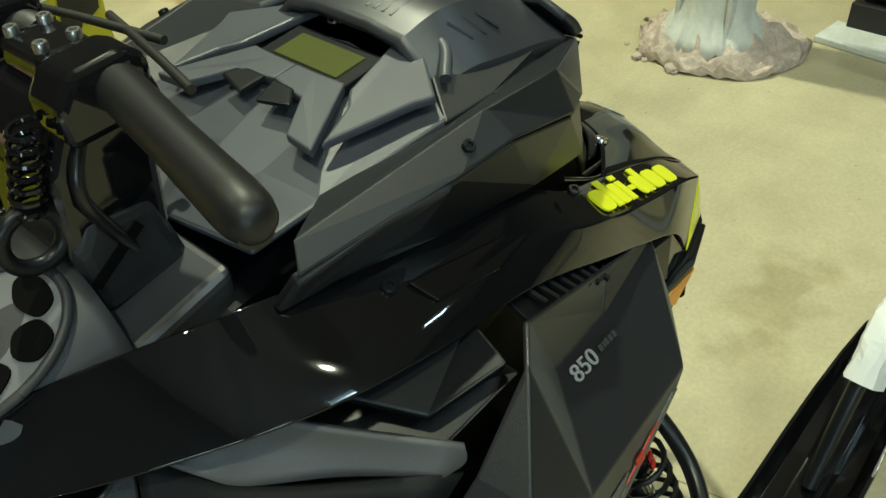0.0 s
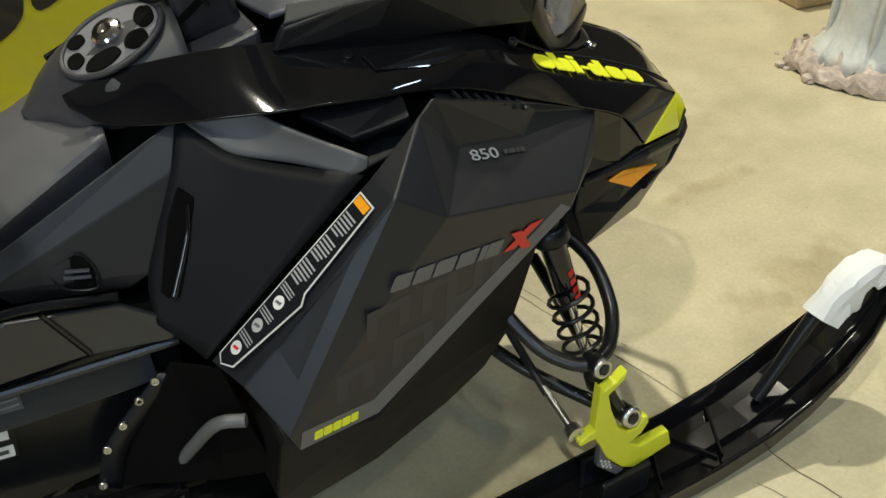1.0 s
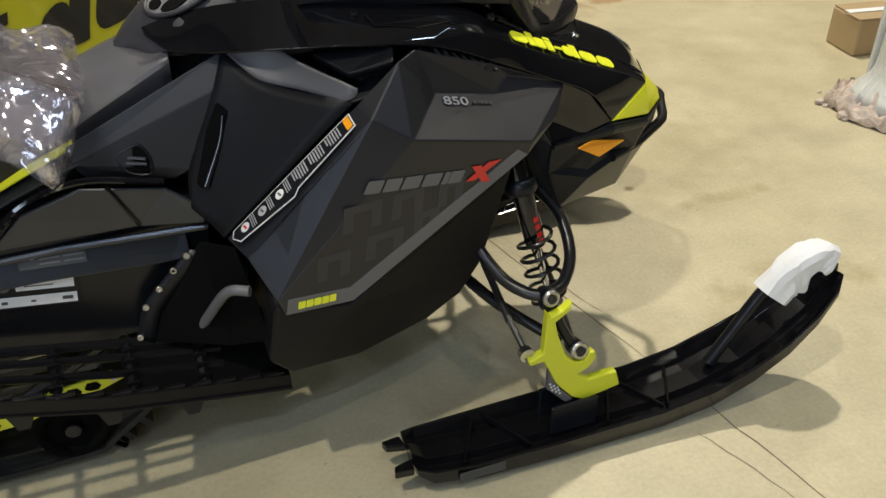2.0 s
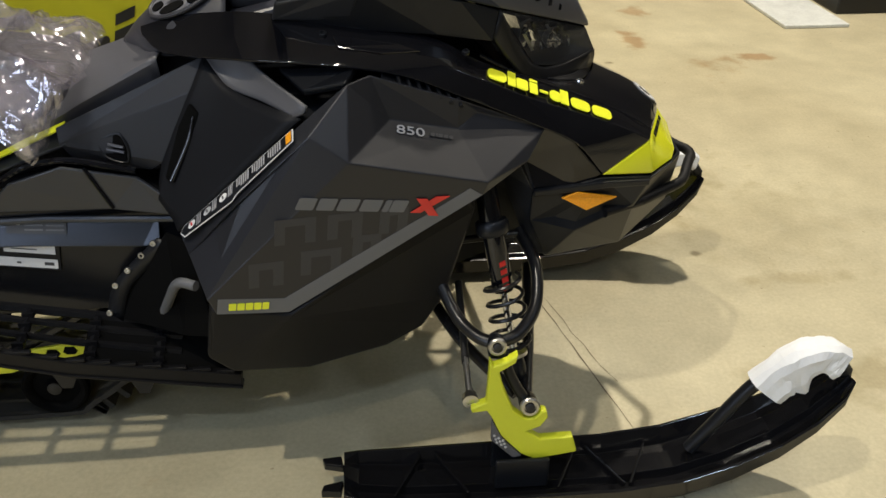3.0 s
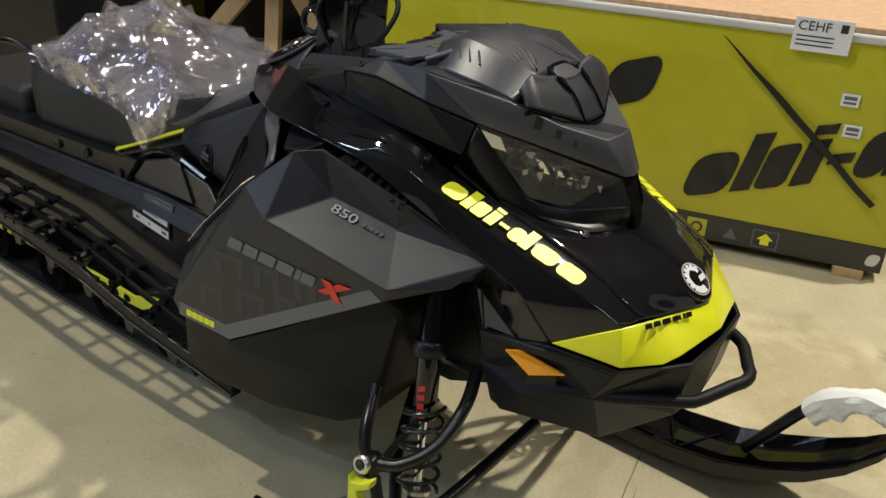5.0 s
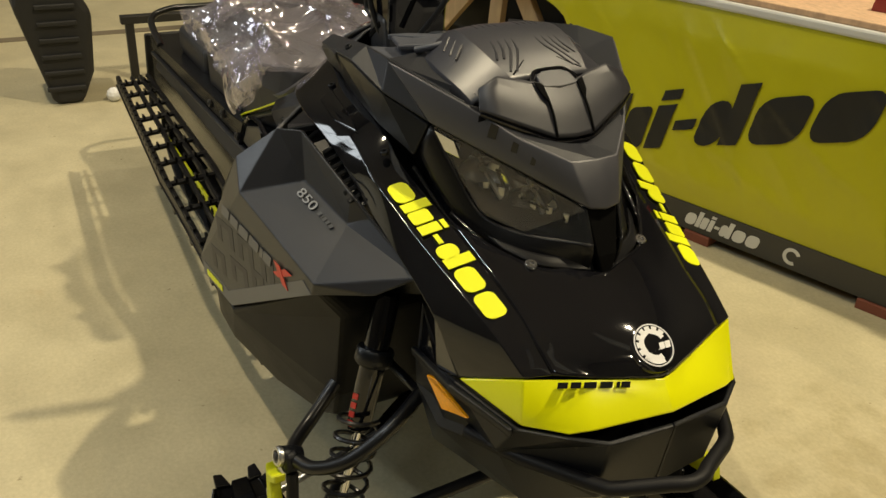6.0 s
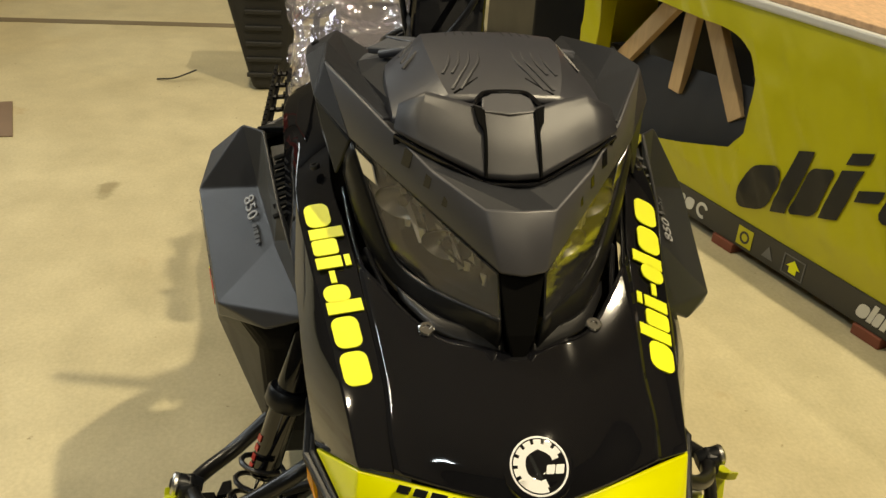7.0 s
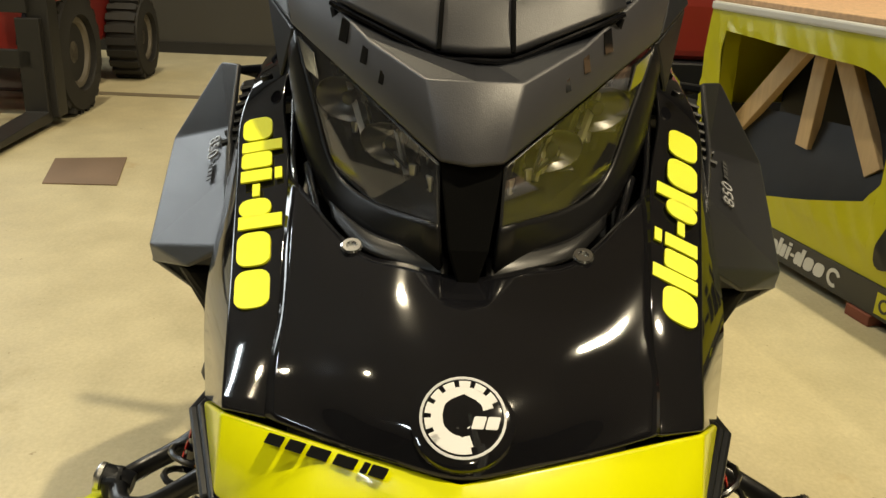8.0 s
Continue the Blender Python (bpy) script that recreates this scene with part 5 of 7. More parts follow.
    part("spindle_plate", prism([(-0.006, 0.214), (0.020, 0.160), (0.058, 0.116), (0.040, 0.112), (-0.006, 0.163)], *sorted((s * 0.452, s * 0.464))), M_SLATE, sp, "grey plate with small dots", bevel=0.002)
    for k in range(9):
        bolt("plate_dot", (0.000 + 0.009 * (k % 3) + 0.003 * (k // 3), s * 0.464, 0.176 - 0.009 * (k // 3) - 0.007 * (k % 3)), (0, s, 0), 0.0026, 0.002, sp, M_SILVER)
    part("spindle_knuckle", prism([(-0.016, 0.345), (0.004, 0.340), (0.022, 0.352), (0.018, 0.385), (-0.010, 0.392)], *sorted((s * 0.408, s * 0.436))), M_SATIN, sled, "black knuckle", bevel=0.008, seg=3)
    part("spindle_link", tube(U((0.014, 0.422, 0.345), (0.034, 0.430, 0.29), (0.064, 0.434, 0.235)), 0.011), M_SATIN, sled, smooth=40)


def ski(s):
    """Channelled plastic ski with raised edges, ribs, a keel and a hand loop at the tip."""
    line = [(-0.300, 0.052), (-0.27, 0.030), (-0.18, 0.018), (0.0, 0.014), (0.25, 0.016), (0.38, 0.034), (0.48, 0.070), (0.57, 0.118), (0.64, 0.172), (0.692, 0.228), (0.715, 0.262)]
    width = [0.058, 0.070, 0.078, 0.082, 0.084, 0.084, 0.082, 0.076, 0.066, 0.052, 0.030]
    wall_h = [0.020, 0.034, 0.040, 0.044, 0.046, 0.046, 0.044, 0.038, 0.030, 0.022, 0.012]
    cy = s * 0.440
    vs, fs = [], []
    for (x, z), w, h in zip(line, width, wall_h):
        for q, up in ((-1.0, h), (-0.92, h * 1.05), (-0.70, 0.012), (-0.36, 0.010), (-0.28, 0.028), (0.28, 0.028), (0.36, 0.010), (0.70, 0.012), (0.92, h * 1.05), (1.0, h)):
            vs.append((x, cy + q * w, z + up))
        for q, up in ((1.0, 0.006), (0.75, 0.0), (0.22, 0.0), (0.16, -0.010), (-0.16, -0.010), (-0.22, 0.0), (-0.75, 0.0), (-1.0, 0.006)):
            vs.append((x, cy + q * w, max(z + up, 0.002)))
    W = 18
    for i in range(len(line) - 1):
        for k in range(W):
            fs.append((i * W + k, i * W + (k + 1) % W, (i + 1) * W + (k + 1) % W, (i + 1) * W + k))
    fs += [tuple(range(W)), tuple((len(line) - 1) * W + k for k in range(W))[::-1]]
    ob = part("ski", from_faces(vs, fs), M_GLOSS_SKI, sled, "long black plastic ski with upturned tip", bevel=0.003)
    part("ski_loop", tube([(0.415, cy, 0.088), (0.455, cy, 0.150), (0.515, cy, 0.245), (0.57, cy, 0.305), (0.625, cy, 0.330), (0.675, cy, 0.315), (0.705, cy, 0.280)], 0.0145), M_SATIN, ob, "black hand loop", smooth=40)
    for k, x in enumerate((0.16, 0.24, 0.31, -0.08, -0.17)):
        z = 0.050
        b = bmesh.new()
        bmesh.ops.create_cube(b, size=1, matrix=pose(x, cy, z, 0, 0, 28 if k % 2 else -28) @ Matrix.Diagonal((0.006, 0.125, 0.014, 1)))
        part("ski_rib", b, M_GLOSS_SKI, ob, bevel=0.002)
    for q in (-1, 1):
        part("ski_mount", box((0.06, cy + q * 0.03, 0.075), (0.11, 0.010, 0.075)), M_SATIN, ob, bevel=0.004)
        part("tail_fork", prism([(-0.305, cy + q * 0.050), (-0.345, cy + q * 0.046), (-0.340, cy + q * 0.028), (-0.30, cy + q * 0.018)], 0.052, 0.070, "z"), M_GLOSS_SKI, ob, bevel=0.003)
    part("edge_plate", box((-0.17, cy + s * 0.0815, 0.044), (0.10, 0.004, 0.022)), M_DGREY, ob, bevel=0.001)


M_GLOSS_SKI = node_mat("black_ski_plastic", (0.006, 0.006, 0.007), 0.13, blotch=0.3, blotch_scale=14, grain=0.1, grain_scale=60, bump=0.10)
for s in (-1, 1):
    front_leg(s)
    ski(s)

# tunnel, running boards, track
v = [(-0.60, 0.195, 0.60), (-0.85, 0.195, 0.620), (-1.10, 0.195, 0.592), (-2.15, 0.195, 0.545), (-2.15, 0.195, 0.30), (-0.60, 0.195, 0.335)]
tun = part("tunnel", both(v + [(x, 0, z) for x, w, z in v[:4]], [(0, 1, 2, 3, 4, 5), (0, 6, 7, 1), (1, 7, 8, 2), (2, 8, 9, 3)]), M_TUNSIDE, sled, "black sheet metal tunnel", thick=0.004, bevel=0.003)
for s in (-1, 1):
    v = [(-0.965, 0.199, 0.565), (-0.90, 0.205, 0.628), (-0.80, 0.205, 0.660), (-0.66, 0.215, 0.640), (-0.60, 0.235, 0.600), (-0.605, 0.235, 0.568), (-0.72, 0.212, 0.572)]
    half("tank_cover", s, v, [(0, 1, 2, 3, 6), (3, 4, 5, 6)], M_TANK, label="dark grey cover on the tunnel side", thick=0.008, bevel=0.003)
    part("cover_edge", tube(flip(s, [(-0.99, 0.202, 0.548), (-0.905, 0.208, 0.640), (-0.80, 0.21, 0.675), (-0.66, 0.22, 0.655)]), 0.006, sides=6), M_GLOSS, sled)
    part("cover_split", tube(flip(s, [(-0.755, 0.214, 0.660), (-0.715, 0.218, 0.576)]), 0.004, straight=True, sides=6), M_GLOSS, sled)
    part("tunnel_fold", tube(flip(s, [(-0.60, 0.222, 0.552), (-0.85, 0.202, 0.548), (-2.1, 0.202, 0.50)]), 0.007, straight=True, sides=8), M_TUNNEL, sled, smooth=40)
    m = side_frame(s, (-1.05, 0.1975, 0.42), (-0.8, 0.1975, 0.42), (-1.05, 0.1975, 0.6))
    lm = m @ Matrix.Translation((0.064 if s < 0 else 0.080, 0.033 if s < 0 else 0.022, 0)) @ Matrix.Rotation(radians(-7 if s < 0 else 7), 4, "Z")
    part("plate_label", flat_shapes([slab(-0.005, 0.142, -0.006, 0.056)], lm, 0.004), M_SATIN, tun, "black maker's plate")
    part("plate_bar", flat_shapes([slab(0.038, 0.134, 0.031, 0.052)], lm, 0.005), M_WHITE, tun, "white bar")
    part("plate_bar", flat_shapes([slab(-0.002, 0.137, -0.002, 0.019)], lm, 0.005), M_WHITE, tun, "white bar")
    flat_parts("plate_print", [slab(0.012, 0.022, 0.005, 0.011), slab(0.060, 0.068, 0.006, 0.010), slab(0.112, 0.130, 0.005, 0.012), slab(0.052, 0.100, 0.039, 0.041)], lm, 0.0056, M_DGREY, tun, "fine dark print", 0.0006)
    part("round_label", flat_shapes([[(0.018 + 0.011 * math.cos(a), 0.041 + 0.011 * math.sin(a)) for a in [2 * math.pi * k / 20 for k in range(20)]]], lm, 0.005), M_GREY, tun)
    ap = side_frame(s, (-0.928, 0.2022, 0.520), (-0.815, 0.2036, 0.515), (-0.928, 0.1890, 0.554))
    part("approval_label", flat_shapes([slab(0.0, 0.112, 0.0, 0.036)], ap, 0.005), M_DGREY, tun, "grey approval label")
    lettering("approval_mark", "CE", 0.018, ap @ Matrix.Translation((0.005, 0.017, 0.0062)), M_WHITE, tun, 0.0004)
    part("approval_print", flat_shapes([slab(0.034 + 0.040 * a, 0.068 + 0.040 * a, 0.006 + 0.009 * b, 0.009 + 0.009 * b) for a in (0, 1) for b in range(3)], ap, 0.006), M_GREY, tun, "fine grey print")
    part("yellow_strip", from_faces(flip(s, [(-1.125, 0.178, 0.574), (-0.795, 0.158, 0.716), (-0.795, 0.140, 0.722), (-1.125, 0.156, 0.582)]), [(0, 1, 2, 3)]), M_LETTER, tun, "yellow strip along the seat", thick=0.003)
    half("seat_rail", s, [(-1.40, 0.196, 0.520), (-1.13, 0.186, 0.560), (-0.79, 0.176, 0.690), (-0.79, 0.12, 0.712), (-1.13, 0.12, 0.575), (-1.40, 0.12, 0.540)], [(0, 1, 4, 5), (1, 2, 3, 4)], M_TUNNEL, tun, thick=0.006, bevel=0.002)
    for p in ((-1.166, 0.199, 0.572), (-1.03, 0.199, 0.554), (-1.30, 0.199, 0.56)):
        bolt("tunnel_screw", flip(s, [p])[0], (0, s, 0), 0.012, 0.006, tun, M_DARKSTEEL)
    # rivets along the footwell edge
    for q in ((-0.759, 0.238, 0.346), (-0.737, 0.236, 0.410), (-0.707, 0.238, 0.446), (-0.676, 0.236, 0.478), (-0.648, 0.240, 0.507)):
        bolt("rivet", flip(s, [(q[0], q[1] - 0.004, q[2])])[0], (0, s, 0.2), 0.0065, 0.006, sled, M_STEEL)
    edge = [(-0.766, 0.232, 0.336), (-0.745, 0.232, 0.405), (-0.707, 0.232, 0.452), (-0.64, 0.236, 0.518)]
    part("well_flange", loft([flip(s, edge), flip(s, [(x + 0.030, w + 0.004, z - 0.012) for x, w, z in edge])], 2, 4), M_SATIN, sled, "riveted flange of the toe well", thick=0.004, smooth=40)
    half("tunnel_chamfer", s, [(-0.640, 0.216, 0.490), (-0.675, 0.214, 0.487), (-0.90, 0.212, 0.494), (-2.05, 0.205, 0.460), (-2.05, 0.180, 0.535), (-0.97, 0.184, 0.566), (-0.64, 0.192, 0.545)], [(0, 1, 2, 5, 6), (2, 3, 4, 5)], M_TUNNEL, tun, "sloping upper edge of the tunnel", thick=0.004, bevel=0.002)
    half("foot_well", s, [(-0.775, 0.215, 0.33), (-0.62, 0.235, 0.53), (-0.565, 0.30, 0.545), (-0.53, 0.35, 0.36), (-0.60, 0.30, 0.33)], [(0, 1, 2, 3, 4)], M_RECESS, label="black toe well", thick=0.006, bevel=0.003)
    part("toe_strap", tube(flip(s, [(-0.555, 0.345, 0.476), (-0.592, 0.325, 0.470), (-0.625, 0.285, 0.405), (-0.655, 0.250, 0.338)]), 0.010), M_GREY, sled, "grey toe strap", smooth=40)
    # running board: rails, rungs and teeth
    def rb(x, w):
        run = ((-0.45, 0.305, 0.212), (-0.564, 0.316, 0.237), (-0.82, 0.342, 0.298), (-0.99, 0.358, 0.358), (-1.20, 0.372, 0.400), (-2.15, 0.330, 0.415))
        a, b = next((p, q) for p, q in zip(run, run[1:]) if q[0] <= x <= p[0])
        f, t = (x - a[0]) / (b[0] - a[0]), (w - 0.25) / 0.182
        out, zo, zi = a[1] + (b[1] - a[1]) * f, a[2] + (b[2] - a[2]) * f, 0.343 + 0.18 * min(0.42, -x - 0.82)
        return (x, 0.225 + t * (out - 0.225), zi + t * (zo - zi))
    def bar_along(w0, wide, tall, drop=0.0):
        """A flat bar that follows the board's run."""
        vs = []
        xs = (-0.50, -0.564, -0.82, -0.99, -1.20, -2.1)
        for x in xs:
            x1, y1, z1 = rb(x, w0)
            vs += [(x1, s * (y1 + dy), z1 + dz - drop) for dy, dz in ((-wide / 2, 0), (wide / 2, 0), (wide / 2, tall), (-wide / 2, tall))]
        fs = [(4 * i + k, 4 * i + (k + 1) % 4, 4 * i + 4 + (k + 1) % 4, 4 * i + 4 + k) for i in range(len(xs) - 1) for k in range(4)]
        return from_faces(vs, fs + [(0, 1, 2, 3), (23, 22, 21, 20)])
    board = part("running_board", bar_along(0.432, 0.014, 0.036, 0.020), M_BOARD, sled, "black open running board with toothed edge", bevel=0.003)
    part("board_lip", bar_along(0.426, 0.030, 0.006, 0.022), M_BOARD, board, bevel=0.002)
    for w0 in (0.256, 0.300, 0.352):
        part("board_rail", tube(flip(s, [rb(x, w0) for x in (-0.62, -0.82, -0.99, -1.20, -2.1)]), 0.010 if w0 < 0.3 else 0.008, straight=True, sides=6), M_BOARD, board)
    for k in range(12):
        x = -0.66 - 0.125 * k
        part("rung", tube(flip(s, [rb(x, 0.250), rb(x, 0.430)]), 0.009, straight=True, sides=6), M_BOARD, board)
        for w in (0.295, 0.33, 0.365, 0.40):
            q = flip(s, [rb(x, w)])[0]
            part("grip_tooth", box((q[0], q[1], q[2] + 0.009), (0.022, 0.006, 0.012)), M_BOARD, board)
    for k in range(34):
        q = flip(s, [rb(-0.53 - 0.046 * k, 0.432)])[0]
        part("edge_tooth", box((q[0], q[1], q[2] + 0.0175), (0.036, 0.010, 0.006)), M_BOARD, board, bevel=0.0015)
        part("edge_hole", box((q[0] - 0.023, q[1] + s * 0.0068, q[2] + 0.010), (0.007, 0.001, 0.007)), M_RECESS, board)
    for k in range(5):
        q = rb(-0.69 - 0.14 * k, 0.428)
        part("board_gusset", prism([(q[0] - 0.03, q[2] - 0.005), (q[0] + 0.03, q[2] - 0.005), (q[0] + 0.008, q[2] - 0.055), (q[0] - 0.012, q[2] - 0.055)], *sorted((s * (q[1] - 0.008), s * (q[1] + 0.006)))), M_SATIN, board)
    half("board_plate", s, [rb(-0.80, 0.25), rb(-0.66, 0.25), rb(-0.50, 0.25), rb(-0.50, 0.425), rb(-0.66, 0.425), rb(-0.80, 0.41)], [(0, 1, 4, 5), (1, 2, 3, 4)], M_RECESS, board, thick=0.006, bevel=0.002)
    # yellow slide rail with windows
    rail = [(-0.795, 0.238), (-0.83, 0.256), (-0.89, 0.245), (-0.95, 0.236), (-1.03, 0.207), (-1.10, 0.210), (-2.0, 0.215), (-2.04, 0.180), (-1.10, 0.170), (-1.0, 0.176), (-0.92, 0.206), (-0.86, 0.214)]
    rl = part("slide_rail", prism(rail, *sorted((s * 0.196, s * 0.204))), M_SPINDLE, sled, "acid yellow slide rail with dark windows", bevel=0.003)
    for x, z in [(-0.905, 0.226), (-0.868, 0.232)] + [(-1.06 - 0.052 * k, 0.190) for k in range(18)]:
        part("rail_window", prism([(x - 0.016, z - 0.004), (x - 0.008, z - 0.010), (x + 0.008, z - 0.010), (x + 0.015, z - 0.002), (x + 0.008, z + 0.009), (x - 0.010, z + 0.009)], *sorted((s * 0.2045, s * 0.206))), M_RECESS, rl)
    for x in (-0.826,):
        bolt("rail_bolt", (x, s * 0.204, 0.243), (0, s, 0), 0.008, 0.006, rl, M_STEEL)
    for x, z, r in ((-0.70, 0.335, 0.085), (-0.93, 0.115, 0.070), (-1.20, 0.115, 0.070), (-1.48, 0.115, 0.070), (-1.80, 0.125, 0.080), (-2.05, 0.215, 0.100)):
        m = along((x, s * 0.162, z), (x, s * 0.3, z))
        wh = part("bogie_wheel", lathe([(r * 0.9, 0), (r, 0.004), (r, 0.024), (r * 0.92, 0.028), (r * 0.8, 0.024), (r * 0.72, 0.012), (r * 0.3, 0.012), (r * 0.26, 0.024)], m, 24), M_RECESS, sled, "black track wheel", smooth=40)
        part("wheel_hub", lathe([(r * 0.22, 0.012), (r * 0.22, 0.028), (r * 0.14, 0.030)], m, 14), M_DARKSTEEL, wh, smooth=40)
    for x0, z0, x1, z1 in ((-0.78, 0.34, -1.02, 0.20), (-1.32, 0.36, -1.62, 0.20), (-1.10, 0.38, -1.30, 0.20)):
        part("swing_arm", tube([(x0, s * 0.176, z0), (x1, s * 0.176, z1)], 0.014, straight=True, sides=8), M_FRAME, sled, "black suspension arm", smooth=40)

# drive belt with lugs
pts = [(-0.56, 0.36), (-0.62, 0.42), (-0.75, 0.43), (-1.5, 0.40), (-2.05, 0.34), (-2.18, 0.22), (-2.12, 0.10), (-1.9, 0.035), (-1.0, 0.035), (-0.85, 0.07), (-0.66, 0.24)]
line = spline([(x, 0, z) for x, z in pts + pts[:1]], 5)[:-1]
vs, fs = [], []
for p in line:
    vs += [(p.x, -0.185, p.z), (p.x, 0.185, p.z)]
n = len(line)
fs = [(2 * i, 2 * i + 1, 2 * ((i + 1) % n) + 1, 2 * ((i + 1) % n)) for i in range(n)]
belt = part("track", from_faces(vs, fs), M_RUBBER, sled, "black rubber track with tall lugs", thick=0.012)
for i in range(0, n, 1):
    p, q = line[i], line[(i + 1) % n]
    d = (q - p).normalized()
    nn = Vector((d.z, 0, -d.x))
    c = p + nn * 0.022
    if nn.dot(p - Vector((-1.3, 0, 0.22))) < 0:
        c = p - nn * 0.022
    if c.z > 0.021:
        for y in (-0.12, 0.0, 0.12):
            part("lug", box((c.x, y, c.z), (0.014, 0.09, 0.044), 0, math.degrees(math.atan2(-d.z, d.x))), M_RUBBER, belt)

# seat
rows = [(-0.785, 0.110, 0.64, 0.800), (-0.85, 0.125, 0.62, 0.818), (-0.95, 0.140, 0.60, 0.826), (-1.2, 0.150, 0.58, 0.822), (-1.42, 0.15, 0.57, 0.805), (-1.50, 0.13, 0.57, 0.775)]
vs, fs = [], []
for x, w, z0, z1 in rows:
    vs += [(x, -w * 1.1, z0), (x, -w * 1.12, (z0 + z1) / 2), (x, -w, z1 - 0.03), (x, -w * 0.7, z1), (x, w * 0.7, z1), (x, w, z1 - 0.03), (x, w * 1.12, (z0 + z1) / 2), (x, w * 1.1, z0)]
for i in range(len(rows) - 1):
    for k in range(8):
        fs.append((8 * i + k, 8 * i + (k + 1) % 8, 8 * i + 8 + (k + 1) % 8, 8 * i + 8 + k))
fs += [tuple(range(8)), tuple(range(8 * len(rows) - 8, 8 * len(rows)))[::-1]]
part("seat", from_faces(vs, fs), M_SEAT, sled, "black vinyl seat", bevel=0.02, seg=4)
part("tail_bag", box((-1.72, 0, 0.60), (0.36, 0.30, 0.10)), M_SEAT, sled, "black tail bag on the tunnel", bevel=0.03, seg=4)
part("snow_flap", box((-2.22, 0, 0.40), (0.02, 0.42, 0.30), 0, 12), M_RUBBER, sled, "black rubber snow flap", bevel=0.005)
part("tail_loop", tube([(-2.0, -0.19, 0.55), (-2.18, -0.18, 0.60), (-2.24, -0.10, 0.62), (-2.25, 0, 0.62), (-2.24, 0.10, 0.62), (-2.18, 0.18, 0.60), (-2.0, 0.19, 0.55)], 0.012), M_FRAME, sled, "black grab loop", smooth=40)

# steering
part("steering_post", prism([(-0.47, 0.90), (-0.42, 0.90), (-0.405, 1.06), (-0.43, 1.07)], -0.022, 0.028), M_GLOSS, sled, "black riser post", bevel=0.008)
M_GRIP = node_mat("smooth_black_grip_rubber", (0.009, 0.009, 0.010), 0.46, grain=0.1, grain_scale=500, blotch=0.1, bump=0.1)
part("riser_pad", prism([(-0.485, 0.955), (-0.445, 0.935), (-0.395, 0.950), (-0.385, 1.060), (-0.410, 1.092), (-0.452, 1.088), (-0.478, 1.040)], -0.062, 0.062), M_GLOSS, sled, "black moulded pad round the riser", bevel=0.012, seg=3)
part("master_cylinder", prism([(-0.455, 1.085), (-0.395, 1.085), (-0.390, 1.118), (-0.400, 1.128), (-0.450, 1.128)], 0.060, 0.125), M_GLOSS, sled, "black brake master cylinder", bevel=0.008, seg=3)
part("throttle_block", prism([(-0.462, 1.068), (-0.392, 1.072), (-0.388, 1.116), (-0.404, 1.126), (-0.450, 1.122), (-0.466, 1.100)], -0.088, -0.040), M_GLOSS, sled, "black throttle block", bevel=0.008, seg=3)
part("riser", tube([(-0.42, -0.03, 0.95), (-0.43, -0.035, 1.08)], 0.016, straight=True), M_FRAME, sled, smooth=40)
part("riser", tube([(-0.42, 0.03, 0.95), (-0.43, 0.035, 1.08)], 0.016, straight=True), M_FRAME, sled, smooth=40)
bar = part("handlebar", tube([(-0.460, -0.295, 1.098), (-0.450, -0.26, 1.100), (-0.418, -0.06, 1.095), (-0.415, 0, 1.095), (-0.418, 0.06, 1.095), (-0.450, 0.26, 1.100), (-0.460, 0.295, 1.098)], 0.011), M_FRAME, sled, "black handlebar", smooth=40)
for s in (-1, 1):
    gm = along((-0.408, s * 0.040, 1.100), (-0.459, s * 0.300, 1.103)) @ Matrix.Diagonal((0.86, 0.86, 1.22, 1))
    part("grip", lathe([(0.017, 0), (0.021, 0.006), (0.0215, 0.03), (0.020, 0.12), (0.0212, 0.190), (0.0203, 0.202), (0.0175, 0.210), (0.012, 0.2150), (0.005, 0.2168)], gm, 24), M_GRIP, bar, "ribbed black rubber grip", smooth=40)
    part("brake_lever", tube([(-0.350, -s * 0.04, 1.098), (-0.368, s * 0.05, 1.099), (-0.384, s * 0.125, 1.098)], 0.004), M_DARKSTEEL, bar, "thin lever", smooth=40)
part("switch_block", box((-0.412, 0.10, 1.095), (0.04, 0.05, 0.035)), M_GLOSS, bar, "black switch block", bevel=0.008)
part("clamp", box((-0.418, 0.01, 1.098), (0.05, 0.07, 0.03)), M_GLOSS, bar, "black bar clamp", bevel=0.008)
for k, (x, y, z) in enumerate(((-0.405, -0.012, 1.112), (-0.405, 0.034, 1.112), (-0.432, -0.012, 1.112), (-0.432, 0.034, 1.112))):
    bolt("clamp_bolt", (x, y, z), (0, 0, 1), 0.006, 0.008, bar, M_STEEL)
for pts, r in (([(-0.40, 0.05, 1.10), (-0.34, 0.03, 1.04), (-0.36, -0.02, 0.96)], 0.0055),
               ([(-0.425, -0.05, 1.090), (-0.462, -0.070, 1.035), (-0.448, -0.068, 0.985), (-0.420, -0.055, 0.932)], 0.0055)):
    part("cable", tube(pts, r), M_FRAME, bar, "black control cable", smooth=40)
coil = [(-0.476 - 0.020 * t + 0.0115 * math.cos(t * 44), -0.050 + 0.0115 * math.sin(t * 44), 1.085 - 0.066 * t) for t in [k / 90 for k in range(91)]]
part("coiled_tether", tube(coil, 0.0026, straight=True, sides=6), M_GLOSS, bar, "coiled black tether cord", smooth=50)
part("tether_ring", tube([(-0.500 + 0.024 * math.cos(a), -0.050, 0.998 + 0.024 * math.sin(a)) for a in [2 * math.pi * k / 16 for k in range(17)]], 0.007, 2, 8), M_SATIN, bar, "black tether ring", smooth=60)
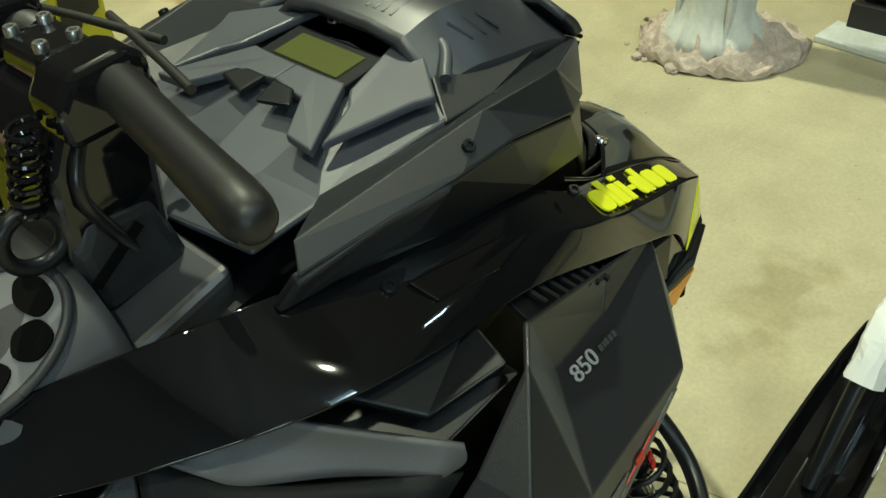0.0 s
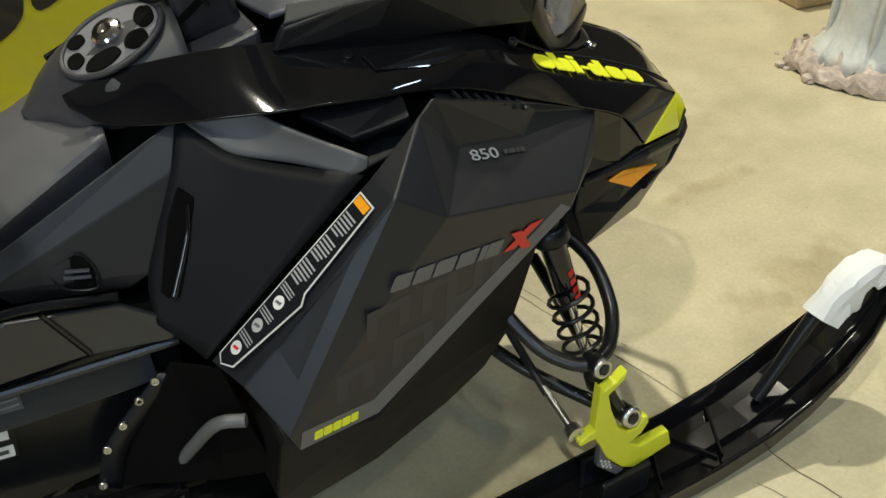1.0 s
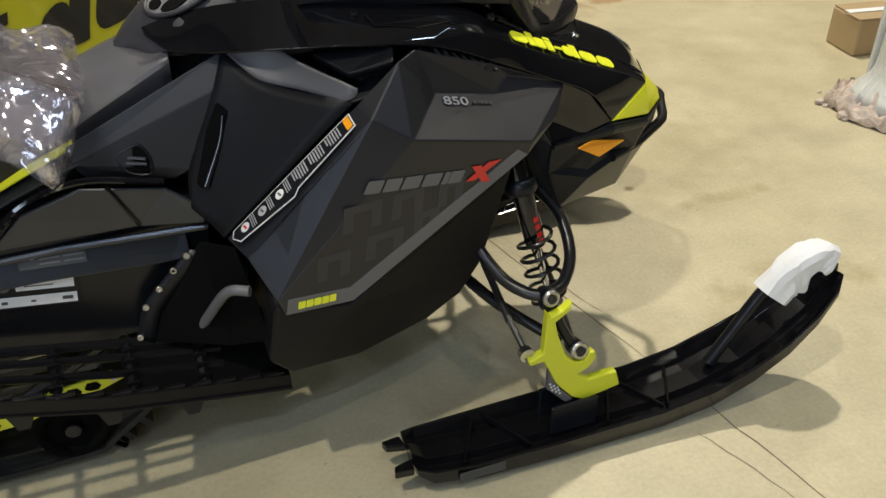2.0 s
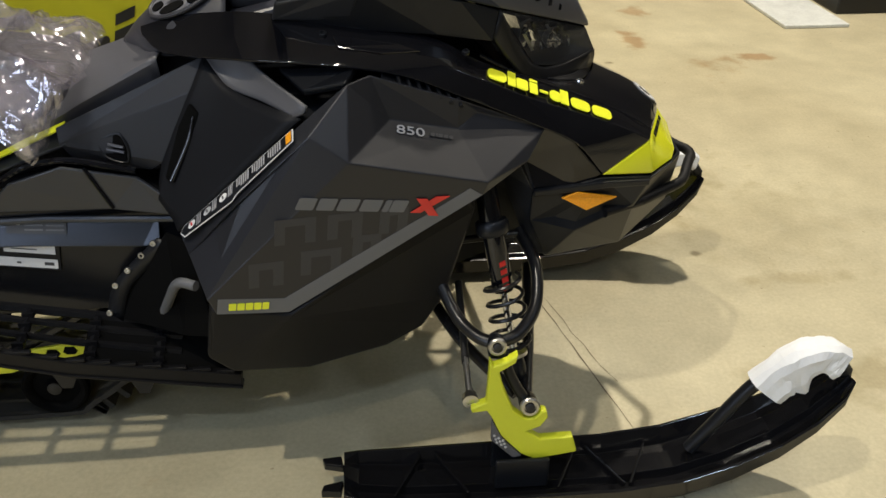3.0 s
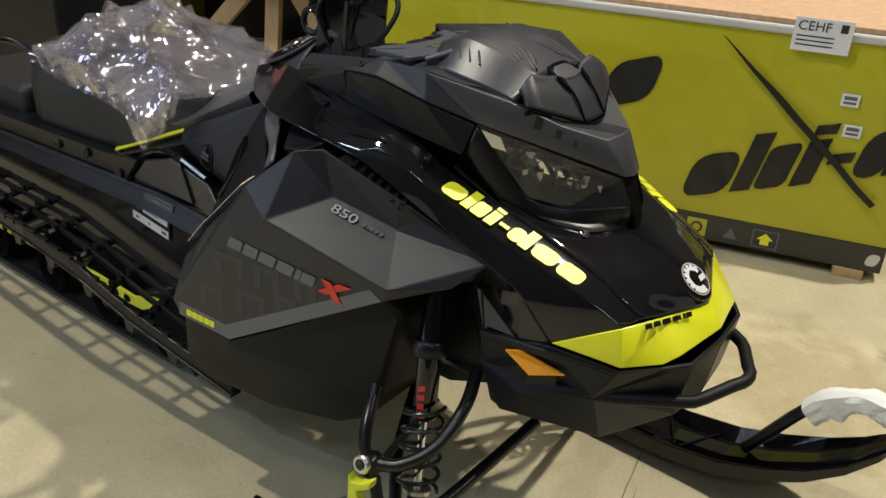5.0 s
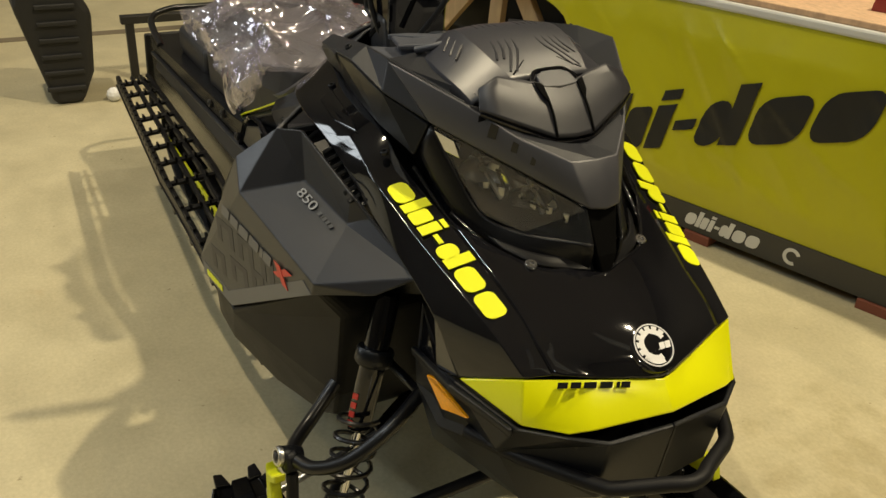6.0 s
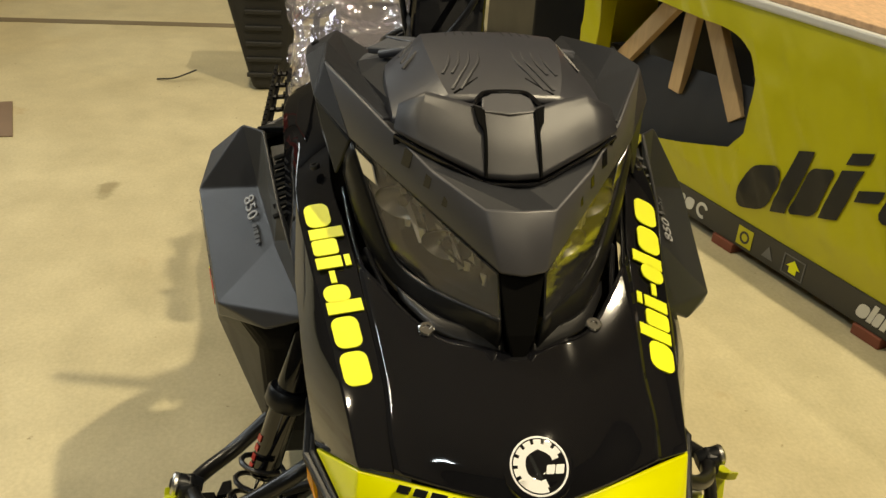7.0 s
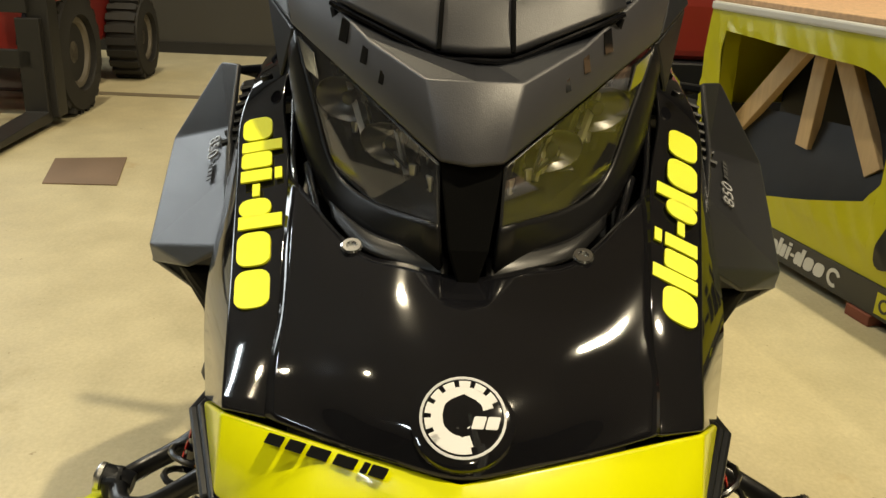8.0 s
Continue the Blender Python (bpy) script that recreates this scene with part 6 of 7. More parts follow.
part("post_base", prism([(-0.50, 0.86), (-0.48, 0.905), (-0.38, 0.93), (-0.38, 0.86)], -0.115, 0.115), M_DOME, sled, "dark base under the post", bevel=0.01, seg=3)
part("riser_boot", prism([(-0.478, 0.905), (-0.484, 0.975), (-0.468, 1.000), (-0.405, 0.995), (-0.385, 0.915)], -0.066, 0.066), M_MATTE, sled, "dark moulded boot round the post", bevel=0.014, seg=3)
part("boot_slit", box((-0.450, -0.0665, 0.960), (0.060, 0.002, 0.010), 0, -35), M_RECESS, sled)
# rounded console hump with the switch tray on its slope
M_CONSOLE = node_mat("matte_grey_console_plastic", (0.036, 0.036, 0.042), 0.44, grain=0.12, grain_scale=900, blotch=0.1, bump=0.2, spec=0.5)
M_TRAY = node_mat("pale_tray_plastic", (0.16, 0.16, 0.175), 0.38, grain=0.1, grain_scale=700, blotch=0.15, bump=0.15)
hump = []
for x, zc, w, zb in ((-0.694, 0.8375, 0.012, 0.834), (-0.686, 0.847, 0.045, 0.832), (-0.664, 0.872, 0.078, 0.832), (-0.628, 0.902, 0.104, 0.834), (-0.580, 0.9265, 0.117, 0.838), (-0.530, 0.950, 0.124, 0.842), (-0.480, 0.966, 0.128, 0.850)):
    row = []
    for k in range(17):
        a = math.pi * (k / 16 - 0.5)
        y = math.sin(a)
        row.append((x + 0.05 * (y * y if x > -0.69 else 0) * (0.5 if x < -0.6 else 0), w * y, zb + (zc - zb) * max(0.0, 1 - abs(y) ** 2.5) ** 0.6))
    hump.append(row)
con = part("console", loft(hump, 4, 1), M_CONSOLE, sled, "smooth grey console hump behind the post", thick=0.004, smooth=70)
tm = plane_frame((-0.575, -0.030, 0.9265), (-0.575, -0.130, 0.8945), (-0.475, -0.030, 0.9730))


def oval(cx, cy, rx, ry, lob=0.0, n=28, ph=0.0):
    """A closed, slightly lobed outline."""
    return [(cx + rx * math.cos(a) * (1 + lob * math.cos(5 * a + ph)), cy + ry * math.sin(a) * (1 + lob * math.cos(5 * a + ph))) for a in [2 * math.pi * k / n for k in range(n)]]


part("tray_rim", tube([tm @ Vector((x, y, 0.002)) for x, y in oval(0.012, 0.014, 0.054, 0.074) + [(0.066, 0.014)]], 0.0045, 2, 8), M_CONSOLE, con, "grey rolled rim", smooth=60)
part("tray", flat_shapes([oval(0.012, 0.014, 0.052, 0.072)], tm, 0.003, 0.002), M_TRAY, con, "pale grey switch tray")
for cx, cy, rx, ry, ph in ((0.042, -0.006, 0.015, 0.026, 0.5), (0.040, 0.044, 0.016, 0.017, 1.5), (0.010, 0.066, 0.020, 0.014, 2.4), (0.018, -0.040, 0.014, 0.012, 0.0), (-0.014, -0.030, 0.012, 0.013, 1.0)):
    part("tray_pocket", flat_shapes([oval(cx, cy, rx, ry, 0.03, 24, ph)], tm, 0.0055, 0.002), M_RECESS, con, "black pocket")
part("cap_badge", lathe([(0.022, 0), (0.022, 0.005), (0.019, 0.008), (0.010, 0.0095), (0.004, 0.007)], tm @ Matrix.Translation((0.002, 0.014, 0.004)), 26), M_CHROME, con, "bright round cap badge", smooth=30)
# seat front: crowned top, rolled edge and upright flank
CREST = [(-0.600, 0.846), (-0.693, 0.834), (-0.770, 0.810), (-0.860, 0.786), (-0.980, 0.772)]
EDGE = [(-0.6115, 0.131, 0.8385), (-0.690, 0.134, 0.798), (-0.760, 0.137, 0.762), (-0.835, 0.140, 0.724), (-0.980, 0.150, 0.690)]
# The dark panel skin again, with the light from above put into a paler grey.
M_SEATFRONT = node_mat("lit_grained_seat_skin", (0.072, 0.072, 0.082), 0.46, grain=0.12, grain_scale=900, blotch=0.1, bump=0.25, spec=0.5)
rows = []
for (cx, cz), (ex, ew, ez) in zip(CREST, EDGE):
    hf = [(ex - 0.004, ew - 0.040, ez - 0.110), (ex, ew - 0.018, ez - 0.050), (ex, ew, ez - 0.005), (ex, ew - 0.004, ez + 0.001), (0.5 * (ex + cx), 0.075, ez + (cz - ez) * 0.62)]
    rows.append([(x, -w, z) for x, w, z in hf] + [(cx, 0.0, cz)] + [(x, w, z) for x, w, z in hf[::-1]])
part("seat_front", loft(rows, 4, 1), M_SEATFRONT, sled, "crowned front of the seat, paled for the light on it", thick=0.004, smooth=35)
part("console_box", box((-0.405, 0.03, 0.928), (0.06, 0.07, 0.03), 20), M_MATTE, sled, bevel=0.005)

# ---------- wrapping ----------
def paper_wrap(s):
    """Crumpled white paper wound round the ski's hand loop."""
    cy = s * 0.440
    path = spline([(0.522, cy, 0.262), (0.552, cy, 0.300), (0.592, cy, 0.328), (0.634, cy, 0.342), (0.668, cy, 0.338), (0.692, cy, 0.326)], 4)
    prof = [(-0.026, -0.064), (-0.031, -0.046), (-0.030, -0.026), (-0.029, -0.008), (-0.024, 0.008), (-0.010, 0.013), (0.010, 0.012), (0.024, 0.007), (0.029, -0.008), (0.030, -0.026), (0.031, -0.046), (0.026, -0.064)]
    bm, rows = bmesh.new(), []
    for i, p in enumerate(path):
        t = i / (len(path) - 1)
        d = (path[min(i + 1, len(path) - 1)] - path[max(i - 1, 0)]).normalized()
        u = Vector((0, 1, 0))
        w = -d.cross(u)
        if w.z < 0:
            w = -w
        row = []
        for k, (a, b) in enumerate(prof):
            n1 = noise.noise(Vector((t * 3.2, k * 0.45, 5 * s)))
            n2 = noise.noise(Vector((t * 9, k * 1.1, 2 * s)))
            drop = b * (1.05 + 0.22 * noise.noise(Vector((t * 2.4, 0.3 if k < 6 else 4.0, s))) + (0.30 if t < 0.2 else 0)) if b < 0 else b
            drop *= 1 + 0.75 * math.exp(-((t - 0.30) / 0.10) ** 2) * max(0, 4 - k) / 4
            drop *= (0.45 if s > 0 else 0.72) if b < 0 else 1.0
            row.append(bm.verts.new(p + u * (a * (1 + 0.22 * n1) + 0.005 * n2) + w * (drop + 0.0022 * n2 + 0.004 * n1)))
        rows.append(row)
    for a, b in zip(rows, rows[1:]):
        for k in range(len(prof) - 1):
            bm.faces.new((a[k], a[k + 1], b[k + 1], b[k]))
    return tagged(part("wrapping_paper", bm, M_PAPER, thick=0.0015), "crumpled white paper wrapped round a ski loop", "paper", "ski tip wrapping")


for s in (-1, 1):
    paper_wrap(s)


def seat_cover():
    """Loose clear plastic bag billowing over the seat, one gathered corner hanging down."""
    bm = bmesh.new()
    nx, ny = 72, 60
    crest = spline([(-0.758, 0, 0.822), (-0.80, 0, 0.842), (-0.90, 0, 0.856), (-1.03, 0, 0.882), (-1.17, 0, 0.906), (-1.34, 0, 0.850), (-1.45, 0, 0.795)], 12)
    hem = spline([(-0.765, 0.105, 0.785), (-0.82, 0.150, 0.752), (-0.95, 0.172, 0.744), (-1.05, 0.176, 0.748), (-1.18, 0.176, 0.752), (-1.30, 0.172, 0.757), (-1.41, 0.160, 0.785)], 12)
    grid = []
    for i in range(nx + 1):
        k = i / nx * (len(crest) - 1.001)
        a = crest[int(k)].lerp(crest[int(k) + 1], k % 1)
        b = hem[int(k)].lerp(hem[int(k) + 1], k % 1)
        row = []
        for j in range(ny + 1):
            v = j / ny * 2 - 1
            w = abs(v)
            fall = 0.35 * w * w + 0.65 * w ** 3.2
            wide, hem_z = (b.y, b.z) if v > 0 else (b.y + 0.075, b.z + 0.030)
            p = Vector((a.x + (b.x - a.x) * w * w, math.copysign(wide * min(1, 1.25 * w), v), a.z + (hem_z - a.z) * fall))
            if v < -0.72:
                e = (-v - 0.72) / 0.28
                tail = math.exp(-((p.x + 0.835) / 0.058) ** 2)
                p += Vector(((-0.83 - p.x) * 0.45 * e * tail, -0.006 * e * tail, -0.085 * e * tail))
            if v < 0:
                p.x = -0.765 + (p.x + 0.765) * 0.82
            P = Vector((p.x * 5.0, p.y * 5.0, p.z * 5.0))
            fold = (1 - abs(noise.noise(P * 0.9 + Vector((0, 2, 7))))) ** 4 * 0.046 + (1 - abs(noise.noise(Vector((P.x * 2.2 + P.z, P.y * 1.1, P.z * 1.3))))) ** 5 * 0.030 + abs(noise.noise(P * 2.2)) * 0.008
            dirn = Vector((0.3 * noise.noise(P * 0.7), 0.7 * v, 1 - 0.5 * w)).normalized()
            row.append(bm.verts.new(p + dirn * (fold - 0.026) + Vector((0.016 * noise.noise(P * 1.9), 0, 0))))
        grid.append(row)
    for i in range(nx):
        for j in range(ny):
            q = (grid[i][j], grid[i + 1][j], grid[i + 1][j + 1], grid[i][j + 1])
            bm.faces.new((q[0], q[1], q[2]) if (i + j) % 2 else (q[0], q[1], q[3]))
            bm.faces.new((q[0], q[2], q[3]) if (i + j) % 2 else (q[1], q[2], q[3]))
    # the bag's inner skin, and loose layers gathered in the hanging corner
    def skin(i0, i1, j0, j1, push, seed):
        vs = {}
        for i in range(i0, i1 + 1):
            for j in range(j0, j1 + 1):
                p = grid[i][j].co
                P = Vector((p.x * 9 + seed, p.y * 9, p.z * 9))
                vs[i, j] = bm.verts.new(p + Vector((0.012 * noise.noise(P), -push + 0.014 * noise.noise(P * 1.4), -0.010 + 0.016 * noise.noise(P * 1.1 + Vector((5, 5, 5))))))
        for i in range(i0, i1):
            for j in range(j0, j1):
                bm.faces.new((vs[i, j], vs[i + 1, j], vs[i + 1, j + 1], vs[i, j + 1]))

    bm.verts.ensure_lookup_table()
    skin(0, nx, 0, ny, -0.004, 3.0)
    lo = min(range(nx), key=lambda i: abs(grid[i][6].co.x + 0.77))
    hi = min(range(nx), key=lambda i: abs(grid[i][6].co.x + 0.92))
    skin(lo, hi, 0, 15, 0.010, 11.0)
    skin(lo, hi, 1, 12, 0.018, 23.0)
    return tagged(part("plastic_cover", bm, M_FILM, smooth=24), "crumpled clear plastic bag thrown over the seat", "plastic bag")


seat_cover()

# ---------- crates with banners ----------
TURN = 16.2
ORI = Matrix.Translation((0.42, 1.75, 0)) @ Matrix.Rotation(radians(TURN), 4, "Z")
LEN = 2.98


def crate(m, length, height, depth, hole=True, marks=True, label="long crate wrapped in a yellow printed banner"):
    """Local axes: x along the front to its right end at 0, y inwards, z up."""
    root = thing("banner_crate", label, "crate", "crates behind the snowmobile")
    P = lambda x, y, z: m @ Vector((x, y, z))

    def slabs(name, x0, x1, y0, y1, z0, z1, mat, lab="", bev=0.003, tilt=0):
        bm = bmesh.new()
        c = Matrix.Translation(((x0 + x1) / 2, (y0 + y1) / 2, (z0 + z1) / 2)) @ Matrix.Rotation(radians(tilt), 4, "Y")
        bmesh.ops.create_cube(bm, size=1, matrix=m @ c @ Matrix.Diagonal((x1 - x0, y1 - y0, z1 - z0, 1)))
        return part(name, bm, mat, root, lab, bevel=bev)

    # front skin with its torn opening; rows of the sheet bulge a little
    hx0, hx1 = -length + 0.12, -length + 1.00
    nz = 40
    vs, fs = [], []

    def sheet(xa, xb, low, high):
        """A piece of the film between two outlines."""
        n, start = max(2, int((xb - xa) / 0.012)), len(vs)
        for i in range(n + 1):
            x = xa + (xb - xa) * i / n
            za, zb = low(x), high(x)
            for k in range(nz + 1):
                z = za + (zb - za) * k / nz
                vs.append(P(x, bulge(x, z), z))
        for i in range(n):
            for k in range(nz):
                a = start + i * (nz + 1) + k
                fs.append((a, a + nz + 1, a + nz + 2, a + 1))

    def bulge(x, z):
            b = 0.010 * noise.noise(Vector((x * 2.2, z * 3.5, 1))) + 0.006 * noise.noise(Vector((x * 3 + z * 7, z * 3 - x * 2, 4)))
            b += 0.019 * max(0, 0.28 - abs(noise.noise(Vector((x * 2.6 + z * 3.4, (z - x) * 0.8, 7)))) * 2.2) + 0.011 * max(0, 0.3 - abs(noise.noise(Vector((x * 6 + z * 5, (z - x) * 1.3, 2)))) * 2)
            u, w = x * 0.83 + z * 0.55, z * 0.83 - x * 0.55
            b += 0.0065 * max(0, 1 - 3.2 * abs(noise.noise(Vector((u * 7.0, w * 0.9, 11))))) + 0.0035 * max(0, 1 - 3 * abs(noise.noise(Vector((u * 15.0, w * 1.7, 5)))))
            edge = min(1, (z - 0.13) * 10, (height - z) * 10)
            return -0.006 - (0.008 + b) * edge

    def hole_low(x):
        t = (x - hx0) / (hx1 - hx0)
        return 0.170 + 0.19 * t ** 1.4 + 0.05 * max(0, t - 0.95) / 0.05

    def hole_high(x):
        t = (x - hx0) / (hx1 - hx0)
        return 0.735 - 0.03 * t - 0.09 * max(0, t - 0.78) ** 2 * 18 - 0.04 * max(0, t - 0.95) / 0.05
    bottom, top = (lambda x: 0.13), (lambda x: height)
    if hole:
        sheet(-length, hx0, bottom, top)
        sheet(hx0, hx1, bottom, hole_low)
        sheet(hx0, hx1, hole_high, top)
        sheet(hx1, 0.0, bottom, top)
    else:
        sheet(-length, 0.0, bottom, top)
    part("banner", from_faces(vs, fs), M_BANNER, root, "yellow printed banner film", smooth=60)
    slabs("base_strip", -length, 0.0, -0.012, 0.0, 0.035, 0.131, M_STRIP, "charcoal printed strip along the foot", 0.002)
    slabs("end_sheet", -0.012, 0.0, 0.001, depth, 0.03, height, M_BANNER)
    slabs("end_sheet", -length, -length + 0.012, 0.001, depth, 0.45, height, M_BANNER)
    slabs("top_board", -length, 0.02, -0.005, depth, height + 0.03, height + 0.05, M_OSB, "strand board lid")
    slabs("top_rail", -length, 0.01, -0.016, 0.05, height, height + 0.03, M_WHITEPRINT, "white film over the top rail", 0.008)
    slabs("base_board", -length, 0, 0.01, depth, 0.10, 0.12, M_OSB)
    slabs("rear_sheet", -length, 0, depth - 0.012, depth, 0.10, height, M_BLACKFILM)
    slabs("inner_cover", -length + 0.014, -0.014, 0.34, 0.352, 0.12, height - 0.004, M_BLACKFILM, "black plastic sheet over the load")
    k = 0
    while k * 0.62 < length:
        x = -0.10 - k * 0.62
        slabs("foot_block", x - 0.05, x + 0.05, -0.02, 0.10, 0.0, 0.034, M_BROWN if k else M_PINE, "stained wooden foot block")
        k += 1
    for x in (-length + 0.06, -0.05):
        slabs("corner_post", x - 0.035, x + 0.035, 0.002, 0.07, 0.12, height, M_PINE if x > -1 else M_BANNER)
    if hole:
        c = -length + 0.50
        for x0, z0, x1, z1, w in ((c + 0.02, height, c - 0.36, 0.40, 0.07), (c + 0.05, height, c + 0.02, 0.40, 0.065), (c + 0.08, height, c + 0.36, 0.40, 0.07)):
            d = Vector((x1 - x0, 0, z1 - z0))
            bm = bmesh.new()
            bmesh.ops.create_cube(bm, size=1, matrix=m @ Matrix.Translation(((x0 + x1) / 2, 0.09, (z0 + z1) / 2)) @ d.to_track_quat("Z", "Y").to_matrix().to_4x4() @ Matrix.Diagonal((0.035, w, d.length, 1)))
            part("brace", bm, M_PINE, root, "raw pine brace", bevel=0.003)
        vs = [P(-length + 0.03 + 0.05 * i, 0.03 + 0.012 * noise.noise(Vector((i * 0.7, j, 2))) + 0.02 * j, 0.14 + 0.075 * j + (0.0035 * i + 0.02) * (j == 4) + 0.0055 * i * (j < 4) * j / 4) for i in range(21) for j in range(5)]
        fs = [(i * 5 + j, i * 5 + 5 + j, i * 5 + 6 + j, i * 5 + 1 + j) for i in range(20) for j in range(4)]
        part("black_lining", from_faces(vs, fs), M_BLACKFILM, root, "black plastic lining inside the opening", smooth=40)
        bm = bmesh.new()
        bmesh.ops.create_icosphere(bm, subdivisions=3, radius=0.16, matrix=m @ Matrix.Translation((-length + 0.92, 0.30, 0.52)))
        for v in bm.verts:
            v.co += 0.05 * noise.noise_vector(v.co * 9)
        part("packing_film", bm, M_FILM, root, "clear packing film", smooth=0)
    if marks:
        # block marks that climb along the sheet and follow its waves
        cs, sn = math.cos(radians(18.5)), math.sin(radians(18.5))
        for x0, z0 in ((-1.955, 0.160), (-0.712, 0.180)):
            for q in wordmark(1.150, 0.197, 0.60):
                q = [(x0 + a * cs - b * sn, z0 + a * sn + b * cs) for a, b in q]
                if min(a for a, b in q) > -0.03:
                    continue
                q = [(min(a, -0.005), b) for a, b in q]
                bm = bmesh.new()
                bm.faces.new([bm.verts.new((a, 0, b)) for a, b in q])
                bmesh.ops.triangulate(bm, faces=bm.faces[:])
                for k in range(4):
                    bmesh.ops.subdivide_edges(bm, edges=[e for e in bm.edges if e.calc_length() > 0.014], cuts=1)
                bmesh.ops.triangulate(bm, faces=bm.faces[:])
                for v in bm.verts:
                    v.co = P(v.co.x, bulge(v.co.x, v.co.z) - 0.0040, v.co.z)
                part("banner_mark", bm, M_BLACKPRINT, root, "large black printed block", smooth=60)
        for x0, wheel, tag, sign, arrow in ((-2.42, 0.33, 0.55, 0.66, 0.77), (-1.40, 0.40, 0.77, 0.89, 1.01), (-0.06, 0, 0, 0, 0)):
            fr = m @ Matrix.Translation((x0, -0.0135, 0.058)) @ Matrix.Rotation(radians(90), 4, "X")
            flat_parts("strip_mark", [q for q in wordmark(0.28, 0.060, 0.25) if max(a for a, b in q) + x0 < -0.004], fr, 0.001, M_WHITEPRINT, root, "white block")
            if wheel:
                at = lambda d: fr @ Matrix.Translation((d, 0, 0))
                part("strip_wheel", flat_shapes(ring_shape(0.018, 0.030, 0.4, 5.2, 18), at(wheel) @ Matrix.Translation((0, 0.024, 0)), 0.001), M_WHITEPRINT, root, "white wheel mark")
                part("strip_tag", flat_shapes([slab(-0.035, 0.035, -0.01, 0.055)], at(tag), 0.001), M_BANNER, root, "small yellow tag")
                part("strip_tag_ring", flat_shapes(ring_shape(0.014, 0.022, 0, 6.28, 18), at(tag) @ Matrix.Translation((0, 0.022, 0)), 0.002), M_STRIP, root)
                part("strip_sign", flat_shapes([[(-0.025, 0.0), (0.025, 0.0), (0.0, 0.042)]], at(sign), 0.001), M_GREY, root, "small grey sign")
                part("strip_arrow", flat_shapes([[(-0.015, 0.0), (0.015, 0.0), (0.015, 0.02), (0.028, 0.02), (0, 0.045), (-0.028, 0.02), (-0.015, 0.02)]], at(arrow), 0.001), M_LETTER, root, "small yellow arrow")
                part("strip_frame", flat_shapes([slab(-0.045, -0.040, -0.012, 0.056), slab(0.040, 0.045, -0.012, 0.056), slab(-0.040, 0.040, 0.052, 0.056), slab(-0.040, 0.040, -0.012, -0.008)], at(arrow), 0.001), M_GREY, root)
        # paper tickets and a long fold
        fr = m @ Matrix.Translation((-0.455, -0.030, 0.760)) @ Matrix.Rotation(radians(90), 4, "X")
        part("ticket", flat_shapes([slab(0, 0.175, 0, 0.105)], fr, 0.002), M_PAPER, root, "white paper ticket")
        part("ticket_print", flat_shapes([slab(0.138, 0.160, 0.068, 0.094)] + [slab(0.012, 0.125, 0.018 + 0.014 * k, 0.022 + 0.014 * k) for k in range(3)], fr, 0.003), M_STRIP, root)
        lettering("ticket_mark", "CEHF", 0.042, fr @ Matrix.Translation((0.010, 0.066, 0.003)), M_STRIP, root, 0.0004)
        for x, z in ((-0.265, 0.60), (-0.235, 0.50)):
            fr = m @ Matrix.Translation((x, -0.024, z)) @ Matrix.Rotation(radians(90), 4, "X")
            part("sticker", flat_shapes([slab(0, 0.055, 0, 0.042)], fr, 0.002), M_PAPER, root, "small white sticker")
            part("sticker_print", flat_shapes([slab(0.008, 0.047, 0.008, 0.016), slab(0.008, 0.047, 0.022, 0.034)], fr, 0.003), M_GREY, root)
        # long fold: its shaded gap is put in as a dark strip off the sheet
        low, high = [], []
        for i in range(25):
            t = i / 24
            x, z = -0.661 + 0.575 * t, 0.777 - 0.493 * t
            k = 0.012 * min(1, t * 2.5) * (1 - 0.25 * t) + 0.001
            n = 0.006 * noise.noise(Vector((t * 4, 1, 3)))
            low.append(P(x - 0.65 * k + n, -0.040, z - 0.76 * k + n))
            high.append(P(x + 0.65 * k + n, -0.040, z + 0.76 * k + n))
        n = len(low)
        part("slit", from_faces(low + high, [(i, i + 1, n + i + 1, n + i) for i in range(n - 1)]), M_BLACKFILM, root, "long dark strip in place of the shaded gap in the film", thick=0.002)
    return root


crate(ORI, LEN, 0.80, 1.05)
# the next crates stand behind it
crate(Matrix.Translation((0.42, 3.25, 0)) @ Matrix.Rotation(radians(12), 4, "Z"), 3.0, 0.80, 1.05, hole=False, marks=False, label="second yellow banner crate farther back")
# loose wooden wedge on the lid
tagged(part("wood_block", prism([(0, 0), (0.10, 0), (0.085, 0.055), (0.01, 0.06)], 0, 0.05), M_LIFT), "red-painted wooden block on the crate lid", "wood block").matrix_basis = ORI @ Matrix.Translation((-1.02, 0.16, 0.851))


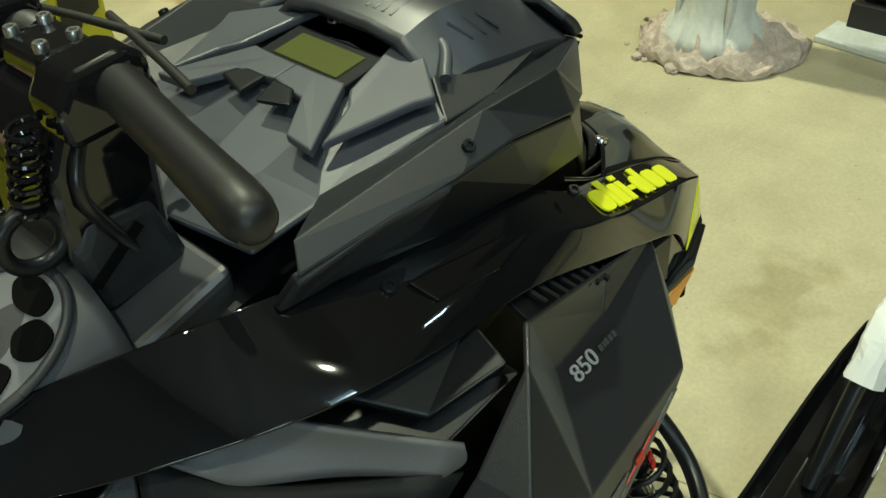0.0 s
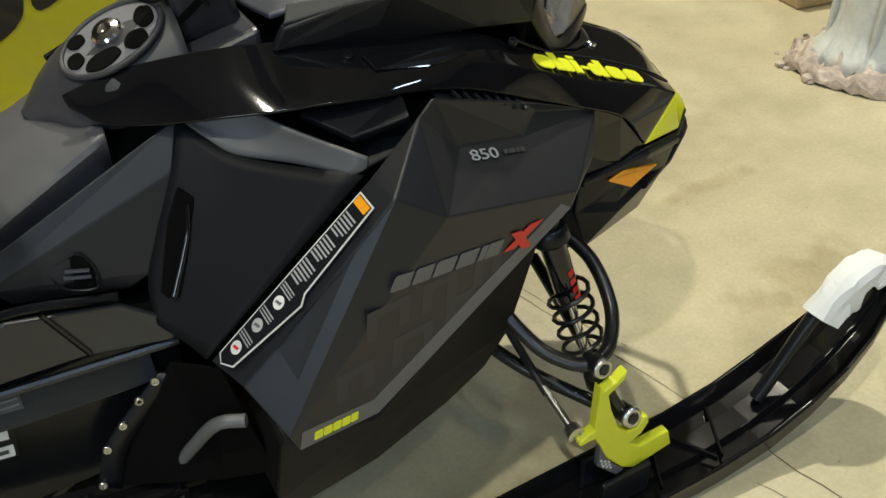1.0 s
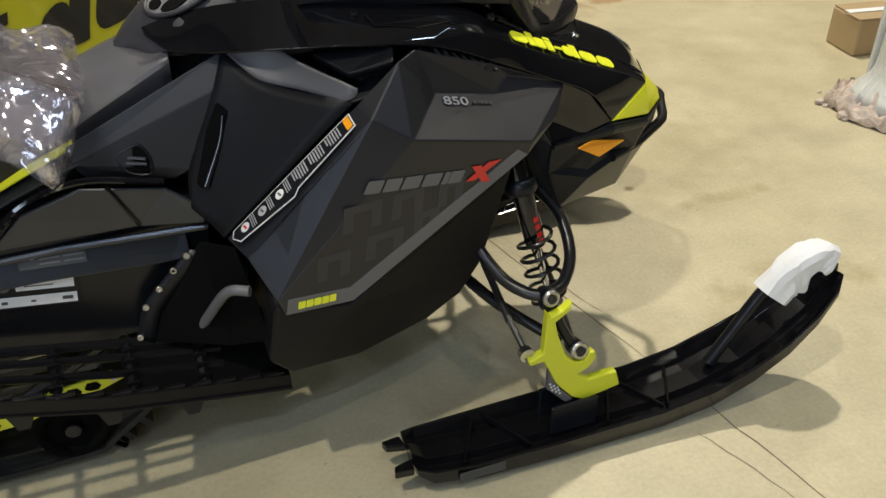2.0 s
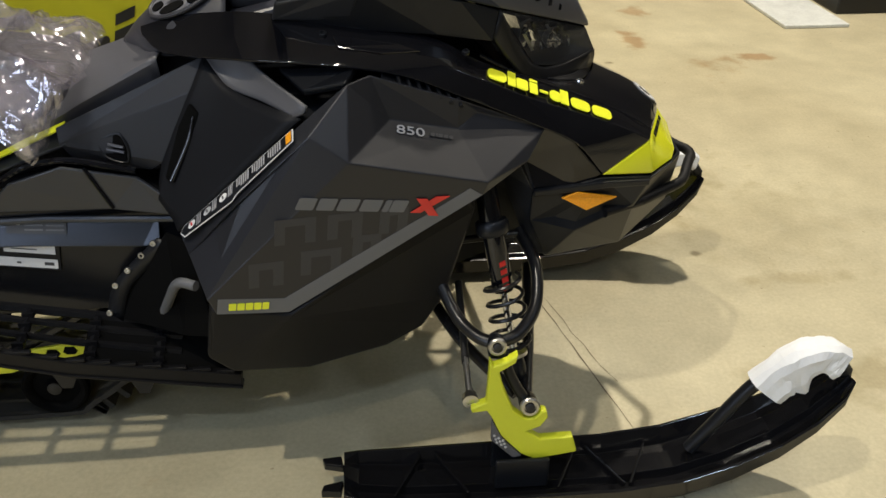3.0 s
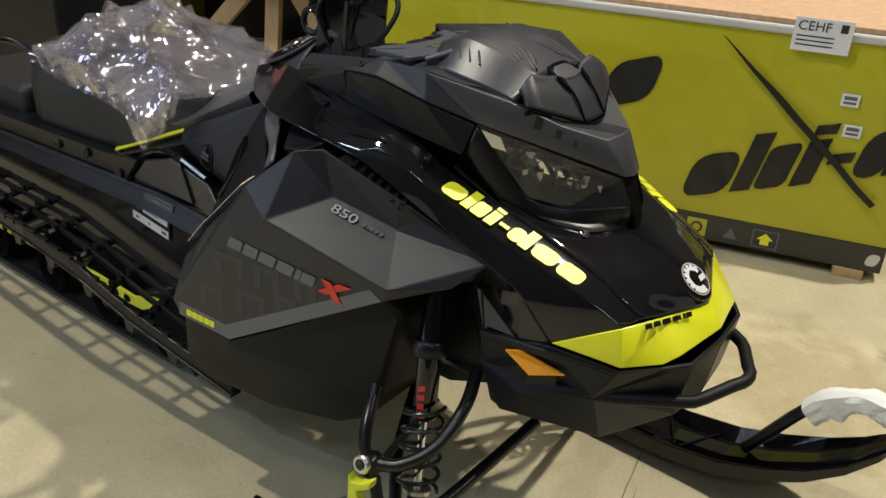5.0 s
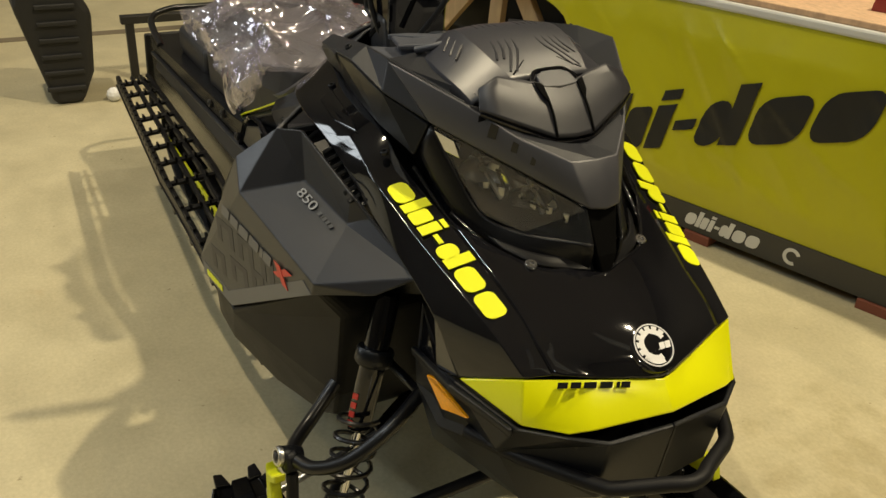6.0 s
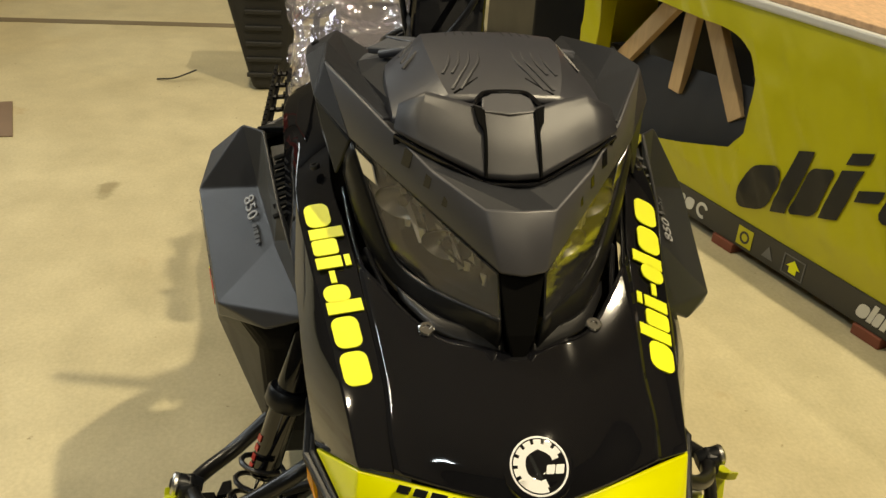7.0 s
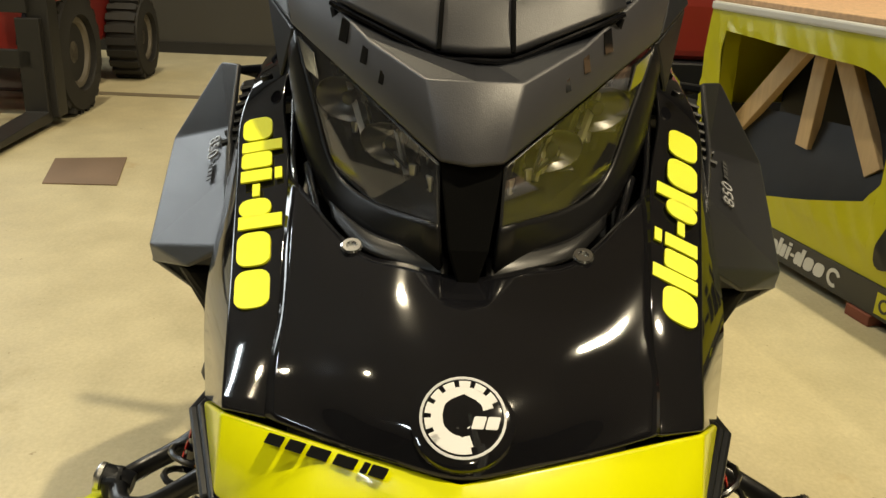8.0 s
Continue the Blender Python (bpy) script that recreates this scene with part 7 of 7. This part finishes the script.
# ---------- hall things ----------
def pillar(x, y):
    root = thing("steel_pillar", "grey-white painted steel pillar on a broken concrete foot", "pillar", at=(x, y, 0))
    part("shaft", prism([(-0.10, -0.10), (0.10, -0.10), (0.10, -0.085), (0.012, -0.085), (0.012, 0.085), (0.10, 0.085), (0.10, 0.10), (-0.10, 0.10), (-0.10, 0.085), (-0.012, 0.085), (-0.012, -0.085), (-0.10, -0.085)], 0.05, HALL_Z - 0.002, "z"), M_PLASTER, root, bevel=0.003)
    part("casing", prism([(-0.085, -0.084), (0.085, -0.084), (0.085, 0.084), (-0.085, 0.084)], 0.12, 1.6, "z"), M_PLASTER, root, bevel=0.01)
    bm = bmesh.new()
    bmesh.ops.create_icosphere(bm, subdivisions=4, radius=1.0)
    for v in bm.verts:
        c = v.co.copy()
        a = math.atan2(c.y, c.x)
        r = 0.245 * (1 + 0.14 * noise.noise(Vector((math.cos(a) * 2, math.sin(a) * 2, 3))) + 0.30 * max(0, math.cos(a + 0.9)))
        v.co = Vector((c.x * r * 1.05, c.y * r, max(0.002, 0.13 * max(0, 1 - math.hypot(c.x, c.y)) * (c.z > 0) + 0.012 + 0.045 * noise.noise(c * 5) + 0.03 * noise.noise(c * 13))))
    part("broken_foot", bm, M_RUBBLE, root, "rough broken concrete foot", smooth=0)
    rings = []
    bm = bmesh.new()
    for r, z in ((0.104, 0.50), (0.106, 0.32), (0.108, 0.22), (0.112, 0.165), (0.122, 0.130), (0.142, 0.100), (0.164, 0.074), (0.184, 0.040)):
        ring = []
        for k in range(56):
            a = 2 * math.pi * k / 56
            d = Vector((math.cos(a), math.sin(a), 0))
            fold = 1 + 0.16 * noise.noise(d * 2.6 + Vector((0, 0, z))) * min(1, (r - 0.11) * 9) + 0.07 * noise.noise(d * 8 + Vector((0, 0, z * 9)))
            ring.append(bm.verts.new(d * r * fold + Vector((0, 0, z + 0.02 * noise.noise(d * 6 + Vector((3, 1, z)))))))
        rings.append(ring)
    for p, q in zip(rings, rings[1:]):
        for k in range(56):
            bm.faces.new((p[k], p[(k + 1) % 56], q[(k + 1) % 56], q[k]))
    part("painted_skirt", bm, M_PLASTER, root, "flaked grey-white paint skirt", thick=0.01, smooth=30)
    rnd = random.Random(8)
    for k in range(26):
        a, r = rnd.uniform(0, 6.28), rnd.uniform(0.19, 0.29)
        b = bmesh.new()
        bmesh.ops.create_icosphere(b, subdivisions=1, radius=1)
        w = rnd.uniform(0.010, 0.028)
        for v in b.verts:
            v.co = Vector((v.co.x * w, v.co.y * w * rnd.uniform(0.7, 1.2), v.co.z * w * 0.7)) + 0.25 * w * noise.noise_vector(v.co * 3 + Vector((k, 0, 0))) + Vector((r * math.cos(a), r * math.sin(a), 0.5 * w))
        part("concrete_chip", b, M_RUBBLE if k % 3 else M_CRACK, root)
    return root


pillar(2.02, 0.62)


def carton(x, y, rz):
    root = thing("carton", "closed brown cardboard carton on the floor", "carton", at=(x, y, 0))
    root.rotation_euler = (0, 0, radians(rz))
    part("body", box((0, 0, 0.081), (0.34, 0.20, 0.160)), M_CARDBOARD, root, bevel=0.010, seg=3)
    for q in (-1, 1):
        part("flap", box((0.006 * q, q * 0.051, 0.1640 + 0.001 * q), (0.34, 0.098, 0.005)), M_CARDBOARD, root, bevel=0.001)
    part("tape", box((0, 0, 0.1685), (0.34, 0.04, 0.001)), M_PAPER, root)


carton(2.425, 1.185, -8)
# dark pallet load and pale beam near the far pillar
pal = thing("pallet_load", "dark wrapped goods on a low pallet", "pallet", at=(2.84, -0.10, 0))
part("pallet", box((0, 0, 0.06), (0.9, 0.8, 0.1)), M_DARKSTEEL, pal, bevel=0.004)
part("load", box((0, 0, 0.33), (0.86, 0.78, 0.42)), M_BLACKFILM, pal, bevel=0.03, seg=3)
tagged(part("floor_beam", box((2.295, -0.30, 0.012), (0.17, 1.3, 0.022), -4), M_PLASTER, bevel=0.004), "pale painted beam lying on the floor", "beam")
pb = thing("stacked_boards", "dark stacked goods by a pale kerb", "boards", at=(2.12, 3.85, 0))
part("pale_edge", box((-0.02, 0, 0.010), (0.36, 2.5, 0.018), 2), M_PLASTER, pb, bevel=0.004)
part("dark_stack", box((0.58, 0.1, 0.20), (0.75, 2.2, 0.398), 2), M_BLACKFILM, pb, bevel=0.01)


def truck(x, y, rz):
    """Red lift truck seen from its front corner: mast, forks, body, wheels."""
    root = thing("forklift", "red forklift truck with black mast and dusty tyres", "forklift", at=(x, y, 0))
    root.rotation_euler = (0, 0, radians(rz))
    part("body", prism([(-1.7, 0.25), (-1.75, 0.95), (-1.2, 1.05), (-0.9, 0.62), (-0.35, 0.62), (-0.1, 0.95), (0.02, 0.95), (0.05, 0.30)], -0.50, 0.50), M_LIFT, root, "red painted body", bevel=0.04, seg=3)
    part("hood", box((-1.05, 0, 0.88), (0.8, 0.7, 0.35)), M_LIFT, root, bevel=0.05, seg=3)
    for q in (-1, 1):
        part("mast_rail", box((0.24, q * 0.66, 1.05), (0.12, 0.11, 2.0)), M_DARKSTEEL, root, bevel=0.006)
        part("fender", prism([(-0.42, 0.62), (-0.30, 0.80), (0.10, 0.80), (0.20, 0.62), (0.12, 0.62), (0.04, 0.72), (-0.26, 0.72), (-0.34, 0.62)], q * 0.50 if q > 0 else -0.72, 0.72 if q > 0 else -0.50), M_LIFT, root, "red wheel arch", bevel=0.01)
        part("fork", prism([(0.30, 0.03), (1.30, 0.03), (1.30, 0.045), (0.34, 0.085), (0.34, 0.55), (0.30, 0.55)], q * 0.62 - 0.06, q * 0.62 + 0.06), M_DARKSTEEL, root, "flat steel fork", bevel=0.004)
        part("guard_post", tube([(-0.05, q * 0.45, 0.9), (-0.2, q * 0.45, 2.0), (-1.2, q * 0.45, 2.05), (-1.35, q * 0.45, 1.0)], 0.03, straight=True), M_LIFT, root, smooth=40)
        for wx, r in ((-0.10, 0.33), (-1.35, 0.27)):
            m = along((wx, q * 0.50, r), (wx, q * 1.0, r))
            wh = part("wheel", lathe([(r * 0.62, 0), (r * 0.95, 0.01), (r, 0.05), (r, 0.16), (r * 0.94, 0.21), (r * 0.62, 0.22), (r * 0.60, 0.17)], m, 32), M_TYRE, root, "dusty black tyre", smooth=40)
            part("rim", lathe([(r * 0.60, 0.10), (r * 0.58, 0.19), (r * 0.50, 0.19), (r * 0.42, 0.13), (r * 0.2, 0.13), (r * 0.18, 0.17), (0.01, 0.17)], m, 28), M_RIM, wh, "dirty pale rim", smooth=40)
            for k in range(22):
                a = 2 * math.pi * k / 22
                bm = bmesh.new()
                bmesh.ops.create_cube(bm, size=1, matrix=m @ pose(0, 0, 0, 0, 0, math.degrees(a)) @ Matrix.Translation((r, 0, 0.105)) @ Matrix.Diagonal((0.03, 0.045, 0.19, 1)))
                part("tread_block", bm, M_TYRE, wh)
    for z in (0.35, 0.62, 1.2):
        part("carriage_bar", box((0.32, 0, z), (0.04, 1.25, 0.09)), M_DARKSTEEL, root, bevel=0.005)
    part("seat", box((-0.75, 0, 0.82), (0.45, 0.45, 0.35)), M_SEAT, root, bevel=0.06, seg=3)
    part("steering_wheel", tube([(-0.25 + 0.05 * math.cos(a), 0.17 * math.sin(a), 1.12 + 0.17 * math.cos(a)) for a in [2 * math.pi * k / 16 for k in range(17)]], 0.014, 2), M_SATIN, root, smooth=40)
    return root


truck(-3.75, -2.80, 3)
# second red machine far behind the crate
rm = thing("red_machine", "red and black machine standing behind the crate", "machine", at=(-3.75, 1.55, 0))
part("body", prism([(-0.5, 0.50), (0.5, 0.50), (0.52, 0.8), (0.35, 1.15), (-0.45, 1.15)], -0.62, 0.62), M_LIFT, rm, bevel=0.05, seg=3)
part("base", box((0, 0, 0.25), (1.1, 1.3, 0.498)), M_SATIN, rm, bevel=0.01)
part("grille", box((0.53, 0, 0.66), (0.05, 0.7, 0.2)), M_DARKSTEEL, rm, bevel=0.01)


# upended black sled part leaning near the tail
def flap_thing():
    root = thing("track_stand", "upended black moulded tub on the floor", "tub", at=(-3.38, -0.40, 0))
    prof = [(-0.10, 0.0), (0.06, 0.0), (0.14, 0.14), (0.17, 0.42), (0.08, 0.55), (-0.22, 0.53), (-0.24, 0.46)]
    part("shell", prism([(y * 0.8, z) for y, z in prof], -0.10, 0.22, "x"), M_RUBBER, root, "black ribbed shell", bevel=0.03, seg=3)
    for k in range(6):
        part("rib", box((0.225, -0.02, 0.08 + 0.075 * k), (0.02, 0.17, 0.02)), M_RUBBER, root, bevel=0.004)
    part("stand", box((-0.1, 0.55, 0.30), (0.05, 0.5, 0.04)), M_DARKSTEEL, root, bevel=0.004)
    for y in (0.34, 0.78):
        part("leg", box((-0.1, y, 0.15), (0.04, 0.04, 0.298)), M_DARKSTEEL, root, bevel=0.003)
    return root


flap_thing()
tagged(part("paper_scrap", (lambda b: (bmesh.ops.create_icosphere(b, subdivisions=2, radius=0.035, matrix=Matrix.Translation((-3.15, -0.22, 0.03))), b)[1])(bmesh.new()), M_PAPER), "crumpled white paper scrap on the floor", "paper scrap")
tagged(part("wire_offcut", tube([(-3.3, -0.95, 0.006), (-3.28, -0.86, 0.02), (-3.32, -0.76, 0.05)], 0.004), M_SATIN, smooth=40), "bent black wire offcut on the floor", "wire")

# floor plate, joints, marks
tagged(part("floor_plate", prism([(-2.47, -1.70), (-2.49, -1.40), (-2.93, -1.52), (-2.86, -1.82)], 0.0005, 0.006, "z"), M_HATCH, bevel=0.001), "rusty square steel plate in the floor", "plate", kind="structure")
tagged(part("floor_joint", box((-4.45, 0, 0.002), (0.09, Y1 - Y0 - 1, 0.004)), M_CRACK), "dark channel across the floor", "joint", kind="structure")


def crack(pts, w):
    line = spline(pts, 6)
    vs, fs = [], []
    for i, p in enumerate(line):
        d = (line[min(i + 1, len(line) - 1)] - line[max(i - 1, 0)]).normalized()
        q = Vector((-d.y, d.x, 0)) * w * (0.6 + 0.5 * noise.noise(p * 30))
        j = Vector((0.006 * noise.noise(p * 17), 0.006 * noise.noise(p * 19 + Vector((3, 1, 2))), 0))
        vs += [p + q + j, p - q + j]
    for i in range(len(line) - 1):
        fs.append((2 * i, 2 * i + 1, 2 * i + 3, 2 * i + 2))
    tagged(part("floor_crack", from_faces(vs, fs), M_CRACK), "fine dark crack in the concrete floor", "crack", "floor cracks", "structure")


crack([(0.17, 0.55, 0.001), (0.22, 0.27, 0.001), (0.29, -0.02, 0.001), (0.38, -0.40, 0.001), (0.43, -0.62, 0.001), (0.52, -1.1, 0.001)], 0.0022)
crack([(0.245, 0.25, 0.001), (0.33, -0.05, 0.001), (0.36, -0.12, 0.001)], 0.0013)
crack([(0.33, -0.55, 0.001), (0.40, -0.75, 0.001), (0.44, -0.95, 0.001)], 0.0014)
